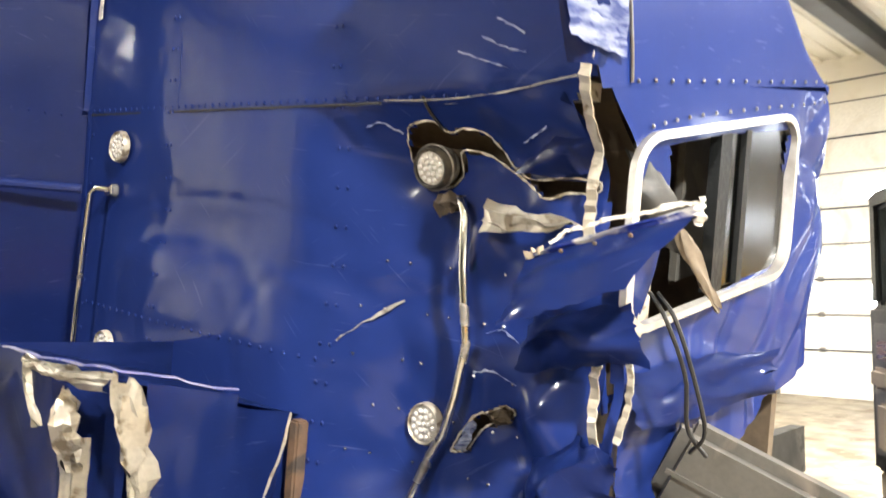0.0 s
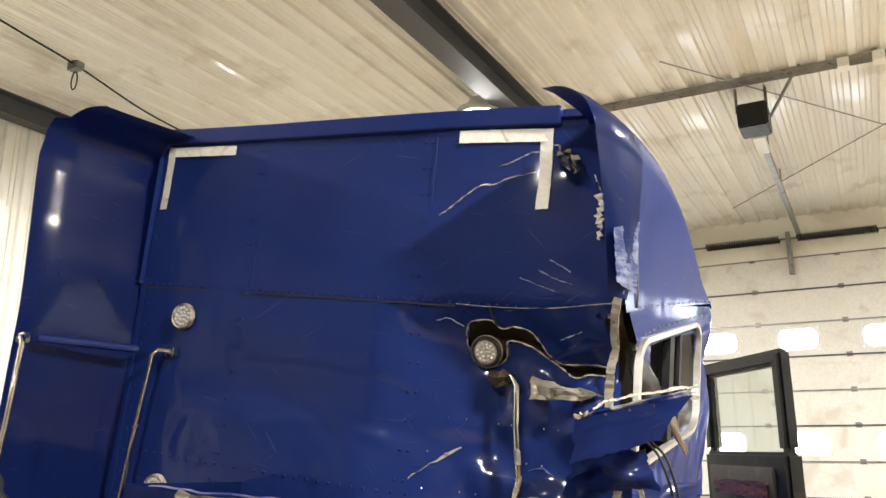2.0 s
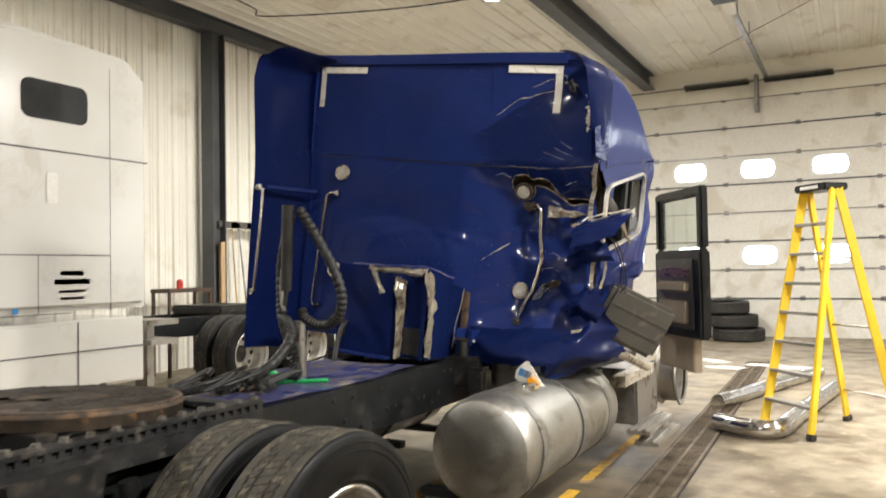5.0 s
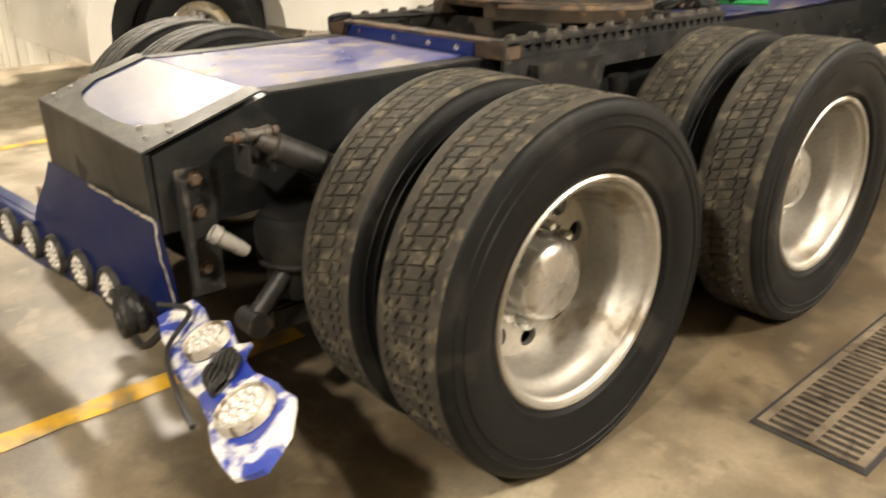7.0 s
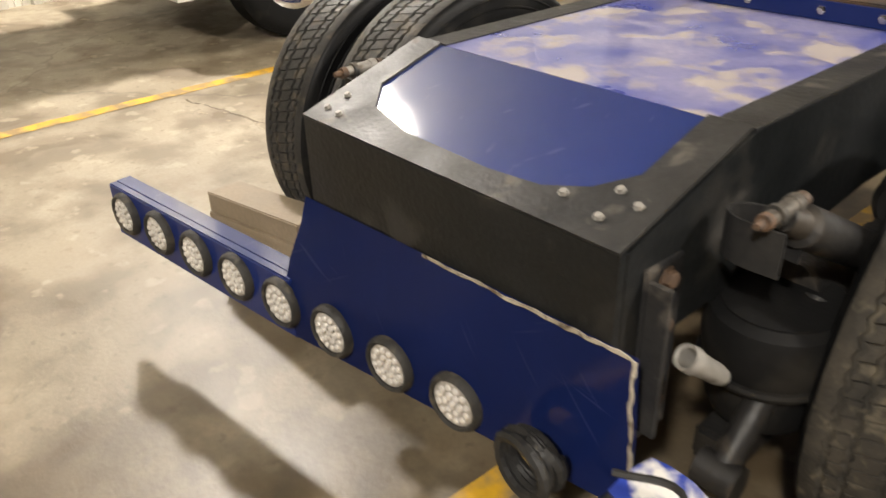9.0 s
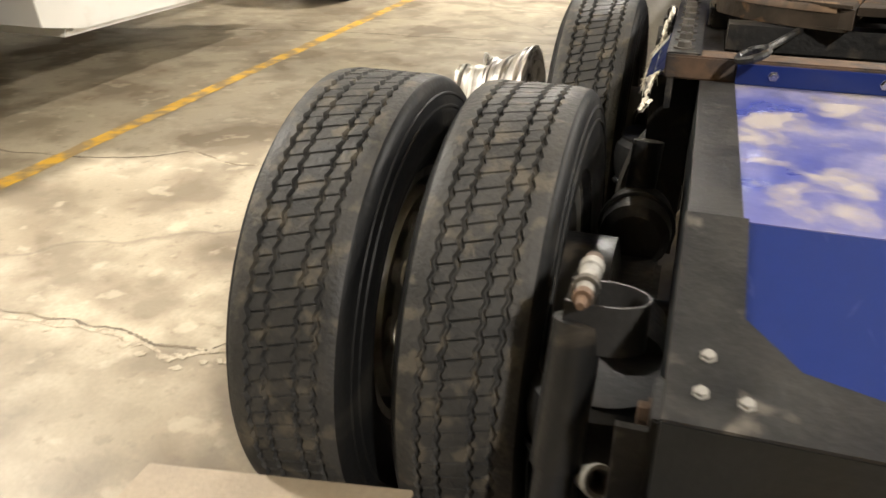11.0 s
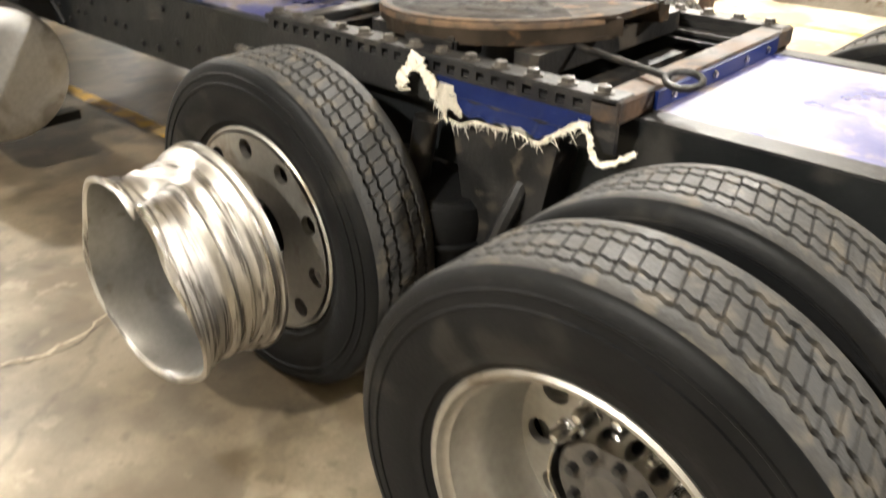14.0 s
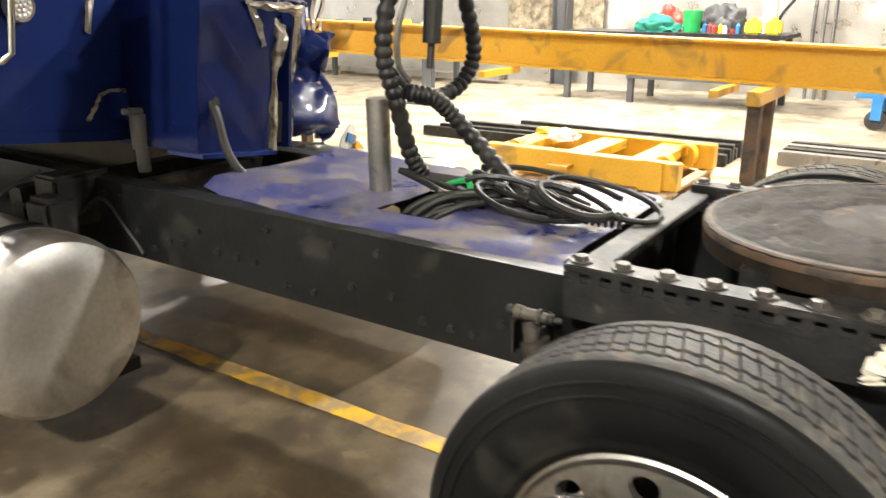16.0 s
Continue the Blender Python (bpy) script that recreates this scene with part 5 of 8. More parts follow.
bm = bmesh.new()
rod(bm, (0.03, 2.44, 1.48), (0.06, 2.43, 1.95), 0.030, 14, 0.034)
rod(bm, (0.02, 2.44, 1.40), (0.03, 2.44, 1.48), 0.012, 8)
part("tether_boot", bm, HOSE, truck, "black rubber hose tether boot")
bm = tube(bmesh.new(), spline([leaned(q) for q in ((0.01, 2.5, 1.9), (-0.03, 2.62, 1.6), (-0.03, 2.64, 1.45), (-0.02, 2.6, 1.38))]), 0.011, 7)
part("steel_hanger", bm, STEEL, truck)
r = random.Random(5)
for k in range(9):
    c = Vector((-0.06 + r.uniform(-0.1, 0.12), 1.93 + r.uniform(-0.12, 0.14), 1.01))
    rad, ph = r.uniform(0.07, 0.16), r.uniform(0, 6)
    pts = [c + Vector((rad * 0.7 * math.cos(a + ph), rad * 1.5 * math.sin(a + ph), 0.025 + 0.03 * math.sin(a * 1.3 + ph) + 0.004 * k)) for a in [j * 0.3 for j in range(r.randrange(10, 20))]]
    part("air_hose", tube(bmesh.new(), pts, r.choice((0.009, 0.011, 0.014)), 7), HOSE, truck)
for k in range(6):
    pts = spline([(-0.01, 2.55, 1.06), (0.02 + 0.03 * k, 2.44 - 0.02 * k, 1.015), (-0.05 + 0.05 * k, 2.33, 1.01 + 0.01 * k), (-0.12 + 0.05 * k, 2.2 - 0.02 * k, 0.98), (-0.18 + 0.06 * k, 2.30, 0.90)])
    part("air_hose", tube(bmesh.new(), pts, 0.011, 7), HOSE, truck)
pts = spline([(0.08, 2.42, 1.0), (0.04, 2.36, 1.03), (0.02, 2.29, 1.05), (0.0, 2.27, 1.02), (0.05, 2.3, 1.0), (0.3, 2.45, 1.0)])
part("green_hose", tube(bmesh.new(), pts, 0.011, 7), GREEN, truck, "bright green air hose")
coil = [Vector((-0.06 - 0.28 * 0 + 0.022 * math.cos(k * 0.7), 1.72 + 0.0022 * k, 1.02 + 0.022 * math.sin(k * 0.7))) for k in range(90)]
part("coiled_cable", tube(bmesh.new(), coil, 0.005, 5), HOSE, truck)
bm = bmesh.new()
for k in range(10):
    c = Vector((r.uniform(-0.1, 0.1), r.uniform(2.0, 2.4), 0.995))
    box(bm, tuple(c), tuple(c + Vector((r.uniform(0.02, 0.07), r.uniform(0.02, 0.05), 0.02))), Matrix.Translation(c) @ pose(0, 0, 0, r.uniform(-20, 20), 0, r.uniform(0, 90)) @ Matrix.Translation(-c))
part("debris", bm, RUST, truck, "", 0, "stuff")


# fuel tanks
def tank(x, y0, y1, rad, z, label, dent):
    def bent(xx, rr, a):
        q = noise.noise(Vector((xx * 2.2, math.cos(a) * 1.3, math.sin(a) * 1.3 + dent)))
        return xx, rr * (1 + 0.035 * q * (1 if dent else 0.2))

    m = Matrix.Translation((x, 0, z)) @ pose(0, 0, 0, 0, 0, 90)
    bm = lathe(bmesh.new(), [(y0 + 0.012, 0), (y0 + 0.006, rad * 0.6), (y0 + 0.012, rad * 0.80), (y0 + 0.03, rad * 0.93), (y0 + 0.06, rad * 0.985), (y0 + 0.10, rad)] + [(y0 + 0.1 + (y1 - y0 - 0.2) * k / 12, rad) for k in range(1, 13)] + [(y1 - 0.05, rad * 0.97), (y1, rad * 0.8), (y1, 0)], 56, m, bent)
    body = part("fuel_tank", bm, TANK_DULL if dent else TANK, truck, label, 35)
    for y in (y0 + 0.24, y0 + 0.95, y1 - 0.3):
        part("strap", lathe(bmesh.new(), [(y - 0.03, rad * 1.0), (y - 0.03, rad + 0.008), (y + 0.03, rad + 0.008), (y + 0.03, rad)], 56, m), STEEL if dent else BLACK, body, "steel tank strap", 35)
        bm = boxed((x * 0.5, y - 0.04, z - rad - 0.02), (x, y + 0.04, z - rad + 0.03))
        part("tank_bracket", bm, BLACK, body)
    bm = lathe(bmesh.new(), [(0, 0.05), (0.03, 0.05), (0.035, 0.045), (0.035, 0)], 20, Matrix.Translation((x + 0.1 * (1 if x > 0 else -1), y0 + 0.55, z + rad * 0.93)) @ pose(0, 0, 0, 0, -90))
    part("filler_cap", bm, CHROME, body)
    return body


tank(0.945, 2.93, 4.75, 0.308, 0.562, "dented dull aluminium fuel tank", 2.0)
tank(-0.775, 3.40, 5.3, 0.33, 0.53, "dull aluminium fuel tank", 0.0)


# ---- the sleeper cab ----
def smooth01(a, b, x):
    t = min(1, max(0, (x - a) / (b - a)))
    return t * t * (3 - 2 * t)


def dent(u, w):
    """How far the rear wall is pushed in (+) or out (-)."""
    n = noise.noise(Vector((u * 1.7, w * 1.7, 0.3)))
    hurt = smooth01(0.35, 1.05, u) * smooth01(2.55, 2.2, w)
    v = 0.010 * n + 0.0045 * noise.noise(Vector((u * 4.3, w * 3.6, 7.1))) + 0.0012 * noise.noise(Vector((u * 13, w * 11, 2.2)))
    v -= 0.022 * smooth01(1.92 - 0.06 * u, 1.66 - 0.06 * u, w) * smooth01(-1.1, -0.3, u)
    v += 0.022 * math.exp(-((u + 0.1) ** 2 / 0.16 + (w - 1.98) ** 2 / 0.02))
    v -= 0.014 * math.exp(-((u + 0.45) ** 2 / 0.10 + (w - 1.88) ** 2 / 0.008))
    v += hurt * (0.05 * noise.noise(Vector((u * 4, w * 4, 1.7))) + 0.035 * noise.noise(Vector((u * 8, w * 8, 5))) - 0.005)
    ridge = abs(noise.noise(Vector((u * 2.6 + 3, w * 3.2, 9))))
    v += hurt * 0.05 * (0.35 - min(ridge, 0.35))
    for cu, cw, ru, rw, deep in ((-0.25, 1.72, 0.42, 0.24, 0.010), (0.05, 1.66, 0.50, 0.22, -0.009), (-0.1, 1.98, 0.55, 0.10, 0.007), (0.35, 1.60, 0.30, 0.30, 0.009), (0.1, 2.55, 0.55, 0.35, 0.004)):
        q = math.hypot((u - cu) / ru, (w - cw) / rw)
        v += 0.35 * deep * math.exp(-((q - 1) / 0.10) ** 2) * smooth01(cw - 0.12, cw + 0.05, w)
    v += 0.03 * math.exp(-((u - 1.03) ** 2 / 0.02 + (w - 2.86) ** 2 / 0.02)) * (u < 1.24)
    return v


def inside(p, poly):
    x, y = p
    hit = False
    for (x0, y0), (x1, y1) in zip(poly, poly[1:] + poly[:1]):
        if (y0 > y) != (y1 > y) and x < (x1 - x0) * (y - y0) / (y1 - y0) + x0:
            hit = not hit
    return hit


TEARS = [[(0.60, 2.225), (0.605, 2.27), (0.626, 2.304), (0.66, 2.315), (0.714, 2.32), (0.745, 2.295), (0.80, 2.302), (0.853, 2.294), (0.883, 2.263), (0.916, 2.219), (0.984, 2.186), (1.07, 2.192), (1.157, 2.188), (1.16, 2.160), (1.09, 2.158), (1.03, 2.142), (0.985, 2.165), (0.932, 2.195), (0.845, 2.240), (0.76, 2.255), (0.745, 2.19), (0.70, 2.155), (0.64, 2.17)],
         [(0.807, 1.489), (0.83, 1.54), (0.852, 1.572), (0.885, 1.60), (0.92, 1.612), (0.959, 1.634), (0.993, 1.622), (0.96, 1.60), (0.91, 1.575), (0.875, 1.535), (0.848, 1.499)],
         [(1.17, 2.34), (1.25, 2.40), (1.25, 1.95), (1.20, 1.95), (1.195, 2.1), (1.185, 2.2)],
         [(1.19, 1.85), (1.215, 1.85), (1.22, 1.60), (1.20, 1.60)]]
bm = bmesh.new()
NU, NW = 170, 140
grid = [[bm.verts.new(C(-0.97 + 2.22 * i / NU, dent(-0.97 + 2.22 * i / NU, 1.06 + 2.05 * j / NW), 1.06 + 2.05 * j / NW)) for j in range(NW + 1)] for i in range(NU + 1)]
for i in range(NU):
    for j in range(NW):
        u, w = -0.97 + 2.22 * (i + 0.5) / NU, 1.06 + 2.05 * (j + 0.5) / NW
        if w < 1.26 and 0.42 < u:
            continue
        if any(inside((u, w), t) for t in TEARS) or (u > 1.08 and w > 2.9 and ((u - 1.08) / 0.17) ** 2 + ((w - 2.9) / 0.15) ** 2 > 1):
            continue
        bm.faces.new((grid[i][j], grid[i + 1][j], grid[i + 1][j + 1], grid[i][j + 1]))
bmesh.ops.delete(bm, geom=[v for v in bm.verts if not v.link_faces], context="VERTS")
wall = part("rear_wall", bm, BLUE, truck, "dented glossy blue rear wall of the sleeper", 60)
# what shows through the tears
bm = bmesh.new()
rows = [[bm.verts.new(C(-0.9 + 2.1 * i / 30, 0.10, 1.1 + 1.9 * j / 26)) for j in range(27)] for i in range(31)]
for a, b in zip(rows, rows[1:]):
    for j in range(26):
        bm.faces.new((a[j], a[j + 1], b[j + 1], b[j]))
bmesh.ops.solidify(bm, geom=bm.faces[:], thickness=0.02)
part("inner_liner", bm, LINER, truck, "brown inner liner behind the torn skin")
bm = boxed((1.14, 0.30, 1.4), (1.19, 0.34, 2.30), CAB)
box(bm, (0.70, 0.04, 2.355), (1.2, 0.08, 2.395), CAB)
part("corner_post", bm, BARE, truck, "bent bare metal corner post")


def edge_strip(uvw, width, thick, rough, seed, material, label, parent=truck, normal=(0, -1, 0)):
    r = random.Random(seed)
    pts = spline([C(*p) for p in uvw], 5)
    return part("torn_edge", strip(bmesh.new(), pts, width * 0.7, thick * 0.8, CAB.to_3x3() @ Vector(normal), rough, r), material, parent, label)


def tear_rim(poly, seed, part_of):
    pts = [(u, dent(u, w) - 0.006, w) for u, w in poly]
    edge_strip(pts, 0.006, 0.003, 0.5, seed, BARE, "jagged bare metal edge", part_of)


tear_rim(TEARS[0] + TEARS[0][:1], 1, wall)
tear_rim(TEARS[1] + TEARS[1][:1], 2, wall)
edge_strip([(0.60, -0.01, 2.365), (0.8, -0.012, 2.362), (1.0, -0.018, 2.37), (1.13, -0.02, 2.385), (1.225, -0.02, 2.395)], 0.004, 0.003, 0.3, 3, GREYPALE, "bare bent seam", wall)
edge_strip([(1.25, -0.03, 2.46), (1.232, -0.03, 2.39), (1.205, -0.035, 2.32), (1.186, -0.035, 2.25), (1.172, -0.035, 2.19), (1.168, -0.03, 2.13), (1.168, -0.03, 2.05)], 0.044, 0.004, 0.06, 4, FLAPMETAL, "bent bare corner flange", wall)
edge_strip([(1.222, -0.02, 1.80), (1.212, -0.03, 1.76), (1.208, -0.02, 1.70), (1.214, -0.03, 1.65), (1.218, -0.02, 1.59)], 0.036, 0.004, 0.08, 5, FLAPMETAL, "bent bare flange", wall)
edge_strip([(1.285, -0.02, 1.81), (1.302, -0.03, 1.76), (1.292, -0.02, 1.69), (1.277, -0.03, 1.615)], 0.024, 0.004, 0.15, 6, FLAPMETAL, "bent bare flange", wall)
edge_strip([(0.42, -0.03, 1.262), (0.7, -0.045, 1.25), (0.95, -0.05, 1.27), (1.2, -0.06, 1.33)], 0.02, 0.008, 0.3, 7, BARE, "bare lower edge", wall)


def rivets(rows, r=0.007):
    bm = bmesh.new()
    for u, v, w in rows:
        m = Matrix.Translation(C(u, v, w)) @ pose(0, 0, 0, 0, 0, -90)
        lathe(bm, [(-0.002, r), (0.002, r * 0.8), (0.0035, 0)], 6, m)
    return bm


rows = [(-0.93 + 0.0385 * k, -0.004, 2.37) for k in range(57) if -0.93 + 0.0385 * k < 1.17]
rows += [(-0.93 + 0.045 * k, -0.022, 3.085) for k in range(42)]
for u0 in (-0.40, 0.42):
    for k in range(18):
        w = 3.0 - 0.108 * k
        if w > 1.15:
            rows += [(u0 - 0.012, dent(u0, w) - 0.002, w), (u0 + 0.016, dent(u0, w) - 0.002, w)]
rows += [(-1.0 + 0.05 * k, dent(-1.0 + 0.05 * k, 1.66) - 0.002, 1.66) for k in range(30)]
rows += [(-0.93, dent(-0.93, 1.2 + 0.09 * k) - 0.002, 1.2 + 0.09 * k) for k in range(13)]
part("rivets", rivets(rows), BLUE, wall, "rows of small blue rivets", 0, "stuff")
rows = [(0.5 + 0.06 * k, dent(0.5 + 0.06 * k, 1.95 - 0.13 * j) - 0.003, 1.95 - 0.13 * j) for k in range(9) for j in range(5) if (k + j) % 3]
part("bright_rivets", rivets(rows, 0.0045), CHROME, wall, "scattered bright rivet heads", 0, "stuff")
for u in (-0.38, 0.44):
    bm = boxed((u + 0.012, -0.004, 2.38), (u + 0.022, 0.006, 3.02))
    for p in bm.verts:
        p.co = C(*p.co)
    part("panel_seam", bm, BLUE, wall)
bm = boxed((-0.96, -0.024, 3.045), (0.98, 0.03, 3.118), None, 0.004)
bmesh.ops.subdivide_edges(bm, edges=[e for e in bm.edges if e.calc_length() > 1], cuts=12)
for p in bm.verts:
    p.co = C(*p.co)
part("roof_rail", bm, BLUE, truck, "riveted blue roof rail")
part("seam_strip", boxed((-0.95, -0.004, 2.352), (0.6, 0.004, 2.358), CAB), DARK, wall)


# tape corners
def tape(name_label, u0, u1, w0, w1, v=-0.006):
    n = 14
    bm = bmesh.new()
    r = random.Random(int(u0 * 100) + 900)
    a, b = (u0 + u1) / 2, (w0 + w1) / 2
    flat = abs(u1 - u0) > abs(w1 - w0)
    pts = [C(u0 + (u1 - u0) * k / n, v + dent(u0 + (u1 - u0) * k / n, b), b) if flat else C(a, v + dent(a, w0 + (w1 - w0) * k / n), w0 + (w1 - w0) * k / n) for k in range(n + 1)]
    strip(bm, pts, abs(w1 - w0) if flat else abs(u1 - u0), 0.0012, CAB.to_3x3() @ Vector((0, -1, 0)), 0.02, r)
    part("tape", bm, TAPE, wall, name_label)


tape("white tape strip", -0.945, -0.55, 2.985, 3.03)
tape("white tape strip", -0.945, -0.90, 2.72, 3.02, -0.008)
tape("torn white tape strip", 0.563, 0.947, 2.985, 3.036)
tape("torn white tape strip", 0.896, 0.948, 2.727, 3.032, -0.008)
# cracks in the upper right corner
for k, path in enumerate(([(0.50, 2.70), (0.544, 2.727), (0.61, 2.78), (0.672, 2.817), (0.73, 2.822), (0.78, 2.844), (0.884, 2.87)], [(0.742, 2.892), (0.80, 2.912), (0.857, 2.941), (0.91, 2.952), (0.963, 2.976), (0.975, 2.94), (0.994, 2.925)],
                          [(1.108, 2.863), (1.13, 2.82), (1.152, 2.767)], [(0.86, 2.47), (0.95, 2.44), (1.02, 2.42)], [(0.93, 2.50), (1.0, 2.47), (1.06, 2.455)], [(0.97, 2.54), (1.05, 2.50)])):
    edge_strip([(u, dent(u, w) - 0.003, w) for u, w in path], 0.0045, 0.002, 0.8, 30 + k, BARE if k < 3 else SCRAPED, "pale crack in the panel" if k < 3 else "pale scratch", wall)
edge_strip([(1.152, -0.02, 2.775), (1.165, -0.03, 2.73), (1.15, -0.02, 2.70), (1.168, -0.03, 2.66), (1.15, -0.02, 2.615)], 0.024, 0.010, 0.7, 36, TORN, "yellowed foam showing in a tear", wall)


# side extenders: curved wings round the rear wall
def wing(s, w_low, tears=None):
    bm = bmesh.new()
    rows = []
    n = 40
    prof = []
    for k in range(n + 1):
        t = k / n
        if t < 0.70:
            prof.append((1.25 + 0.02 * math.sin(t * 3), w_low + (2.93 - w_low) * t / 0.70))
        else:
            a = (t - 0.70) / 0.30 * math.pi / 2
            prof.append((1.05 + 0.2 * math.cos(a), 2.93 + 0.17 * math.sin(a)) if s < 0 else (1.13 + 0.14 * math.cos(a), 2.92 + 0.14 * math.sin(a)))
    prof.append((0.985, 3.10) if s < 0 else (1.08, 3.055))
    for u, w in prof:
        row = []
        for j, v in enumerate((0.06, -0.05, -0.15, -0.25, -0.34, -0.40)):
            du = 0.012 * math.sin(j) + (0.0 if w > 2.5 else 0.004 * noise.noise(Vector((v * 5, w * 3, s))))
            if s > 0 and v < 0:
                v *= 0.16 + 0.64 * min(1.0, (w - 2.41) / 0.56)
            if s < 0:
                v *= 1.15
                du += 0.07 * smooth01(2.1, 3.0, w)
                du += 0.28 * max(0.0, -v) - 0.29
            row.append(bm.verts.new(C(s * (u - 0.02 * (j == 5) + du), v + (0.05 if w > 3.05 and j == 5 and s < 0 else 0), w - (0.025 * smooth01(2.6, 3.0, w) if s < 0 else 0))))
        rows.append(row)
    for a, b in zip(rows, rows[1:]):
        for j in range(5):
            bm.faces.new((a[j], a[j + 1], b[j + 1], b[j]))
    bmesh.ops.solidify(bm, geom=bm.faces[:], thickness=0.02)
    return part("side_wing", bm, BLUE, truck, "curved blue side extender of the sleeper", 50)


left_wing = wing(-1, 0.93)
right_wing = wing(1, 2.41)
rows = [(-0.955 - 0.014 * (7 - k), -0.40 + 0.05 * k, 2.34) for k in range(7)]
part("rivets", rivets(rows), BLUE, left_wing, "", 0, "stuff")
bm = rod(bmesh.new(), C(-1.02, -0.40, 2.065), C(-0.885, -0.05, 2.075), 0.017, 10)
part("wing_brace", bm, BLUE, left_wing)


# roof and sides behind the rear wall
def roof_w(v):
    return 3.075 - 0.44 * max(0.0, v) ** 2.6


bm = bmesh.new()
vs = []
for k in range(31):
    v = -0.02 + 1.08 * k / 30
    top, low, ring = roof_w(v), 2.372 + 0.2 * v, []
    tall = max(0.004, top - low)
    rw = min(0.11, 0.6 * tall)
    for j in range(25):
        a = j / 24
        if a < 0.45:
            u, w = 1.258, low + (tall - rw) * a / 0.45
        else:
            q = (a - 0.45) / 0.55 * math.pi / 2
            u, w = 1.118 + 0.14 * math.cos(q), top - rw + rw * math.sin(q)
        ring.append((u, v, w))
    vs.append([bm.verts.new(C(*p)) for p in ring] + [bm.verts.new(C(0.28 - u, v, w)) for u, v, w in reversed(ring)])
for a, b in zip(vs, vs[1:]):
    for j in range(len(a) - 1):
        bm.faces.new((a[j], a[j + 1], b[j + 1], b[j]))
roof = part("roof_shell", bm, BLUE, truck, "rounded blue sleeper roof", 60)
part("roof_seam", tube(bmesh.new(), spline([C(1.262, -0.01, 3.0), C(1.264, 0.04, 2.72), C(1.264, 0.085, 2.48), C(1.262, 0.095, 2.40)], 6), 0.004, 6), STEEL, roof, "scraped bright seam")

# the right side below the roof seam, with its window opening
WIN = (0.170, 0.835, 1.815, 2.25)


def rise(w):
    """How fast the racked side climbs towards the front at a height."""
    return 0.17 + 0.12 * (2.39 - w) / 0.55


bm = bmesh.new()
NV, NW2 = 64, 56
def side_pt(v, w):
    hurt = max(smooth01(2.30, 1.9, w) * 0.9, 0.8 * smooth01(0.86, 1.0, v))
    du = 0.03 * noise.noise(Vector((v * 2.4, w * 2.4, 11))) * hurt
    du -= 0.05 * hurt * max(0, 0.22 - abs(noise.noise(Vector((v * 5.5 - w * 1.5, w * 2.2, 21)))))
    du -= 1.4 * max(0.0, v - 1.02) ** 2
    du -= 0.10 * hurt * max(0, 0.3 - abs(noise.noise(Vector((v * 1.6 + w * 1.2, w * 1.4, 4)))))
    du -= 0.09 * math.exp(-((v + 0.02) ** 2 / 0.05 + (w - 1.75) ** 2 / 0.08))
    return C(1.257 + du, v + 0.03 * (2.4 - w) * smooth01(1.2, 1.7, v), w + rise(w) * v)


def side_at(i, j):
    w = 1.30 + 1.09 * j / NW2
    end = 1.27 - 0.19 * smooth01(2.0, 2.39, w)
    return 0.02 + (end - 0.02) * i / NV, w


gs = [[bm.verts.new(side_pt(*side_at(i, j))) for j in range(NW2 + 1)] for i in range(NV + 1)]
for i in range(NV):
    for j in range(NW2):
        v, w = side_at(i + 0.5, j + 0.5)
        if WIN[0] < v < WIN[1] and WIN[2] < w < WIN[3]:
            continue
        if v < 0.10 and w < 2.1 and noise.noise(Vector((v * 20, w * 9, 2))) > -0.1:
            continue
        bm.faces.new((gs[i][j], gs[i + 1][j], gs[i + 1][j + 1], gs[i][j + 1]))
bmesh.ops.delete(bm, geom=[v for v in bm.verts if not v.link_faces], context="VERTS")
side = part("side_wall", bm, BLUE, truck, "crumpled blue side wall of the sleeper", 60)
bm = boxed((-0.985, 0.0, 1.06), (-0.96, 1.10, 2.39), CAB)
part("far_side_wall", bm, BLUE, truck)
bm = bmesh.new()
cv, cw = (WIN[0] + WIN[1]) / 2, (WIN[2] + WIN[3]) / 2
SIDE = Matrix((CAB @ Matrix.Translation((1.262, cv, cw + rise(cw) * cv)) @ Matrix(((0, 0, 1, 0), (1, 0, 0, 0), (rise(cw), 0.94, 0, 0), (0, 0, 0, 1)))))
o1, o2 = oval(0.75, 0.485, 0.09), oval(0.71, 0.445, 0.075)
va = [[bm.verts.new(SIDE @ Vector((a, b, d))) for a, b in o] for o, d in ((o1, -0.01), (o1, 0.008), (o2, 0.011), (o2, -0.02))]
for p, q in zip(va, va[1:]):
    for k in range(len(p)):
        n = (k + 1) % len(p)
        bm.faces.new((p[k], p[n], q[n], q[k]))
win = part("side_window", bm, TANK, truck, "sleeper side window with a bright metal frame", 40)
part("pane", slab(bmesh.new(), oval(0.34, 0.42, 0.06), 0.005, SIDE @ Matrix.Translation((0.175, 0, -0.02))), SMOKED, win, "smoked sliding pane")
part("pane_frame", boxed((-0.02, -0.21, -0.03), (0.03, 0.21, 0.0), SIDE), BLACK, win)
part("pane_frame", boxed((0.10, -0.21, -0.025), (0.125, 0.21, 0.0), SIDE), BLACK, win)
part("curtain_rail", boxed((0.02, -0.20, -0.14), (0.35, 0.20, -0.12), SIDE), GREYPLAS, win, "grey interior panel behind the glass")
bm = bmesh.new()
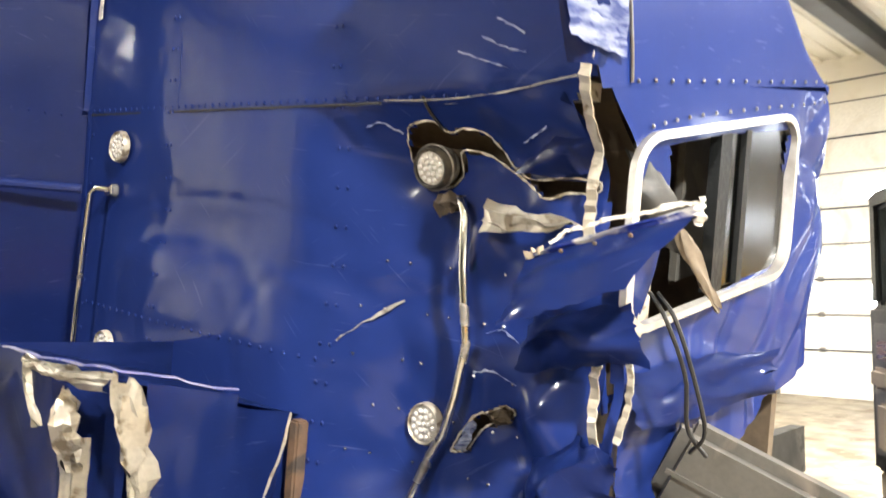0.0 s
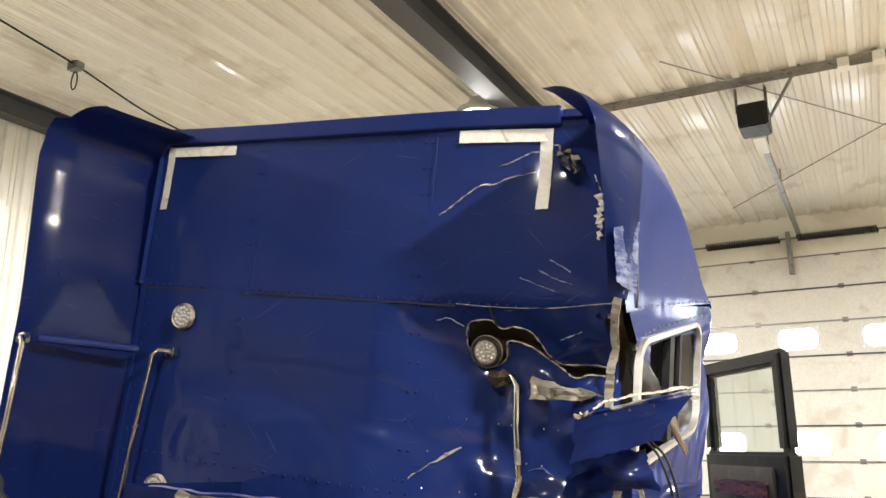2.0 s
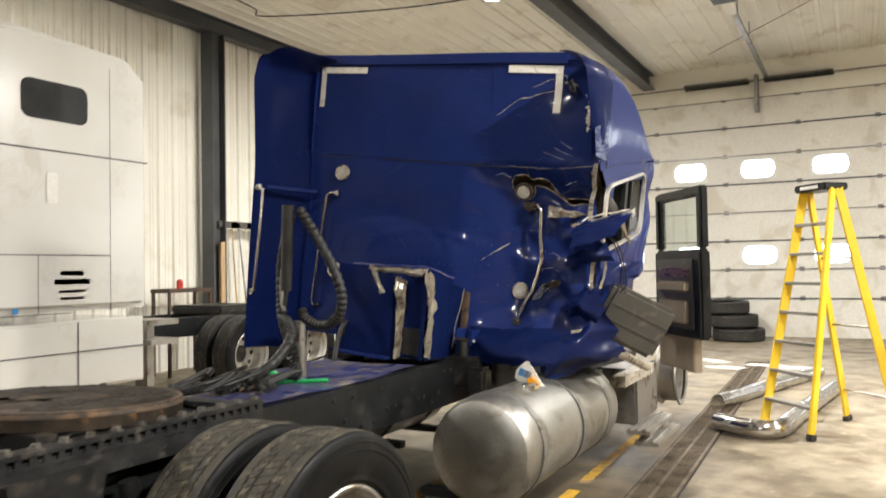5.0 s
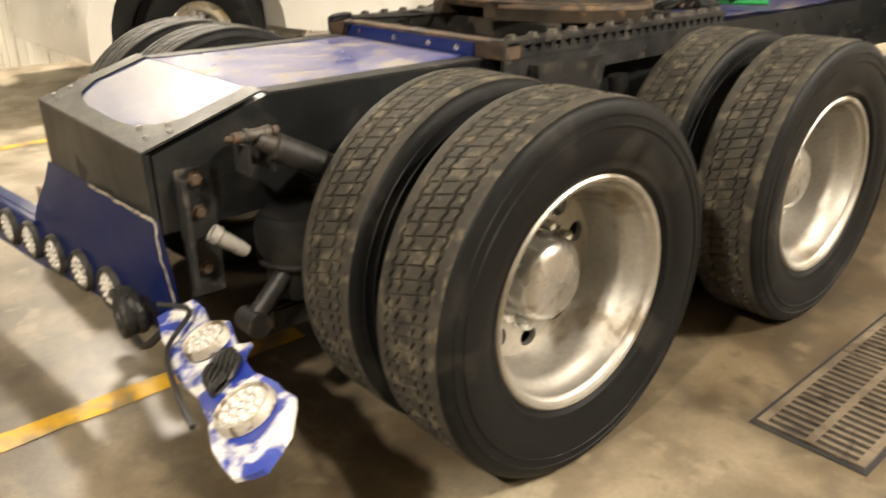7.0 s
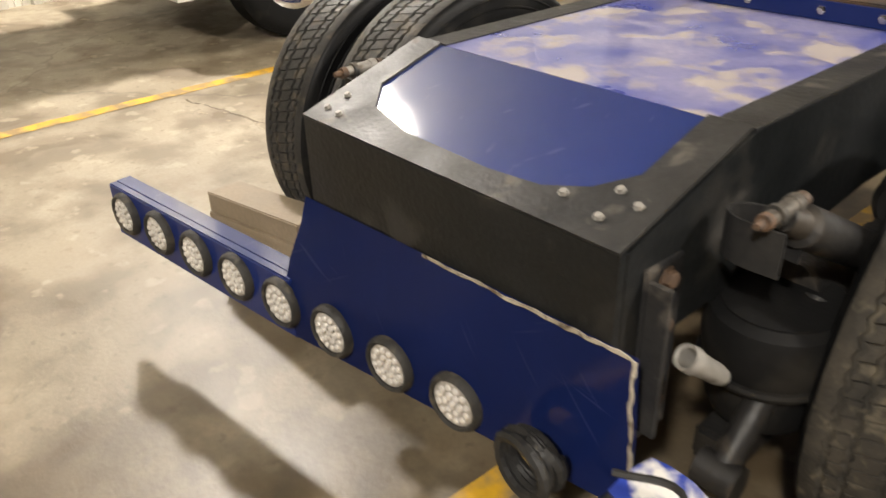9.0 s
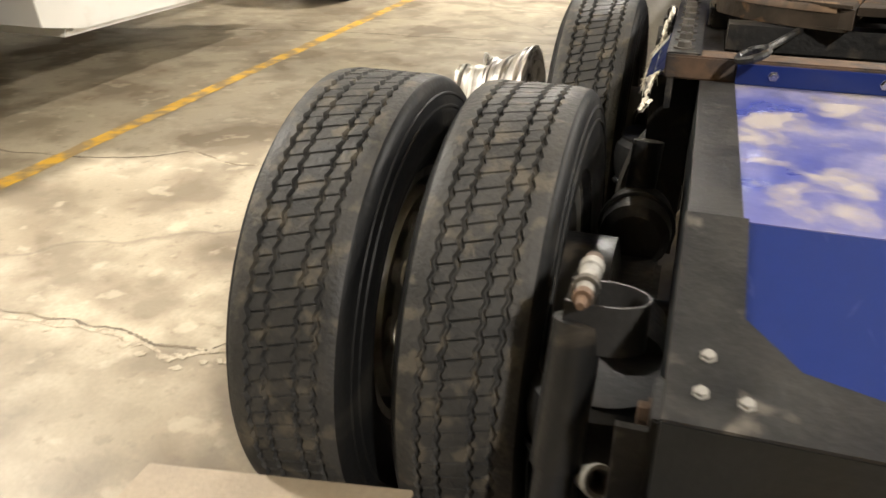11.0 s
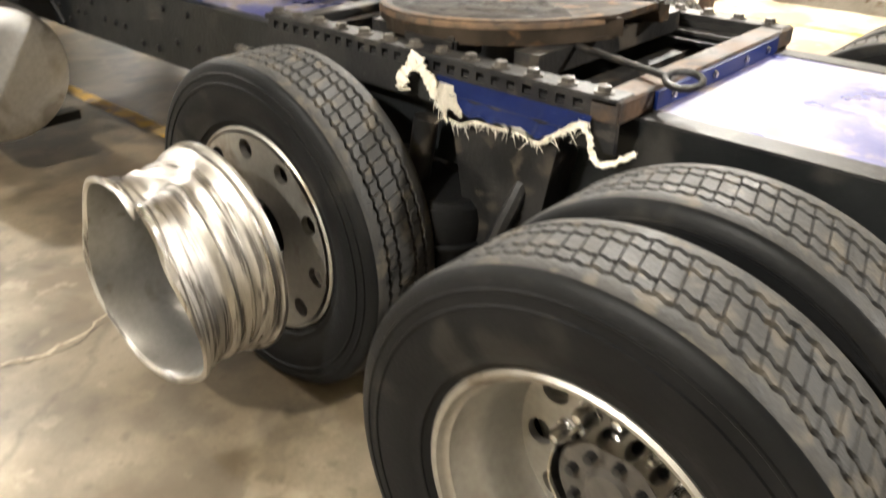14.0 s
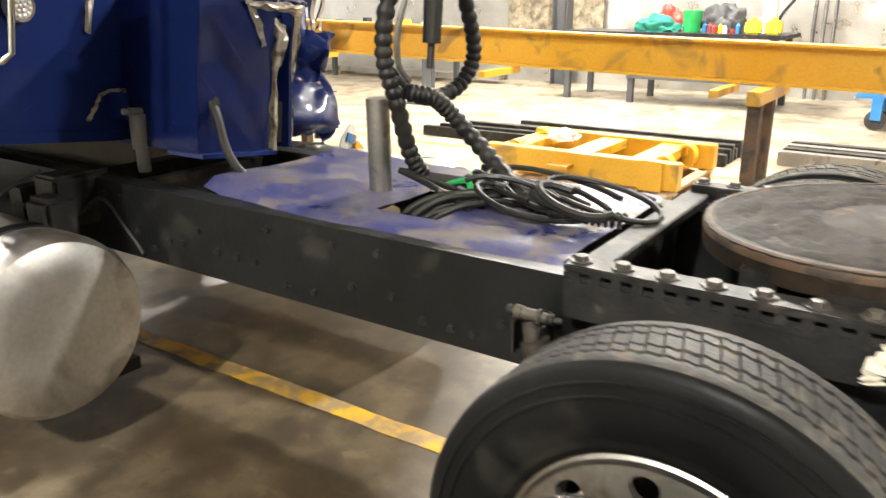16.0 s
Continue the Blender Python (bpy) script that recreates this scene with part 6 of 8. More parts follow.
for k in range(15):
    v = 0.12 + 0.065 * k
    for w, up in ((2.384, 0.203), (2.292, 0.235)):
        p = C(1.263, v, w + up * v)
        lathe(bm, [(-0.002, 0.005), (0.002, 0.004), (0.003, 0)], 6, Matrix.Translation(p))
part("rivets", bm, STEEL, side, "row of bright rivets", 0, "stuff")
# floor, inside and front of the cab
# floor slab in near-black, the shade inside the cab put into its colour
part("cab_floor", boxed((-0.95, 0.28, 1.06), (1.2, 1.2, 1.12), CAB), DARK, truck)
part("cab_bulkhead", boxed((-0.95, 1.05, 1.4), (1.17, 1.08, 2.56), CAB), LINER, truck)
bm = boxed((-0.95, 1.09, 1.0), (0.30, 2.2, 2.30), CAB, 0.08)
part("cab_body", bm, BLUE, truck, "blue front cab body", 40)
bm = boxed((-0.75, 2.22, 0.95), (-0.05, 3.5, 1.75), CAB, 0.12)
part("hood", bm, BLUE, truck, "blue hood", 40)

# the centre box low on the rear wall
BX = (-0.25, 0.37, 1.05, 1.61, -0.53)
bm = bmesh.new()
rows = []
for i in range(25):
    u = BX[0] + (BX[1] - BX[0]) * i / 24
    col = []
    for j in range(19):
        w = BX[2] + (BX[3] - BX[2]) * j / 18
        v = BX[4] + 0.02 * noise.noise(Vector((u * 4, w * 4, 6))) + 0.05 * smooth01(0.12, 0.37, u) + 0.07 * smooth01(0.165, 0.195, u) * smooth01(0.34, 0.31, u) - 0.02 * smooth01(1.3, 1.6, w)
        col.append(bm.verts.new(C(u, v, w)))
    rows.append(col)
for i in range(24):
    for j in range(18):
        bm.faces.new((rows[i][j], rows[i + 1][j], rows[i + 1][j + 1], rows[i][j + 1]))
for i in (0,):
    back = [bm.verts.new(C(BX[0], 0.0, BX[2] + (BX[3] - BX[2]) * j / 18)) for j in range(19)]
    for j in range(18):
        bm.faces.new((rows[0][j], rows[0][j + 1], back[j + 1], back[j]))
tp = [bm.verts.new(C(BX[0] + (BX[1] - BX[0]) * i / 24, -0.02, BX[3] - 0.11)) for i in range(25)]
for i in range(24):
    bm.faces.new((rows[i][18], rows[i + 1][18], tp[i + 1], tp[i]))
bmesh.ops.solidify(bm, geom=bm.faces[:], thickness=0.005)
bm.verts.ensure_lookup_table()
boxy = part("engine_cover", bm, BLUE, truck, "blue lower cover box with torn corner", 50)
bm = boxed((-0.26, -0.57, 1.035), (0.17, -0.35, 1.05), CAB)
part("cover_lip", bm, BLUE, boxy)
bm = boxed((0.365, -0.03, 1.05), (0.405, 0.01, 1.49), CAB, 0.006)
part("strut", bm, RUST, boxy, "rusty brown upright channel")
# added dark block closes the see-through box; the hollow's shade is its colour
part("cover_shade_block", boxed((-0.22, -0.45, 1.07), (0.35, -0.04, 1.24), CAB), DARK, boxy)
bm = tube(bmesh.new(), spline([C(-0.177, -0.53, 1.235), C(-0.18, -0.57, 1.18), C(-0.177, -0.60, 1.10), C(-0.16, -0.635, 1.03), C(-0.13, -0.68, 0.975), C(-0.09, -0.74, 0.93)], 8), 0.017, 12)
part("vent_hose", bm, HOSE, truck, "black hose out of a slot")
# flat dark piece: the slot's inner shade is painted
bm = slab(bmesh.new(), oval(0.035, 0.11, 0.017), 0.004, CAB @ Matrix.Translation((-0.177, BX[4] - 0.024, 1.20)) @ pose(0, 0, 0, 90))
part("slot", bm, DARK, boxy)
# torn lower rear skin on the left, cab shock
bm = boxed((-0.96, -0.03, 1.06), (-0.28, 0.0, 1.10), CAB)
part("lower_lip", bm, BLUE, wall)
for s in (-1, 1):
    x = -0.24 if s < 0 else 0.50
    bm = bmesh.new()
    rod(bm, C(x, -0.165, 0.95), C(x - 0.015, -0.165, 1.06), 0.026, 16)
    rod(bm, C(x - 0.015, -0.165, 1.04), C(x - 0.03, -0.16, 1.17), 0.034, 16)
    rod(bm, C(x - 0.085, -0.16, 1.18), C(x + 0.03, -0.16, 1.18), 0.016, 12)
    cs = part("cab_shock", bm, SHOCKGREY if s < 0 else GREASE, truck, "grey cab shock absorber", 40)
    for dx in (-0.1, 0.035):
        part("bolt_end", rod(bmesh.new(), C(x + dx, -0.16, 1.18), C(x + dx + 0.02, -0.16, 1.18), 0.012, 8), TANK, cs, "pale bolt end")
    for dx in (-0.09, 0.02):
        part("shock_bracket", boxed((x + dx, -0.165, 1.15), (x + dx + 0.015, 0.0, 1.25), CAB), BLUE, truck)
    bm = boxed((s * 0.36, 3.66, 0.80), (s * 0.60, 3.80, 1.0), None, 0.012)
    box(bm, (s * 0.55, 3.60, 0.74), (s * 0.68, 3.74, 0.94), None, 0.02)
    part("cab_mount", bm, GREASE, truck, "greasy black cab mount")
part("rear_support", boxed((-0.62, 3.86, 0.80), (0.62, 3.94, 0.94)), GREASE, truck)
bm = bmesh.new()
tube(bm, spline([(-0.7, 3.75, 0.92), (-0.55, 3.68, 0.84), (-0.45, 3.62, 0.9), (-0.44, 3.5, 0.8), (-0.445, 3.4, 0.72)]), 0.009, 6)
tube(bm, spline([(-1.2, 3.8, 0.95), (-0.9, 3.75, 0.9), (-0.7, 3.8, 0.96), (-0.62, 3.7, 1.03)]), 0.006, 6)
part("cab_wiring", bm, HOSE, truck)
edge_strip([(-0.43, -0.035, 1.14), (-0.39, -0.045, 1.20), (-0.37, -0.05, 1.24), (-0.29, -0.05, 1.255), (-0.22, -0.05, 1.25)], 0.02, 0.008, 0.3, 55, BARE, "bare torn sheet edge", wall)


# lamps and grab handles on the rear wall
for u, w in ((-0.69, 2.235), (-0.69, 1.527), (0.707, 1.537)):
    round_light(Matrix.Translation(C(u, dent(u, w) - 0.014, w)) @ pose(0, 0, 0, 0, 0, -86), truck, 0.05, "round clear lamp with a bright bezel", BARE)
m = Matrix.Translation(C(0.683, -0.03, 2.205)) @ pose(0, 0, 0, 0, 14, -82)
lamp = round_light(m, truck, 0.046, "round lamp hanging out of a torn hole", RUBBER)
part("lamp_can", lathe(bmesh.new(), [(-0.06, 0.02), (-0.055, 0.05), (-0.006, 0.064), (-0.004, 0.060)], 24, m), GREYPALE, lamp, "dirty grey lamp can", 40)
part("lamp_wire", tube(bmesh.new(), spline([C(0.735, -0.01, 2.37), C(0.733, -0.015, 2.34), C(0.735, -0.01, 2.30)]), 0.004, 5), HOSE, lamp)


def grab(pts, parent=truck, r=0.011, bend=None):
    bm = tube(bmesh.new(), [C(*p) for p in pts], r, 10)
    h = part("grab_handle", bm, CHROME, parent, "bright metal grab handle", 50)
    for p in (pts[0], pts[-1]):
        part("foot", boxed((-0.028, -0.012, -0.02), (0.028, 0.02, 0.02), Matrix.Translation(C(*p)), 0.004), CHROME, h)


grab([(-0.73, -0.02, 2.08), (-0.755, -0.06, 2.082), (-0.772, -0.07, 2.06), (-0.80, -0.075, 1.7), (-0.83, -0.075, 1.30), (-0.83, -0.06, 1.262), (-0.82, -0.02, 1.255)])
grab([(-1.055, -0.44, 2.06), (-0.985, -0.49, 2.062), (-0.95, -0.505, 2.04), (-0.955, -0.505, 1.7), (-0.965, -0.505, 1.36), (-0.99, -0.49, 1.335), (-1.055, -0.44, 1.33)])
grab([(0.76, -0.03, 2.115), (0.81, -0.06, 2.125), (0.835, -0.07, 2.09), (0.843, -0.07, 1.95), (0.866, -0.065, 1.77), (0.862, -0.065, 1.745), (0.842, -0.065, 1.64), (0.815, -0.065, 1.54), (0.77, -0.06, 1.47), (0.74, -0.06, 1.36), (0.73, -0.03, 1.33)], truck, 0.012)

# torn sheets at the right rear corner
def sheet(name, corners, material, label, seed, bulge=0.02, n=10, thick=0.004, parent=truck, jag=0.0, crisp=45):
    """A bent sheet between four corners given in the cab's own axes."""
    bm = bmesh.new()
    a, b, c, d = [Vector(p) for p in corners]
    rows = []
    r = random.Random(seed + 300)
    for i in range(n + 1):
        row = []
        for j in range(n + 1):
            s, t = i / n, j / n
            p = a.lerp(b, s).lerp(d.lerp(c, s), t)
            p = p + noise.noise_vector(Vector((s * 3, t * 3, seed))) * bulge
            p.y -= 2.5 * bulge * math.sin(math.pi * s) * math.sin(math.pi * t)
            if i in (0, n) or j in (0, n):
                p = p + noise.noise_vector(Vector((s * 17, t * 17, seed))) * bulge * 0.35
            p = p + Vector((r.uniform(-jag, jag), r.uniform(-jag, jag), r.uniform(-jag, jag)))
            row.append(bm.verts.new(C(*p)))
        rows.append(row)
    for p, q in zip(rows, rows[1:]):
        for j in range(n):
            bm.faces.new((p[j], p[j + 1], q[j + 1], q[j]))
    bmesh.ops.solidify(bm, geom=bm.faces[:], thickness=thick)
    return part(name, bm, material, parent, label, crisp)


flap = sheet("torn_panel", [(1.094, -0.14, 2.005), (1.497, -0.14, 2.125), (1.435, -0.28, 1.965), (1.155, -0.29, 1.853)], BLUE, "torn blue panel flap with a bent lip", 1, 0.016, 14)
sheet("flap_fold", [(1.16, -0.145, 2.03), (1.49, -0.145, 2.135), (1.497, -0.15, 2.118), (1.10, -0.155, 2.0)], BLUE_SCUFF, "scuffed folded edge", 31, 0.006, 10, 0.004, flap)
edge_strip([(1.165, -0.15, 2.035), (1.201, -0.15, 2.065), (1.25, -0.15, 2.078), (1.302, -0.15, 2.097), (1.38, -0.15, 2.113), (1.449, -0.15, 2.133), (1.50, -0.15, 2.140)], 0.011, 0.005, 0.3, 62, TORN, "chipped pale lip", flap)
edge_strip([(1.502, -0.15, 2.15), (1.505, -0.155, 2.12), (1.50, -0.15, 2.095)], 0.024, 0.006, 0.5, 63, TAPE, "white chipped tip", flap)
edge_strip([(1.096, -0.145, 2.0), (1.12, -0.15, 2.014), (1.145, -0.15, 2.022)], 0.022, 0.006, 0.4, 64, TAN, "chipped tan corner", flap)
for k in range(3):
    part("flap_rivet", lathe(bmesh.new(), [(-0.003, 0.005), (0.003, 0.004), (0.004, 0)], 8, Matrix.Translation(C(1.22 + 0.08 * k, -0.19, 2.022 + 0.022 * k)) @ pose(0, 0, 0, 0, 0, -90)), RUST, flap)
sheet("torn_panel", [(0.874, -0.04, 2.126), (1.145, -0.04, 2.090), (1.085, -0.06, 2.066), (0.896, -0.08, 2.048)], FLAPMETAL, "crumpled bare metal strip", 2, 0.010, 7, 0.003, truck, 0.008, 20)
sheet("torn_panel", [(0.70, -0.03, 2.136), (0.815, -0.06, 2.138), (0.80, -0.07, 2.085), (0.705, -0.03, 2.075)], LINER, "broken brown bracket", 32, 0.012, 5, 0.006, truck, 0.010, 20)
sheet("scraped_skin", [(1.268, -0.17, 2.62), (1.272, 0.05, 2.70), (1.272, 0.055, 2.44), (1.268, -0.12, 2.45)], SCRAPED, "pale scraped paint with a ragged edge", 33, 0.003, 12, 0.002, right_wing, 0.003)
sheet("torn_skin", [(0.98, -0.05, 2.93), (1.06, -0.07, 2.92), (1.125, -0.04, 2.83), (1.04, -0.06, 2.85)], CHROME, "dented shiny torn skin", 34, 0.010, 6, 0.003, wall, 0.010, 15)
# the torn right side of the cover box
sheet("torn_sheet", [(0.200, -0.535, 1.45), (0.222, -0.48, 1.44), (0.215, -0.48, 1.05), (0.200, -0.535, 1.04)], FLAPMETAL, "bent bare aluminium edge", 41, 0.006, 7, 0.003, boxy, 0.007, 20)
sheet("torn_sheet", [(0.165, -0.545, 1.58), (0.255, -0.535, 1.55), (0.240, -0.51, 1.40), (0.205, -0.525, 1.31)], FLAPMETAL, "crumpled bare aluminium flap", 42, 0.016, 8, 0.003, boxy, 0.010, 20)
sheet("torn_sheet", [(-0.02, -0.55, 1.61), (0.40, -0.55, 1.635), (0.36, -0.55, 1.59), (0.03, -0.56, 1.585)], FLAPMETAL, "folded bare aluminium edge", 43, 0.010, 9, 0.003, boxy, 0.006, 20)
sheet("torn_sheet", [(-0.01, -0.555, 1.60), (0.035, -0.56, 1.60), (0.115, -0.555, 1.46), (0.088, -0.555, 1.45)], FLAPMETAL, "folded bare aluminium edge", 44, 0.006, 6, 0.003, boxy, 0.006, 20)
sheet("torn_sheet", [(0.375, -0.55, 1.63), (0.395, -0.47, 1.60), (0.395, -0.435, 1.32), (0.385, -0.48, 1.32)], FLAPMETAL, "crumpled bare aluminium flap", 45, 0.012, 8, 0.003, boxy, 0.009, 20)
sheet("torn_sheet", [(0.385, -0.48, 1.33), (0.395, -0.43, 1.33), (0.39, -0.42, 1.06), (0.375, -0.465, 1.08)], FLAPMETAL, "bent bare aluminium edge", 46, 0.008, 7, 0.003, boxy, 0.008, 20)
sheet("side_panel", [(0.385, -0.46, 1.61), (0.385, -0.225, 1.568), (0.375, -0.24, 1.05), (0.375, -0.45, 1.05)], BLUE, "blue side of the cover box", 47, 0.006, 10, 0.004, boxy)
sheet("side_panel", [(0.372, -0.25, 1.54), (0.372, -0.05, 1.508), (0.362, -0.10, 1.05), (0.362, -0.25, 1.05)], BLUE, "recessed blue side of the cover box", 48, 0.004, 10, 0.004, boxy)
edge_strip([(0.374, -0.052, 1.508), (0.37, -0.07, 1.40), (0.366, -0.10, 1.285), (0.363, -0.11, 1.10)], 0.010, 0.004, 0.2, 49, FLAPMETAL, "bare panel edge", boxy, (1, -0.3, 0))
# top lip in a paler blue: the bright light on it is painted
edge_strip([(-0.13, -0.555, 1.615), (0.15, -0.56, 1.63), (0.38, -0.555, 1.642), (0.39, -0.40, 1.615), (0.388, -0.23, 1.578)], 0.016, 0.006, 0.1, 50, BLUE_DUSTY_LIT, "pale top lip, painted as brightly lit", boxy, (0, 0, 1))
sheet("torn_skin", [(-0.41, -0.03, 1.58), (-0.375, -0.03, 1.58), (-0.40, -0.04, 1.46), (-0.43, -0.04, 1.46)], FLAPMETAL, "bent bare strip on the rear wall", 51, 0.004, 5, 0.003, wall, 0.003, 20)
sheet("torn_panel", [(0.93, -0.02, 2.20), (1.17, -0.02, 2.36), (1.18, -0.03, 2.21), (1.08, -0.03, 2.19)], BLUE, "buckled blue skin", 3, 0.012)
sheet("torn_panel", [(1.055, -0.08, 1.87), (1.335, -0.08, 1.935), (1.365, -0.09, 1.81), (1.056, -0.10, 1.745)], BLUE, "crumpled blue skin bulging out under the flap", 4, 0.030, 14)
sheet("torn_panel", [(1.12, -0.02, 1.60), (1.32, -0.1, 1.62), (1.30, -0.06, 1.40), (1.05, -0.04, 1.42)], BLUE, "crumpled blue skin", 5, 0.04, 14)
sheet("torn_panel", [(0.45, -0.05, 1.27), (1.15, -0.10, 1.33), (1.12, -0.20, 1.08), (0.50, -0.16, 1.05)], BLUE, "folded blue lower skirt", 6, 0.04, 16)
sheet("torn_panel", [(0.95, -0.12, 1.18), (1.35, -0.05, 1.45), (1.42, 0.3, 1.2), (1.05, -0.1, 0.98)], BLUE, "crumpled blue lower corner", 7, 0.06, 16)
sheet("torn_panel", [(1.22, 0.05, 1.75), (1.30, 0.75, 1.83), (1.33, 0.7, 1.70), (1.25, 0.1, 1.62)], BLUE, "buckled blue side skin", 8, 0.03, 14)
sheet("torn_liner", [(1.20, 0.06, 2.28), (1.29, 0.10, 2.2), (1.33, 0.12, 2.02), (1.22, 0.05, 2.12)], GREYPLAS, "torn grey interior trim", 9, 0.02)
sheet("torn_liner", [(1.30, 0.08, 2.10), (1.34, 0.10, 2.09), (1.40, 0.16, 1.93), (1.385, 0.15, 1.92)], TAN, "hanging tan trim scrap", 10, 0.01)
sheet("torn_panel", [(0.90, -0.02, 1.61), (0.99, -0.03, 1.632), (0.985, -0.03, 1.60), (0.93, -0.01, 1.575)], LINER, "brown scrap in a hole", 11, 0.010, 6, 0.004, truck, 0.006, 20)
sheet("torn_panel", [(0.805, -0.02, 1.49), (0.86, -0.03, 1.50), (0.90, -0.04, 1.575), (0.865, -0.02, 1.58)], SCRAPED, "pale torn skin beside a hole", 12, 0.008, 6, 0.003, truck, 0.006, 20)
edge_strip([(0.452, dent(0.452, 1.719) - 0.003, 1.719), (0.517, dent(0.517, 1.777) - 0.003, 1.777), (0.61, dent(0.61, 1.848) - 0.003, 1.848)], 0.008, 0.002, 0.8, 13, GREYPALE, "grey gouge in the paint", wall)
for a, b in (((0.86, 1.70), (0.99, 1.69)), ((0.87, 1.80), (0.97, 1.79)), ((0.50, 2.30), (0.60, 2.29)), ((0.98, 2.27), (1.08, 2.30))):
    edge_strip([(a[0], dent(*a) - 0.003, a[1]), ((a[0] + b[0]) / 2, dent((a[0] + b[0]) / 2, a[1]) - 0.004, a[1] + 0.012), (b[0], dent(*b) - 0.003, b[1])], 0.005, 0.002, 0.9, int(a[1] * 100), SCRAPED, "pale scrape", wall)
for k in range(0, 4, 2):
    pts = spline([C(1.28 + 0.01 * k, 0.05, 1.95), C(1.34 + 0.012 * k, 0.02, 1.90), C(1.38 + 0.01 * k, 0.05, 1.78), C(1.37 + 0.02 * k, 0.1, 1.66), C(1.40 - 0.02 * k, 0.14, 1.60)])
    part("loose_wire", tube(bmesh.new(), pts, 0.005, 6), HOSE, truck)
# the grey side box hanging below the side
TB = Matrix.Translation((1.43, 4.46, 1.20)) @ pose(0, 0, 0, 14, 27, 33)
bm = boxed((-0.24, -0.03, -0.19), (0.24, 0.06, 0.19), TB, 0.03)
tb = part("side_box", bm, GREYPLAS, truck, "dark grey plastic side box, hanging loose", 40)
for z in (-0.06, 0.05):
    part("rib", boxed((-0.23, -0.036, z), (0.23, -0.029, z + 0.012), TB), GREYPLAS, tb)
bm = bmesh.new()
rod(bm, (1.25, 4.3, 1.05), (1.45, 4.75, 0.85), 0.03)
box(bm, (1.2, 4.7, 0.70), (1.3, 5.6, 0.78))
part("bent_bracket", bm, BARE, truck, "bent metal bracket")
bm = boxed((0.98, 5.1, 0.35), (1.28, 5.8, 0.78), None, 0.02)
bb = part("battery_box", bm, STEEL, truck, "grey battery box with steps", 40)
for k in range(2):
    bm = boxed((1.22 + 0.06 * k, 5.0, 0.30 - 0.08 * k), (1.40 + 0.06 * k, 5.8, 0.33 - 0.08 * k))
    for j in range(3):
        box(bm, (1.23 + 0.06 * k + 0.055 * j, 5.0, 0.33 - 0.08 * k), (1.25 + 0.06 * k + 0.055 * j, 5.8, 0.342 - 0.08 * k))
    part("step", bm, ALU, bb, "ribbed aluminium step")
# white fairing scrap on the tank
FS = Matrix((tuple(CAB.col[0]), tuple(CAB.col[2]), tuple(-CAB.col[1]), tuple(CAB @ Vector((0.11, -0.34, 0.02, 1))))).transposed()
bm = slab(bmesh.new(), [(0.835, 1.00), (0.845, 1.05), (0.90, 1.11), (0.925, 1.115), (0.955, 1.08), (1.01, 1.0), (1.06, 0.945), (0.95, 0.955), (0.88, 0.975)], 0.008, FS)
for v in bm.verts:
    v.co.y += 1.6 * (v.co.x - 0.98) ** 2 + 0.3 * (1.0 - v.co.z) * 0.2
fs = part("fairing_scrap", bm, PAPER, truck, "white fairing scrap with an amber marker")
part("amber_marker", slab(bmesh.new(), oval(0.085, 0.045, 0.02), 0.022, FS @ Matrix.Translation((0.975, 0.99, 0.002)) @ pose(0, 0, 0, 0, 0, -32)), AMBER, fs, "amber side marker")
for k in range(3):
    part("print_bar", boxed((-0.012, -0.022, 0), (0.010, 0.022, 0.012), FS @ Matrix.Translation((0.885 + 0.027 * k, 1.045 - 0.006 * k, 0.002)) @ pose(0, 0, 0, 0, 0, -15)), BLUE_CART, fs)
# steer axle wheel without tyre, open door
bm = lathe(bmesh.new(), [(0.10, 0.25), (0.11, 0.30), (0.09, 0.31), (0.07, 0.27), (-0.07, 0.27), (-0.09, 0.31), (-0.11, 0.30), (-0.10, 0.25), (-0.02, 0.2), (0.02, 0.0)], 48, Matrix.Translation((1.06, 7.4, 0.44)))
part("steer_wheel", bm, ALU, truck, "bare aluminium steer wheel without tyre", 40)
bm = boxed((-0.8, 7.3, 0.38), (0.98, 7.5, 0.50))
part("steer_axle", bm, GREASE, truck)
DR = Matrix.Translation((1.10, 6.77, 0.92)) @ pose(0, 0, 0, 0, 0, -55)
bm = boxed((0, -0.04, 0.02), (0.98, 0.06, 0.80), DR, 0.02)
dr = part("cab_door", bm, BLACK, truck, "open cab door with a dark trimmed inside", 40)
for lo, hi in (((0, -0.03, 0.80), (0.09, 0.05, 1.32)), ((0.89, -0.03, 0.80), (0.98, 0.05, 1.30)), ((0.0, -0.03, 1.26), (0.98, 0.05, 1.35))):
    part("window_post", boxed(lo, hi, DR, 0.02), BLACK, dr)
part("door_glass", boxed((0.09, 0.0, 0.80), (0.89, 0.008, 1.27), DR), PANE, dr, "door window glass")
part("trim_panel", boxed((0.08, -0.055, 0.10), (0.86, -0.04, 0.72), DR, 0.01), GREYPLAS, dr)
part("arm_rest", boxed((0.15, -0.10, 0.42), (0.80, -0.055, 0.52), DR, 0.02), TAN, dr, "tan arm rest")
part("wood_trim", boxed((0.15, -0.066, 0.55), (0.80, -0.056, 0.64), DR, 0.006), WALNUT, dr, "brown wood trim")
part("map_pocket", boxed((0.18, -0.085, 0.14), (0.78, -0.055, 0.36), DR, 0.015), TAN, dr, "tan map pocket")
part("lower_skirt", boxed((0.05, -0.03, -0.28), (0.8, 0.05, 0.02), DR, 0.01), TAN, dr)


# ---- the white truck beside ----
wt = thing("white_truck", (-5.5, 3, 0), "white semi truck with a sleeper cab, parked", "truck")
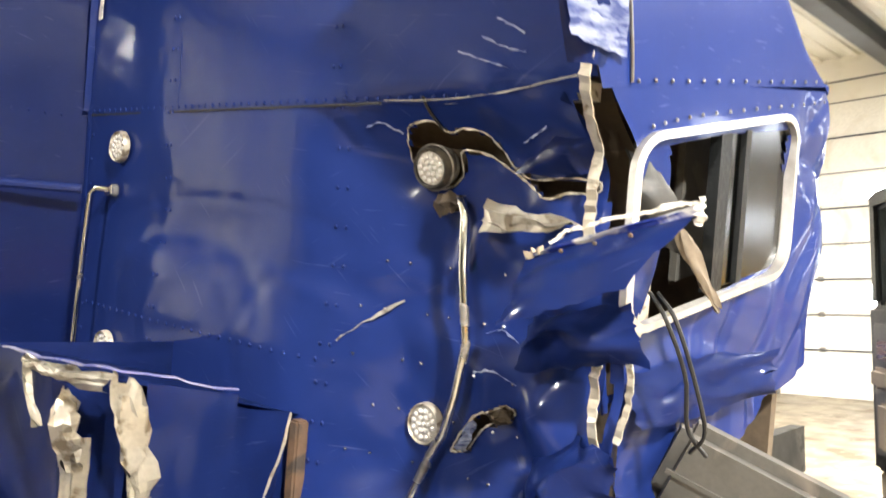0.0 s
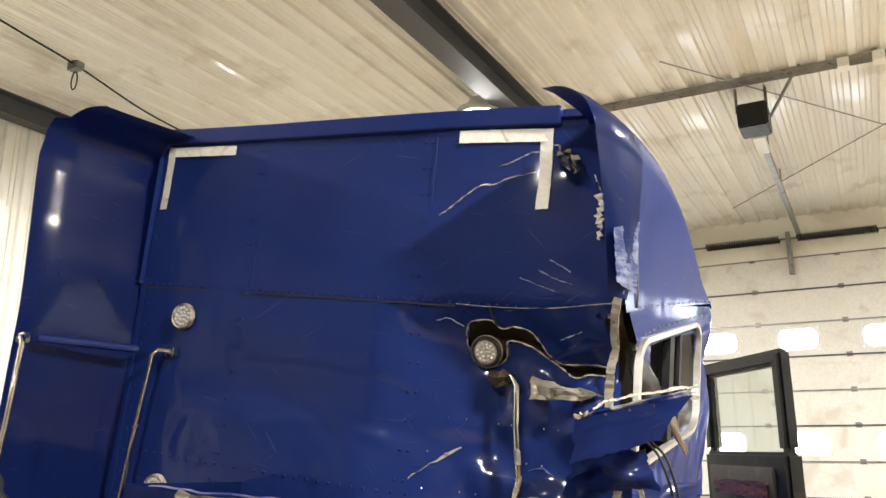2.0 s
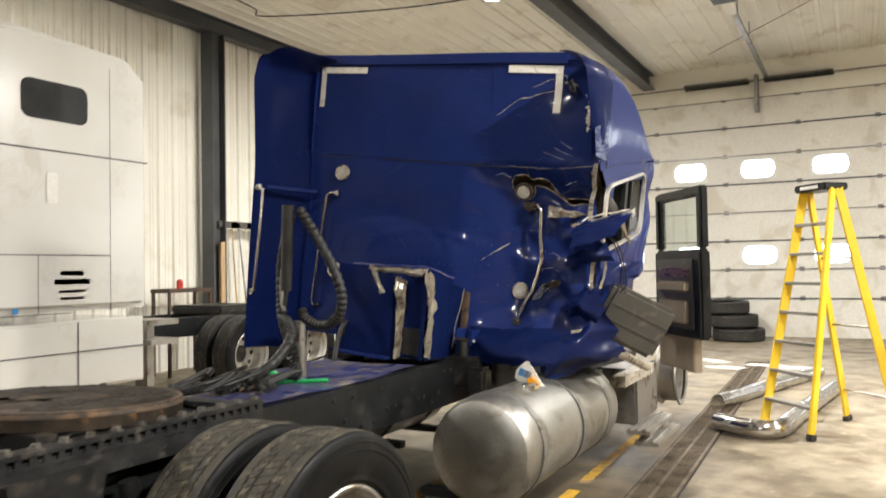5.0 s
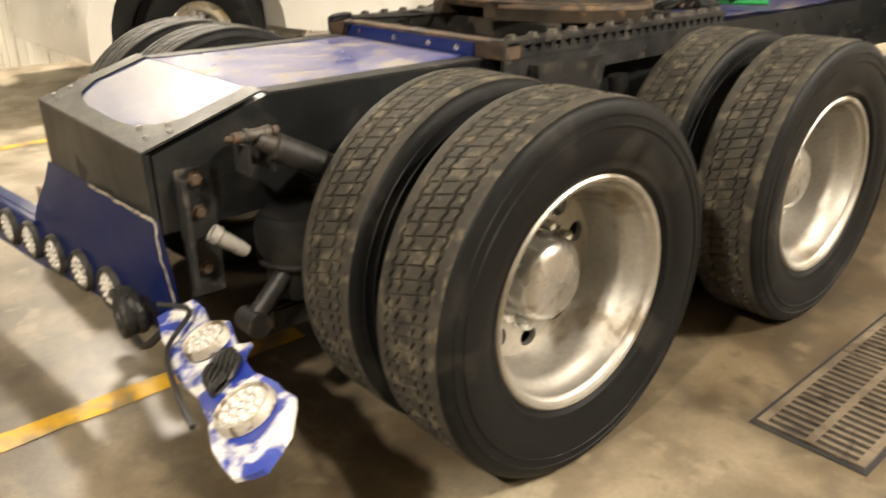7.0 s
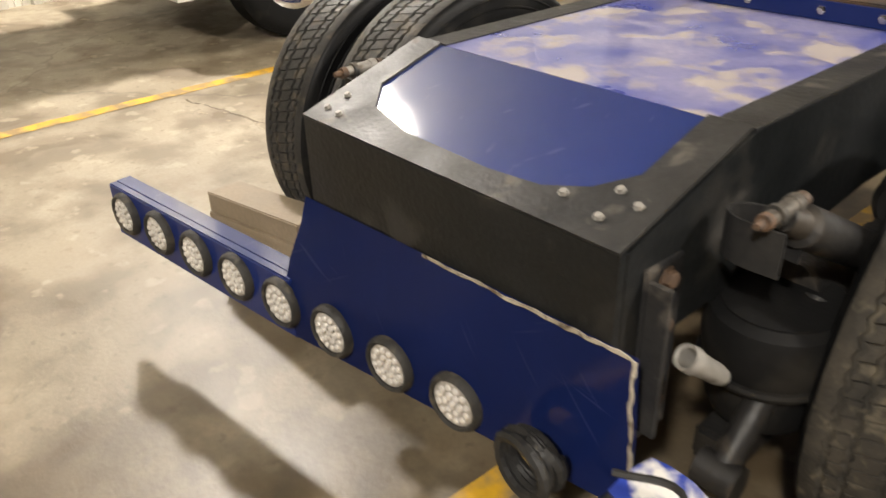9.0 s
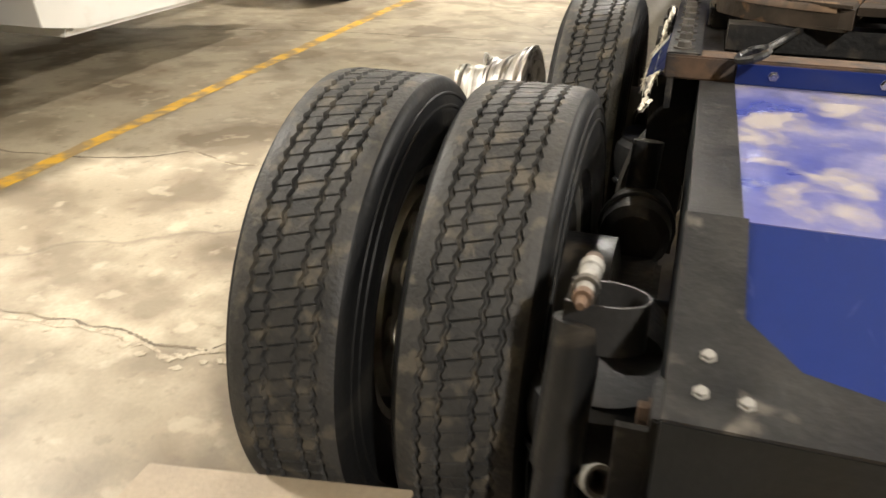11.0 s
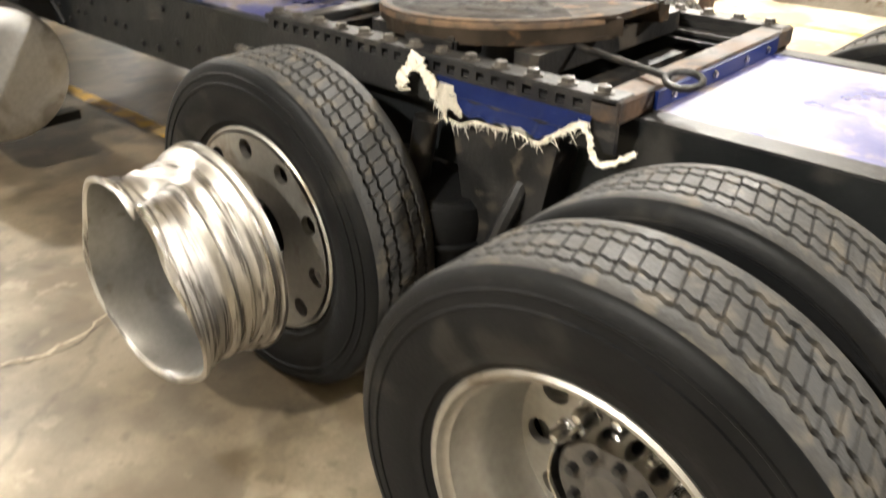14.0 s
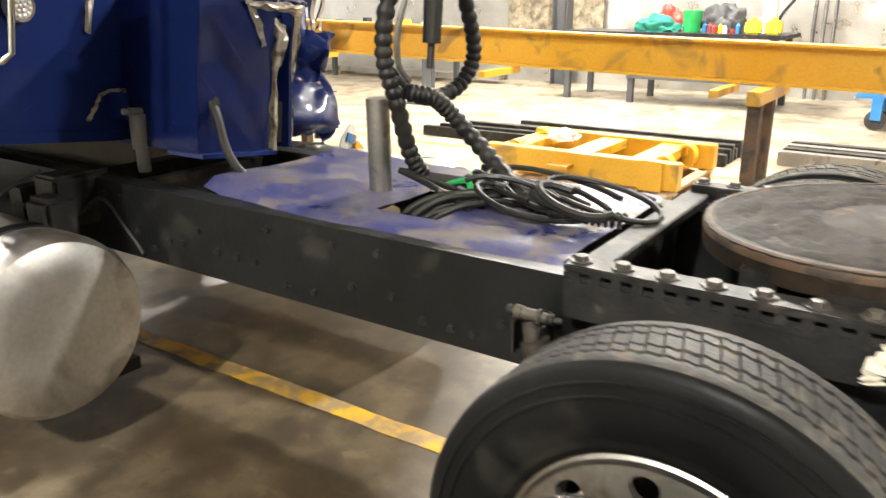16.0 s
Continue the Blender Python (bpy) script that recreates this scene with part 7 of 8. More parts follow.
WX0, WX1 = -6.55, -4.12


def wslab(bm, outline, x0, x1):
    m = Matrix(((0, 0, 1, x0), (1, 0, 0, 0), (0, 1, 0, 0), (0, 0, 0, 1)))
    return slab(bm, outline, x1 - x0, m)


bm = wslab(bmesh.new(), [(5.15, 1.22), (5.15, 3.72), (4.9, 3.92), (3.6, 3.98), (2.6, 3.75), (2.05, 3.0), (1.75, 2.3), (1.55, 1.9), (1.55, 1.22)], WX0, WX1)
bmesh.ops.bevel(bm, geom=[e for e in bm.edges if abs((e.verts[0].co - e.verts[1].co).x) < 0.01], offset=0.07, segments=3, affect="EDGES")
part("sleeper_cab", bm, WHITE, wt, "white sleeper cab body", 40)
bm = wslab(bmesh.new(), [(5.12, 0.42), (5.12, 1.12), (2.75, 1.12), (2.45, 0.42)], WX0 + 0.06, WX1 - 0.03)
bmesh.ops.bevel(bm, geom=[e for e in bm.edges if abs((e.verts[0].co - e.verts[1].co).x) < 0.01], offset=0.03, segments=2, affect="EDGES")
part("side_skirt", bm, WHITE, wt, "white lower side skirt", 40)
arch = [(1.45 + 0.78 * math.cos(radians(a)), 0.52 + 0.74 * math.sin(radians(a))) for a in range(0, 181, 12)]
bm = wslab(bmesh.new(), [(2.6, 0.45), (2.6, 1.24), (2.35, 1.75), (2.1, 1.72)] + [(1.45 + 0.96 * math.cos(radians(a)), 0.52 + 0.96 * math.sin(radians(a))) for a in range(60, 181, 12)] + [(0.49, 0.40), (0.66, 0.40)] + arch[::-1], WX0 + 0.05, WX1 - 0.01)
part("hood", bm, WHITE, wt, "white front fender", 40)
# dark block in the arch, painted as the shade of the hollow
part("wheel_arch_shade", boxed((WX0 + 0.3, 0.7, 0.45), (WX1 - 0.35, 2.2, 1.25)), DARK, wt)
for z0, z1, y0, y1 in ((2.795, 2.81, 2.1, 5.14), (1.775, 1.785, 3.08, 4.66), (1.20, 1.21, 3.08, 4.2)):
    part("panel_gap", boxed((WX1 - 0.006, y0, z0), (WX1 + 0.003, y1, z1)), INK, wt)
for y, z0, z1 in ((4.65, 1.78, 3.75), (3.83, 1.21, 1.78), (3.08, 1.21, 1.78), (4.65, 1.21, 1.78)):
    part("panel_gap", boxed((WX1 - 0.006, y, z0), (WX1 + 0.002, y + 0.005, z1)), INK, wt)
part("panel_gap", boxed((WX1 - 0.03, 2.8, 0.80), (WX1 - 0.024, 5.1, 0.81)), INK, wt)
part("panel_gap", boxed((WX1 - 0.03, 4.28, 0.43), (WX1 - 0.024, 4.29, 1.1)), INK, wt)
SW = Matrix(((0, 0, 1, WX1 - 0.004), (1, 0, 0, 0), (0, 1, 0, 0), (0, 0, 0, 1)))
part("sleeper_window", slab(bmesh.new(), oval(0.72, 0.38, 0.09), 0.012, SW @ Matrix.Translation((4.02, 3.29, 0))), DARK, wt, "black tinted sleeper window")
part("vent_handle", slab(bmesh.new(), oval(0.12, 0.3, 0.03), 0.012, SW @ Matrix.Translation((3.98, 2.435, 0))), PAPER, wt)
# solid dark strip whose colour gives the shade of an open gap
part("door_gap_shade", boxed((WX1 - 0.1, 2.91, 1.22), (WX1 + 0.012, 2.99, 2.74), None, 0.01), DARK, wt, "dark block painted as the shaded gap behind the cab door")
bm = slab(bmesh.new(), [(1.75, 2.0), (2.75, 2.0), (2.81, 2.08), (2.81, 2.65), (2.70, 2.72), (2.25, 2.72), (2.0, 2.5)], 0.014, SW)
part("door_window", bm, DARK, wt, "dark cab door window")
bm = slab(bmesh.new(), [(1.75, 1.22), (2.89, 1.22), (2.89, 1.95), (1.75, 1.95)], 0.010, SW)
part("cab_door", bm, WHITE, wt)
part("door_handle", slab(bmesh.new(), oval(0.24, 0.10, 0.02), 0.02, SW @ Matrix.Translation((2.70, 1.42, 0.004))), BLACK, wt, "black door handle")
part("badge", slab(bmesh.new(), oval(0.13, 0.08, 0.039), 0.008, SW @ Matrix.Translation((3.17, 1.495, 0))), BLUE_CART, wt, "blue oval badge")
part("hatch_handle", slab(bmesh.new(), oval(0.11, 0.07, 0.01), 0.014, SW @ Matrix.Translation((3.17, 1.37, 0))), GREYPLAS, wt)
part("sticker", slab(bmesh.new(), oval(0.06, 0.06, 0.005), 0.006, SW @ Matrix.Translation((3.60, 1.25, 0))), BLUE_CART, wt, "small blue sticker")
for y, z, w, h in ((4.20, 1.60, 0.26, 0.05), (4.20, 1.515, 0.40, 0.055), (4.20, 1.42, 0.30, 0.03), (4.20, 1.35, 0.26, 0.03)):
    part("print_bar", slab(bmesh.new(), oval(w, h, 0.008), 0.004, SW @ Matrix.Translation((y, z, 0))), INK if h > 0.05 else STEEL, wt, "dark printed lettering bar")
for y in (3.12, 3.36):
    part("skirt_vent", slab(bmesh.new(), oval(0.16, 0.08, 0.015), 0.012, SW @ Matrix.Translation((y, 1.0, -0.026))), BLACK, wt)
m = Matrix.Translation((WX1 - 0.18, 1.45, 0.50))
w = part("wheel", lathe(bmesh.new(), [(0.07, 0.30), (0.08, 0.31), (0.06, 0.28), (0.04, 0.24), (0.06, 0.15), (0.10, 0.12), (0.12, 0)], 36, m), CHROME, wt, "", 40)
part("tyre", lathe(bmesh.new(), [(-0.1, 0.29), (-0.13, 0.4), (-0.12, 0.48), (-0.1, 0.50), (0.1, 0.50), (0.12, 0.48), (0.13, 0.4), (0.1, 0.30)], 48, m), RUBBER_WALL, w, "", 40)
for x in (WX1 - 0.18, WX1 - 0.50):
    for y in (6.9, 8.2):
        w = hang("wheel", RIM_OUT, wt, "", "", Matrix.Translation((x, y, 0.505)))
        t = hang("tyre", TYRES[0], None)
        t.parent = w
for x in (-5.9, -5.05):
    part("frame_rail", boxed((x, 4.9, 0.75), (x + 0.08, 9.4, 1.0)), BLACK, wt)
part("fifth_wheel", boxed((-5.9, 7.1, 1.0), (-4.95, 8.0, 1.12), None, 0.03), GREASE, wt)
bm = boxed((WX1 - 0.5, 5.2, 1.0), (WX1 - 0.02, 5.6, 1.06))
box(bm, (WX1 - 0.5, 5.2, 0.78), (WX1 - 0.02, 5.6, 0.84))
box(bm, (WX1 - 0.4, 5.3, 0.3), (WX1 - 0.2, 5.4, 1.0))
part("step", bm, ALU, wt, "aluminium step")
bm = boxed((WX0 + 0.2, -1.3, 0.35), (WX1 - 0.1, -0.9, 0.9), None, 0.08)
part("bumper", bm, WHITE, wt, "white front bumper", 40)
bm = bmesh.new()
r = random.Random(8)
for k in range(26):
    a = Vector((r.uniform(-6.2, -4.5), r.uniform(-0.7, 1.5), r.uniform(1.45, 2.1)))
    rod(bm, a, a + Vector((r.uniform(-0.3, 0.3), r.uniform(-0.4, 0.4), r.uniform(-0.3, 0.3))), r.uniform(0.015, 0.05), 8)
box(bm, (-6.1, -0.6, 1.35), (-4.7, 1.4, 1.75), None, 0.05)
part("engine", bm, GREASE, wt, "greasy engine under the raised hood")

# things along the west wall
sh = thing("tool_shelf", (-6.55, 7.95, 0), "small rusty shelf with red tools", "shelf")
part("top_tray", boxed((-6.75, 7.5, 1.28), (-6.35, 8.4, 1.34)), RUST, sh)
for x in (-6.72, -6.38):
    for y in (7.53, 8.37):
        part("leg", boxed((x - 0.02, y - 0.02, 0), (x + 0.02, y + 0.02, 1.28)), RUST, sh)
jar = lathe(bmesh.new(), [(0, 0), (0, 0.05), (0.12, 0.05), (0.14, 0.02), (0.15, 0)], 16, Matrix.Translation((-6.55, 7.9, 1.34)) @ pose(0, 0, 0, 0, -90))
tagged(part("red_jar", jar, RED, None, "small red plastic jar on a rusty shelf"), "", "jar")
for k, (y, tilt) in enumerate(((9.25, 4), (9.55, -3), (9.95, 5))):
    br = thing("broom", (-6.75, y, 0), "push broom leaning upside down on the wall", "broom", "brooms")
    bm = bmesh.new()
    rod(bm, (-6.55, y, 0), (-6.80, y + 0.02 * tilt, 2.35), 0.014)
    part("handle", bm, (WOOD, STEEL, RED)[k], br)
    part("head", boxed((-6.87, y - 0.25, 2.35), (-6.78, y + 0.25, 2.46)), GREYPLAS, br)
bm = boxed((-6.78, 8.98, 0.0), (-6.72, 9.10, 2.1))
tagged(part("wood_plank", bm, WOOD, None, "pale wooden plank leaning on the wall"), "", "plank")
gr = thing("wire_rack", (-6.8, 9.9, 0.9), "white wire rack on the wall", "rack")
for k in range(14):
    bm = bmesh.new()
    rod(bm, (-6.80, 9.3, 0.9 + 0.09 * k), (-6.80, 10.4, 0.9 + 0.09 * k), 0.008, 6)
    part("wire", bm, PAPER, gr)

# ---- the step ladder ----
LD = Matrix.Translation((2.50, 7.25, 0)) @ pose(0, 0, 0, 0, 0, -48)
lad = thing("step_ladder", (2.38, 7.2, 0), "yellow fibreglass step ladder with grey treads", "ladder")


def leg_at(s, q, front):
    """A place on a ladder rail: s the side, q from foot to top."""
    wide = 0.33 - 0.14 * q
    return LD @ Vector((s * wide, (-0.42 if front else 0.55) * (1 - q) + (0.0 if front else 0.06) * q, 2.28 * q))


for s in (-1, 1):
    for front in (True, False):
        a, b = leg_at(s, 0, front), leg_at(s, 1, front)
        d = (b - a)
        m = Matrix.Translation(a) @ d.to_track_quat("Z", "X").to_matrix().to_4x4()
        part("rail", boxed((-0.04, -0.015, 0), (0.04, 0.015, d.length), m, 0.004), LADDER, lad, "yellow fibreglass rail")
        part("foot", boxed((-0.05, -0.025, 0), (0.05, 0.025, 0.06), m, 0.008), RUBBER, lad)
for k in range(7):
    q = (k + 1) / 8.2
    a, b = leg_at(-1, q, True), leg_at(1, q, True)
    d = b - a
    m = Matrix.Translation(a) @ d.to_track_quat("X", "Z").to_matrix().to_4x4()
    part("tread", boxed((0, -0.045, -0.012), (d.length, 0.045, 0.016), m, 0.004), ALU, lad, "grey aluminium tread")
for k in (1, 3, 5):
    q = k / 7
    bm = bmesh.new()
    rod(bm, leg_at(-1, q, False), leg_at(1, q, False), 0.012)
    part("brace", bm, ALU, lad)
part("top_cap", boxed((-0.21, -0.10, 2.26), (0.21, 0.16, 2.33), LD, 0.012), BLACK, lad, "black top cap")
part("top_print", boxed((-0.12, -0.103, 2.28), (0.12, -0.1005, 2.31), LD), PAPER, lad)

# chrome exhaust stacks on the floor
ex = spline([(1.43, 8.0, 0.085), (1.72, 9.0, 0.085), (2.0, 10.0, 0.085), (2.3, 11.0, 0.085)], 4)
a = part("exhaust_pipe", tube(bmesh.new(), ex, 0.08, 20), CHROME, None, "straight chrome exhaust stack lying on the floor", 50)
tagged(a, "", "exhaust pipe")
ex = spline([(1.60, 6.85, 0.09), (1.82, 6.70, 0.09), (2.02, 6.64, 0.09), (2.16, 6.80, 0.09), (2.23, 7.3, 0.09), (2.36, 8.3, 0.09), (2.56, 9.7, 0.09)], 6)
a = part("exhaust_pipe", tube(bmesh.new(), ex, 0.085, 20), CHROME, None, "curved chrome exhaust stack lying on the floor", 50)
tagged(a, "", "exhaust pipe")
# stacked tyres by the door
for k, (x, y, tilt) in enumerate(((0.60, 16.2, 0), (0.47, 16.25, 3), (0.30, 16.3, -4), (-0.70, 16.4, 0))):
    z = 0.14 + 0.275 * (k if k < 3 else 0)
    ob = hang("spare_tyre", TYRES[k % 2], None, "worn black truck tyre lying flat in a stack", "", Matrix.Translation((x, y, z)) @ pose(0, 0, 0, tilt, 90, 0))
    tagged(ob, "", "tyre", "stacked tyres")
r = random.Random(15)
for k, (x, y) in enumerate(((1.0, 11.6), (1.5, 12.1), (0.7, 12.4), (1.9, 11.9))):
    bm = bmesh.new()
    m = Matrix.Translation((x, y, 0.004)) @ pose(0, 0, 0, 0, 0, r.uniform(0, 180))
    slab(bm, [(-0.3, -0.12), (0.1, -0.16), (0.34, -0.03), (0.2, 0.12), (-0.22, 0.15)], 0.01, m)
    tagged(part("plastic_scrap", bm, PAPER, None, "crumpled clear plastic scrap on the floor"), "", "scrap", "plastic scraps")

# ---- east side: yellow beam, stands, lift frame, bench ----
beam = ibeam("yellow_beam", (4.10, -2.2, 1.22), (4.08, 9.0, 1.437), 0.20, 0.30, YELLOW, "long yellow steel I-beam on stands", "beam")
for y in (-1.0, 2.45, 4.3, 7.2):
    z = 0.92 + 0.0194 * (y + 2.2)
    bm = boxed((3.42, y - 0.03, z - 0.052), (4.02, y + 0.03, z - 0.002))
    part("arm", bm, YELLOW, beam)
for y in (2.3, 6.9):
    st = thing("beam_stand", (4.1, y, 0), "brown steel stand under the yellow beam", "stand", "beam stands")
    z = 0.92 + 0.0194 * (y + 2.2)
    part("crossbar", boxed((3.52, y - 0.14, z - 0.10), (4.5, y - 0.05, z - 0.004)), YELLOW, st)
    for x in (3.58, 3.95):
        part("leg", boxed((x, y - 0.14, 0.0), (x + 0.09, y - 0.05, z - 0.10)), RUST, st)
    part("base", boxed((3.5, y - 0.16, 0.0), (4.5, y - 0.03, 0.02)), RUST, st)
LF = Matrix.Translation((4.5, 3.68, 0.0)) @ Matrix.Diagonal((1.2, 0.77, 1, 1))
lf = thing("lift_frame", (4.5, 3.68, 0), "low yellow steel lift frame on a wooden pallet", "lift")
for x in (-0.48, 0.36):
    part("side_beam", boxed((x, -1.15, 0.14), (x + 0.12, 1.15, 0.36), LF, 0.008), YELLOW, lf)
for y in (-0.85, -0.1, 0.75):
    part("cross_plate", boxed((-0.36, y, 0.26), (0.36, y + 0.3, 0.34), LF), YELLOW, lf)
for x in (-0.42, 0.42):
    for y in (-0.9, 0.9):
        part("wheel", lathe(bmesh.new(), [(-0.05, 0.085), (-0.05, 0.11), (0.05, 0.11), (0.05, 0.085)], 24, LF @ Matrix.Translation((x * 0.6, y, 0.27))), YELLOW, lf, "", 40)
part("end_plate", boxed((-0.50, -1.0, 0.13), (-0.475, -0.75, 0.37), LF, 0.004), YELLOW, lf)
part("lug", boxed((-0.6, 0.0, 0.24), (-0.48, 0.25, 0.27), LF), YELLOW, lf)
pl = thing("wooden_pallet", (4.5, 3.68, 0), "pale wooden pallet under the lift frame", "pallet")
for k in range(7):
    part("plank", boxed((-0.55, -1.1 + 0.34 * k, 0.105), (0.55, -0.98 + 0.34 * k, 0.13), LF), WOOD, pl)
for x in (-0.5, 0, 0.45):
    part("stringer", boxed((x, -1.1, 0.0), (x + 0.06, 1.1, 0.105), LF), WOOD, pl)
r = random.Random(3)
for k in range(6):
    y = 3.2 + 0.3 * k
    m = Matrix.Translation((5.75 + 0.12 * k, 4.6, 0.0)) @ pose(0, 0, 0, 0, 0, 3 + r.uniform(-3, 3))
    bm = boxed((0, -1.7, 0.0), (0.10, 1.9 - 0.2 * k, 0.12 + 0.03 * (k % 3)), m, 0.006)
    tagged(part("steel_bar", bm, GREASE, None, "black steel channel lying on the floor"), "", "steel bar", "steel bars")
for k in range(4):
    bm = boxed((6.2 + 0.22 * k, -3.4, 0.0), (6.34 + 0.22 * k, 2.5, 0.14), None, 0.008)
    tagged(part("steel_channel", bm, GREASE if k % 2 else STEEL, None, "long dark steel channel lying on the floor"), "", "steel bar", "steel channels")
bn = thing("workbench", (10.5, 5.0, 0), "long dark workbench on steel legs", "bench")
part("top", boxed((10.0, 3.3, 1.03), (11.1, 6.75, 1.09)), BLACK_WORN, bn)
for x in (10.05, 11.0):
    for y in (3.4, 5.5, 6.6):
        part("leg", boxed((x, y, 0), (x + 0.09, y + 0.09, 1.03)), BEAMGREY, bn)
part("shelf", boxed((10.0, 3.3, 0.38), (11.1, 5.6, 0.42)), BEAMGREY, bn)
bn2 = thing("workbench", (10.4, 11, 0), "dark steel workbench with tools", "bench")
part("top", boxed((9.9, 9.2, 0.95), (10.9, 12.6, 1.02)), BLACK_WORN, bn2)
for x in (9.95, 10.8):
    for y in (9.3, 12.4):
        part("leg", boxed((x, y, 0), (x + 0.09, y + 0.09, 0.95)), BEAMGREY, bn2)
bk = thing("bucket", (10.4, 4.75, 1.09), "bright green plastic bucket on the bench", "bucket")
part("body", lathe(bmesh.new(), [(0, 0), (0, 0.125), (0.3, 0.15), (0.3, 0.155), (0.32, 0.155), (0.32, 0.14), (0.02, 0.115), (0.02, 0)], 28, Matrix.Translation((10.4, 4.75, 1.09)) @ pose(0, 0, 0, 0, -90)), GREEN, bk, "", 40)


def heap(name, at, size, material, label, category, seed):
    bm = bmesh.new()
    bmesh.ops.create_icosphere(bm, subdivisions=4, radius=1)
    for v in bm.verts:
        n = 1 + 0.45 * noise.noise(v.co * 1.6 + Vector((seed, 0, 0))) + 0.2 * noise.noise(v.co * 4.5 + Vector((seed, 3, 0)))
        v.co = Vector((v.co.x * size[0] * n, v.co.y * size[1] * n, max(0, (v.co.z + 0.35)) * size[2] * n))
        v.co += Vector(at)
    tagged(part(name, bm, material, None, label, 60), "", category)


heap("cloth_bag", (10.3, 5.25, 1.09), (0.2, 0.3, 0.16), TEAL, "crumpled dark green cloth bag on the bench", "bag", 1.0)
heap("tool_bag", (10.7, 4.35, 1.09), (0.22, 0.36, 0.30), INK, "slumped black bag on the bench", "bag", 5.0)
heap("red_bag", (10.7, 5.2, 1.09), (0.15, 0.2, 0.28), RED, "red plastic bag on the bench", "bag", 9.0)
heap("plastic_wrap", (4.6, 4.1, 0.345), (0.14, 0.14, 0.06), PAPER, "crumpled clear plastic on the lift frame", "wrap", 7.0)
r = random.Random(12)
for k in range(14):
    y = 3.75 + 0.06 * k + r.uniform(-0.02, 0.02)
    h = r.uniform(0.05, 0.2)
    mat = r.choice((RED, PAPER, BLUE_CART, INK, RUST, LEMON))
    bm = lathe(bmesh.new(), [(0, 0), (0, 0.035), (h * 0.75, 0.035), (h * 0.85, 0.015), (h, 0.014), (h, 0)], 14, Matrix.Translation((10.1 + r.uniform(0, 0.3), y, 1.09)) @ pose(0, 0, 0, 0, -90))
    names = {RED: "red", PAPER: "white", BLUE_CART: "blue", INK: "black", RUST: "brown", LEMON: "yellow"}
    tagged(part("bottle", bm, mat, None, "small " + names[mat] + " bottle among clutter on the bench"), "", "bottle", "bench bottles")
for k, y in enumerate((3.4, 3.68)):
    bm = boxed((10.1, y, 1.09), (10.3, y + 0.22, 1.29), None, 0.03)
    box(bm, (10.16, y + 0.07, 1.29), (10.24, y + 0.15, 1.33), None, 0.01)
    tagged(part("jug", bm, LEMON, None, "yellow plastic jug on the bench"), "", "jug", "yellow jugs")
bm = boxed((10.4, 3.55, 1.09), (10.58, 3.73, 1.62), None, 0.01)
tagged(part("paper_box", bm, PAPER, None, "tall white box on the bench"), "", "box")
bm = boxed((XR - 0.16, 6.9, 0.9), (XR - 0.06, 8.9, 1.75))
tagged(part("mottled_panel", bm, CAMO, None, "mottled brown panel against the wall"), "", "panel")
for k in range(16):
    y = 9.3 + 0.2 * k + r.uniform(-0.05, 0.05)
    mat = r.choice((RED, LEMON, INK, STEEL, PAPER))
    h = r.uniform(0.06, 0.22)
    bm = boxed((10.0, y, 1.02), (10.0 + r.uniform(0.08, 0.2), y + r.uniform(0.08, 0.2), 1.02 + h), None, 0.01)
    tagged(part("tool_case", bm, mat, None, "small tool case on the far bench"), "", "case", "tool cases")
ct = thing("platform_cart", (9.7, 1.7, 0), "blue platform cart with black wheels", "cart")
part("deck", boxed((9.1, -0.1, 0.40), (10.3, 2.2, 0.47)), BLUE_CART, ct)
part("load", boxed((9.15, 0.0, 0.475), (10.2, 2.0, 0.52)), WOOD, ct, "wooden boards")
for x in (9.15, 10.15):
    for y in (0.2, 1.95):
        wl = part("wheel", lathe(bmesh.new(), [(-0.03, 0), (-0.03, 0.10), (-0.02, 0.125), (0.02, 0.125), (0.03, 0.10), (0.03, 0)], 28, Matrix.Translation((x, y, 0.128))), RUBBER, ct, "", 40)
        part("fork", boxed((x - 0.05, y - 0.06, 0.13), (x + 0.05, y + 0.06, 0.40)), BLUE_CART, wl)
for k in range(3):
    bm = boxed((11.2 + 0.12 * k, 8.6, 0.06), (11.3 + 0.12 * k, 14.5, 0.16), None, 0.005)
    tagged(part("square_tube", bm, ALU, None, "bright square steel tube lying on supports"), "", "tube", "square tubes")
for y in (9.5, 12.5):
    tagged(part("tube_block", boxed((11.1, y, 0), (11.6, y + 0.1, 0.06)), WOOD, None, "wooden block under steel tubes"), "", "block", "tube blocks")
for y in (8.2, 10.6):
    st = thing("steel_stand", (8.2, y, 0), "dark steel stand with a wide foot", "stand", "steel stands")
    part("post", boxed((8.15, y - 0.05, 0.02), (8.25, y + 0.05, 0.85)), BEAMGREY, st)
    part("foot", boxed((7.9, y - 0.25, 0), (8.5, y + 0.25, 0.02)), BEAMGREY, st)
pp = thing("wall_pipes", (XR - 0.2, 3.2, 0), "grey wall pipes with a black hose", "pipe")
for k, y in enumerate((3.0, 3.15, 3.3)):
    bm = bmesh.new()
    rod(bm, (XR - 0.12, y, 0.0), (XR - 0.12, y, 1.6), 0.03)
    part("pipe", bm, STEEL, pp)
bm = tube(bmesh.new(), spline([(XR - 0.15, 3.6, 1.6), (XR - 0.2, 3.8, 1.3), (XR - 0.2, 3.9, 0.9)]), 0.025, 8)
part("hose", bm, HOSE, pp)
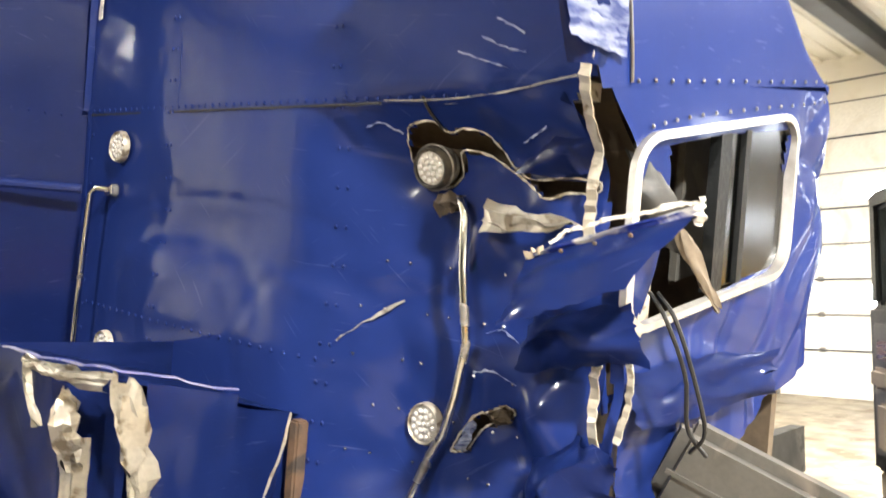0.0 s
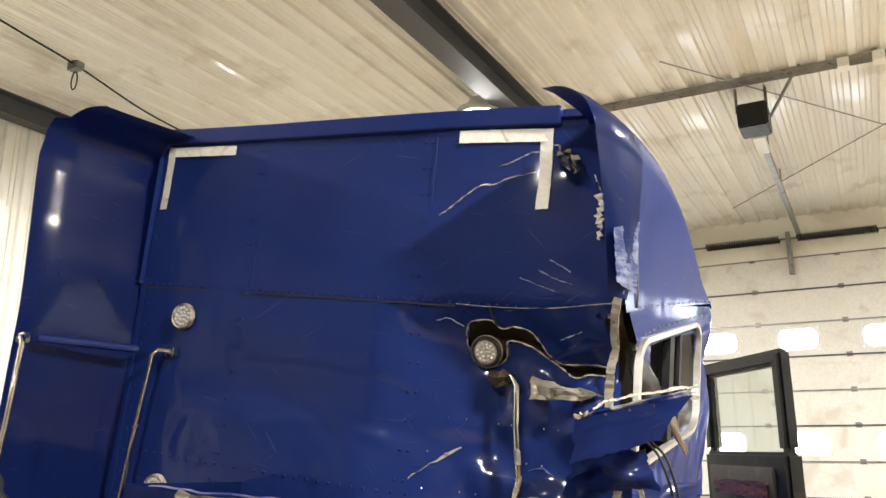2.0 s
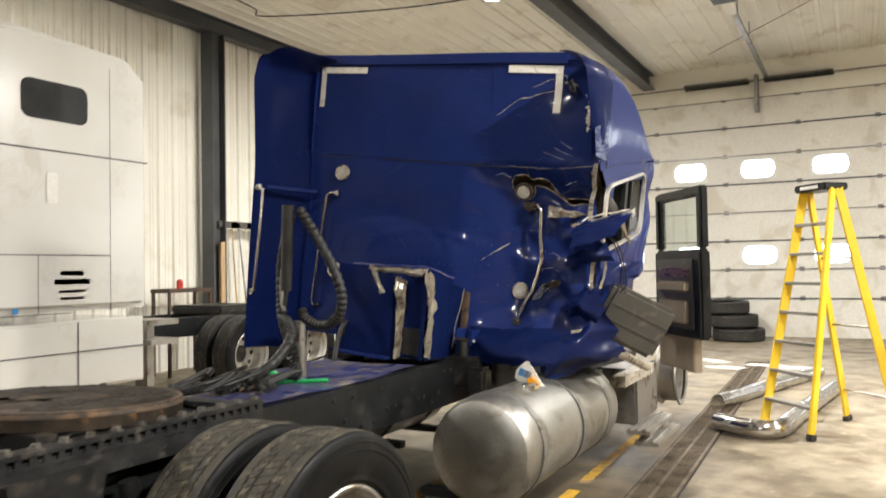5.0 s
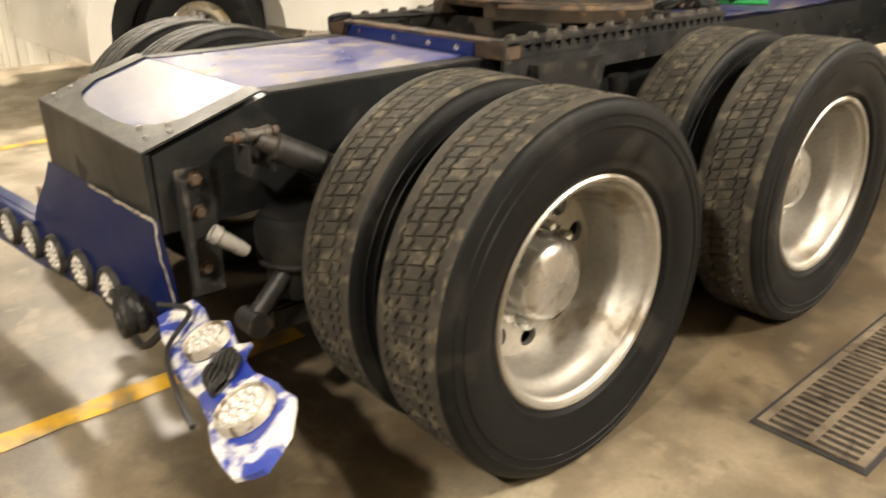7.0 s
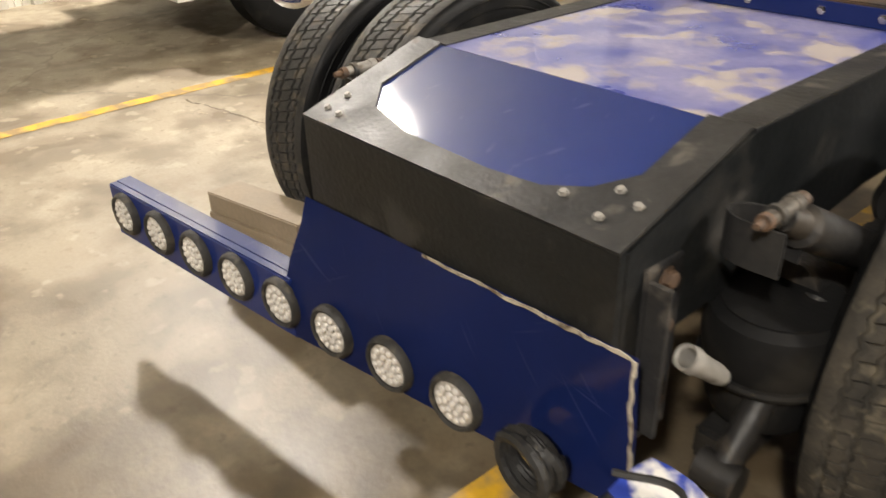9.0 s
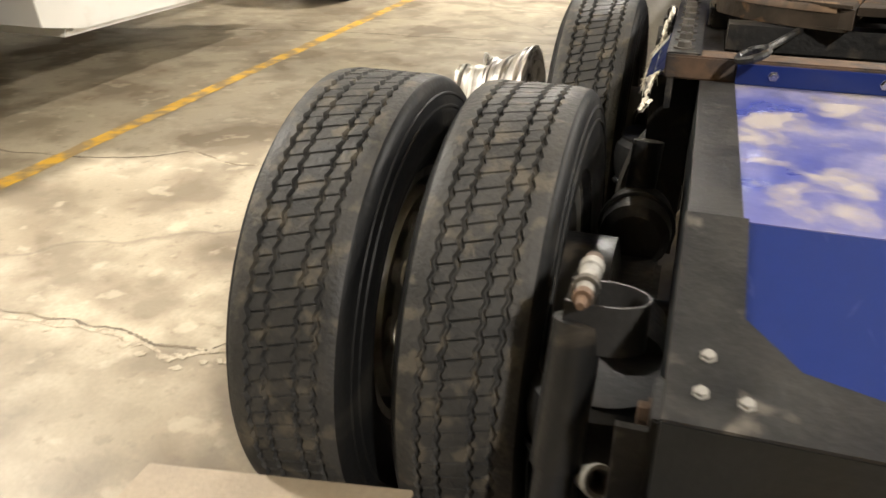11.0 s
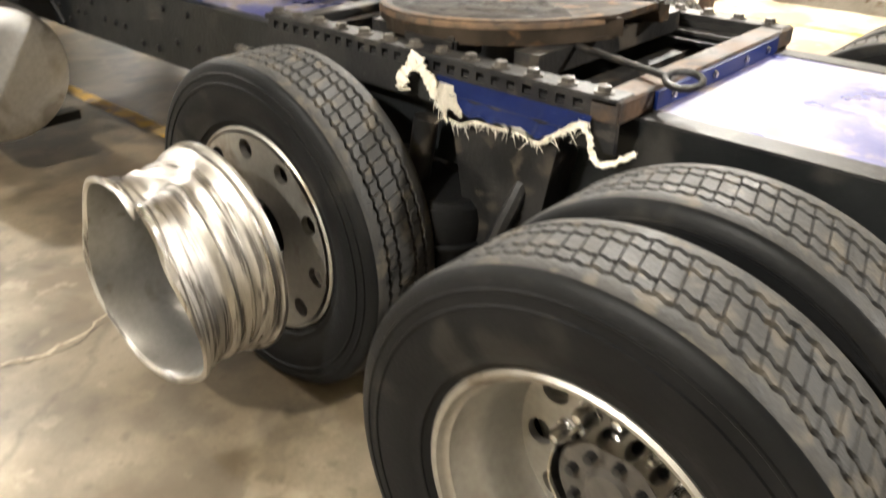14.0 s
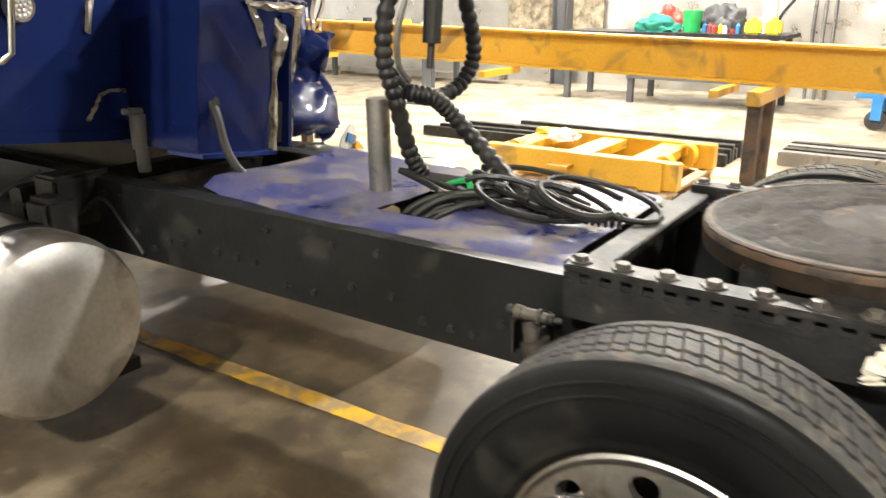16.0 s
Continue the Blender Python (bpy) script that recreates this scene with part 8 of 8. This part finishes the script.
# a dirty tan channel scrap standing behind the light bar
ck = thing("channel_scrap", (-1.12, -0.6, 0), "dirty tan sheet metal channel standing behind the wheels", "scrap")
CK = Matrix(((1, 0, 0, -1.40), (0.05, 1, 0, -0.66), (0.12, 0, 1, 0), (0, 0, 0, 1)))
part("web", boxed((0.0, 0.0, -0.06), (0.55, 0.012, 0.31), CK, 0.003), TAN, ck)
part("flange", boxed((-0.01, -0.004, 0.305), (0.56, 0.13, 0.318), CK, 0.004), TAN, ck)
part("end_plate", boxed((-0.012, 0.0, 0.0), (0.0, 0.13, 0.305), CK, 0.003), TAN, ck)
part("rib", boxed((0.0, -0.012, 0.22), (0.55, 0.0, 0.245), CK, 0.003), TAN, ck)


# cracks and scaled seams in the concrete
SPALL = stuff("pale_scaled_concrete", (0.33, 0.28, 0.20), (0.43, 0.375, 0.28), (0.6, 0.8), 0, 22, 60, 0.4, 0, (0.22, 0.175, 0.12), 0.5)
CRACK = stuff("dark_crack", (0.085, 0.066, 0.045), (0.20, 0.16, 0.11), (0.7, 0.9), 0, 9, 60, 0.3)


def crack(pts, wide, material, seed, label):
    r = random.Random(seed)
    path = []
    for p in spline([(x, y, 0.0012) for x, y in pts], 14):
        q = noise.noise_vector(Vector((p.x * 9, p.y * 9, seed)))
        path.append(p + Vector((q.x, q.y, 0)) * (0.035 if len(pts) > 3 else 0.006))
    part("crack" if material is CRACK else "scaled_edge", strip(bmesh.new(), path, wide, 0.0006, (0, 0, 1), 0.45, r), material, floor, label)


SEAM_A = [(-4.2, 1.55), (-3.3, 1.66), (-2.97, 1.88), (-2.68, 1.79), (-2.40, 1.83), (-2.14, 1.755), (-1.93, 1.91), (-1.62, 2.0), (-1.32, 1.93), (-0.9, 2.05)]
SEAM_B = [(-3.4, 0.12), (-2.7, 0.24), (-2.20, 0.266), (-2.05, 0.25), (-1.89, 0.228), (-1.78, 0.30), (-1.65, 0.44), (-1.50, 0.485), (-1.35, 0.52), (-1.0, 0.60)]
crack(SEAM_A, 0.011, CRACK, 3, "dark ragged crack in the concrete")
crack([(x, y + 0.02) for x, y in SEAM_A[2:]], 0.012, SPALL, 4, "pale scaled edge beside a crack")
crack(SEAM_B, 0.009, CRACK, 5, "dark ragged crack in the concrete")
crack([(x, y - 0.035) for x, y in SEAM_B[1:]], 0.020, SPALL, 6, "pale scaled edge beside a crack")
crack([(-1.87, 1.76), (-1.9, 1.95), (-1.93, 2.16)], 0.012, CRACK, 7, "short saw cut in the concrete")
crack([(-1.77, 1.99), (-1.80, 2.2), (-1.83, 2.40)], 0.012, CRACK, 8, "short saw cut in the concrete")
crack([(-6.5, 4.4), (-5.33, 4.65), (-3.9, 5.09), (-2.1, 5.27), (-1.2, 5.3)], 0.012, CRACK, 9, "long joint in the concrete")
r = random.Random(40)
for k in range(46):
    t = r.random()
    i = min(len(SEAM_B) - 2, int(t * (len(SEAM_B) - 1)))
    f = t * (len(SEAM_B) - 1) - i
    c = Vector((SEAM_B[i][0] * (1 - f) + SEAM_B[i + 1][0] * f, SEAM_B[i][1] * (1 - f) + SEAM_B[i + 1][1] * f - r.uniform(0.0, 0.12), 0.0019 + 0.00002 * k))
    q = r.uniform(0.006, 0.022)
    out = [(q * (1 + 0.5 * r.uniform(-1, 1)) * math.cos(a * 0.9), q * 0.7 * (1 + 0.5 * r.uniform(-1, 1)) * math.sin(a * 0.9)) for a in range(7)]
    part("scaled_flake", slab(bmesh.new(), out, 0.0005, Matrix.Translation(c)), SPALL, floor)
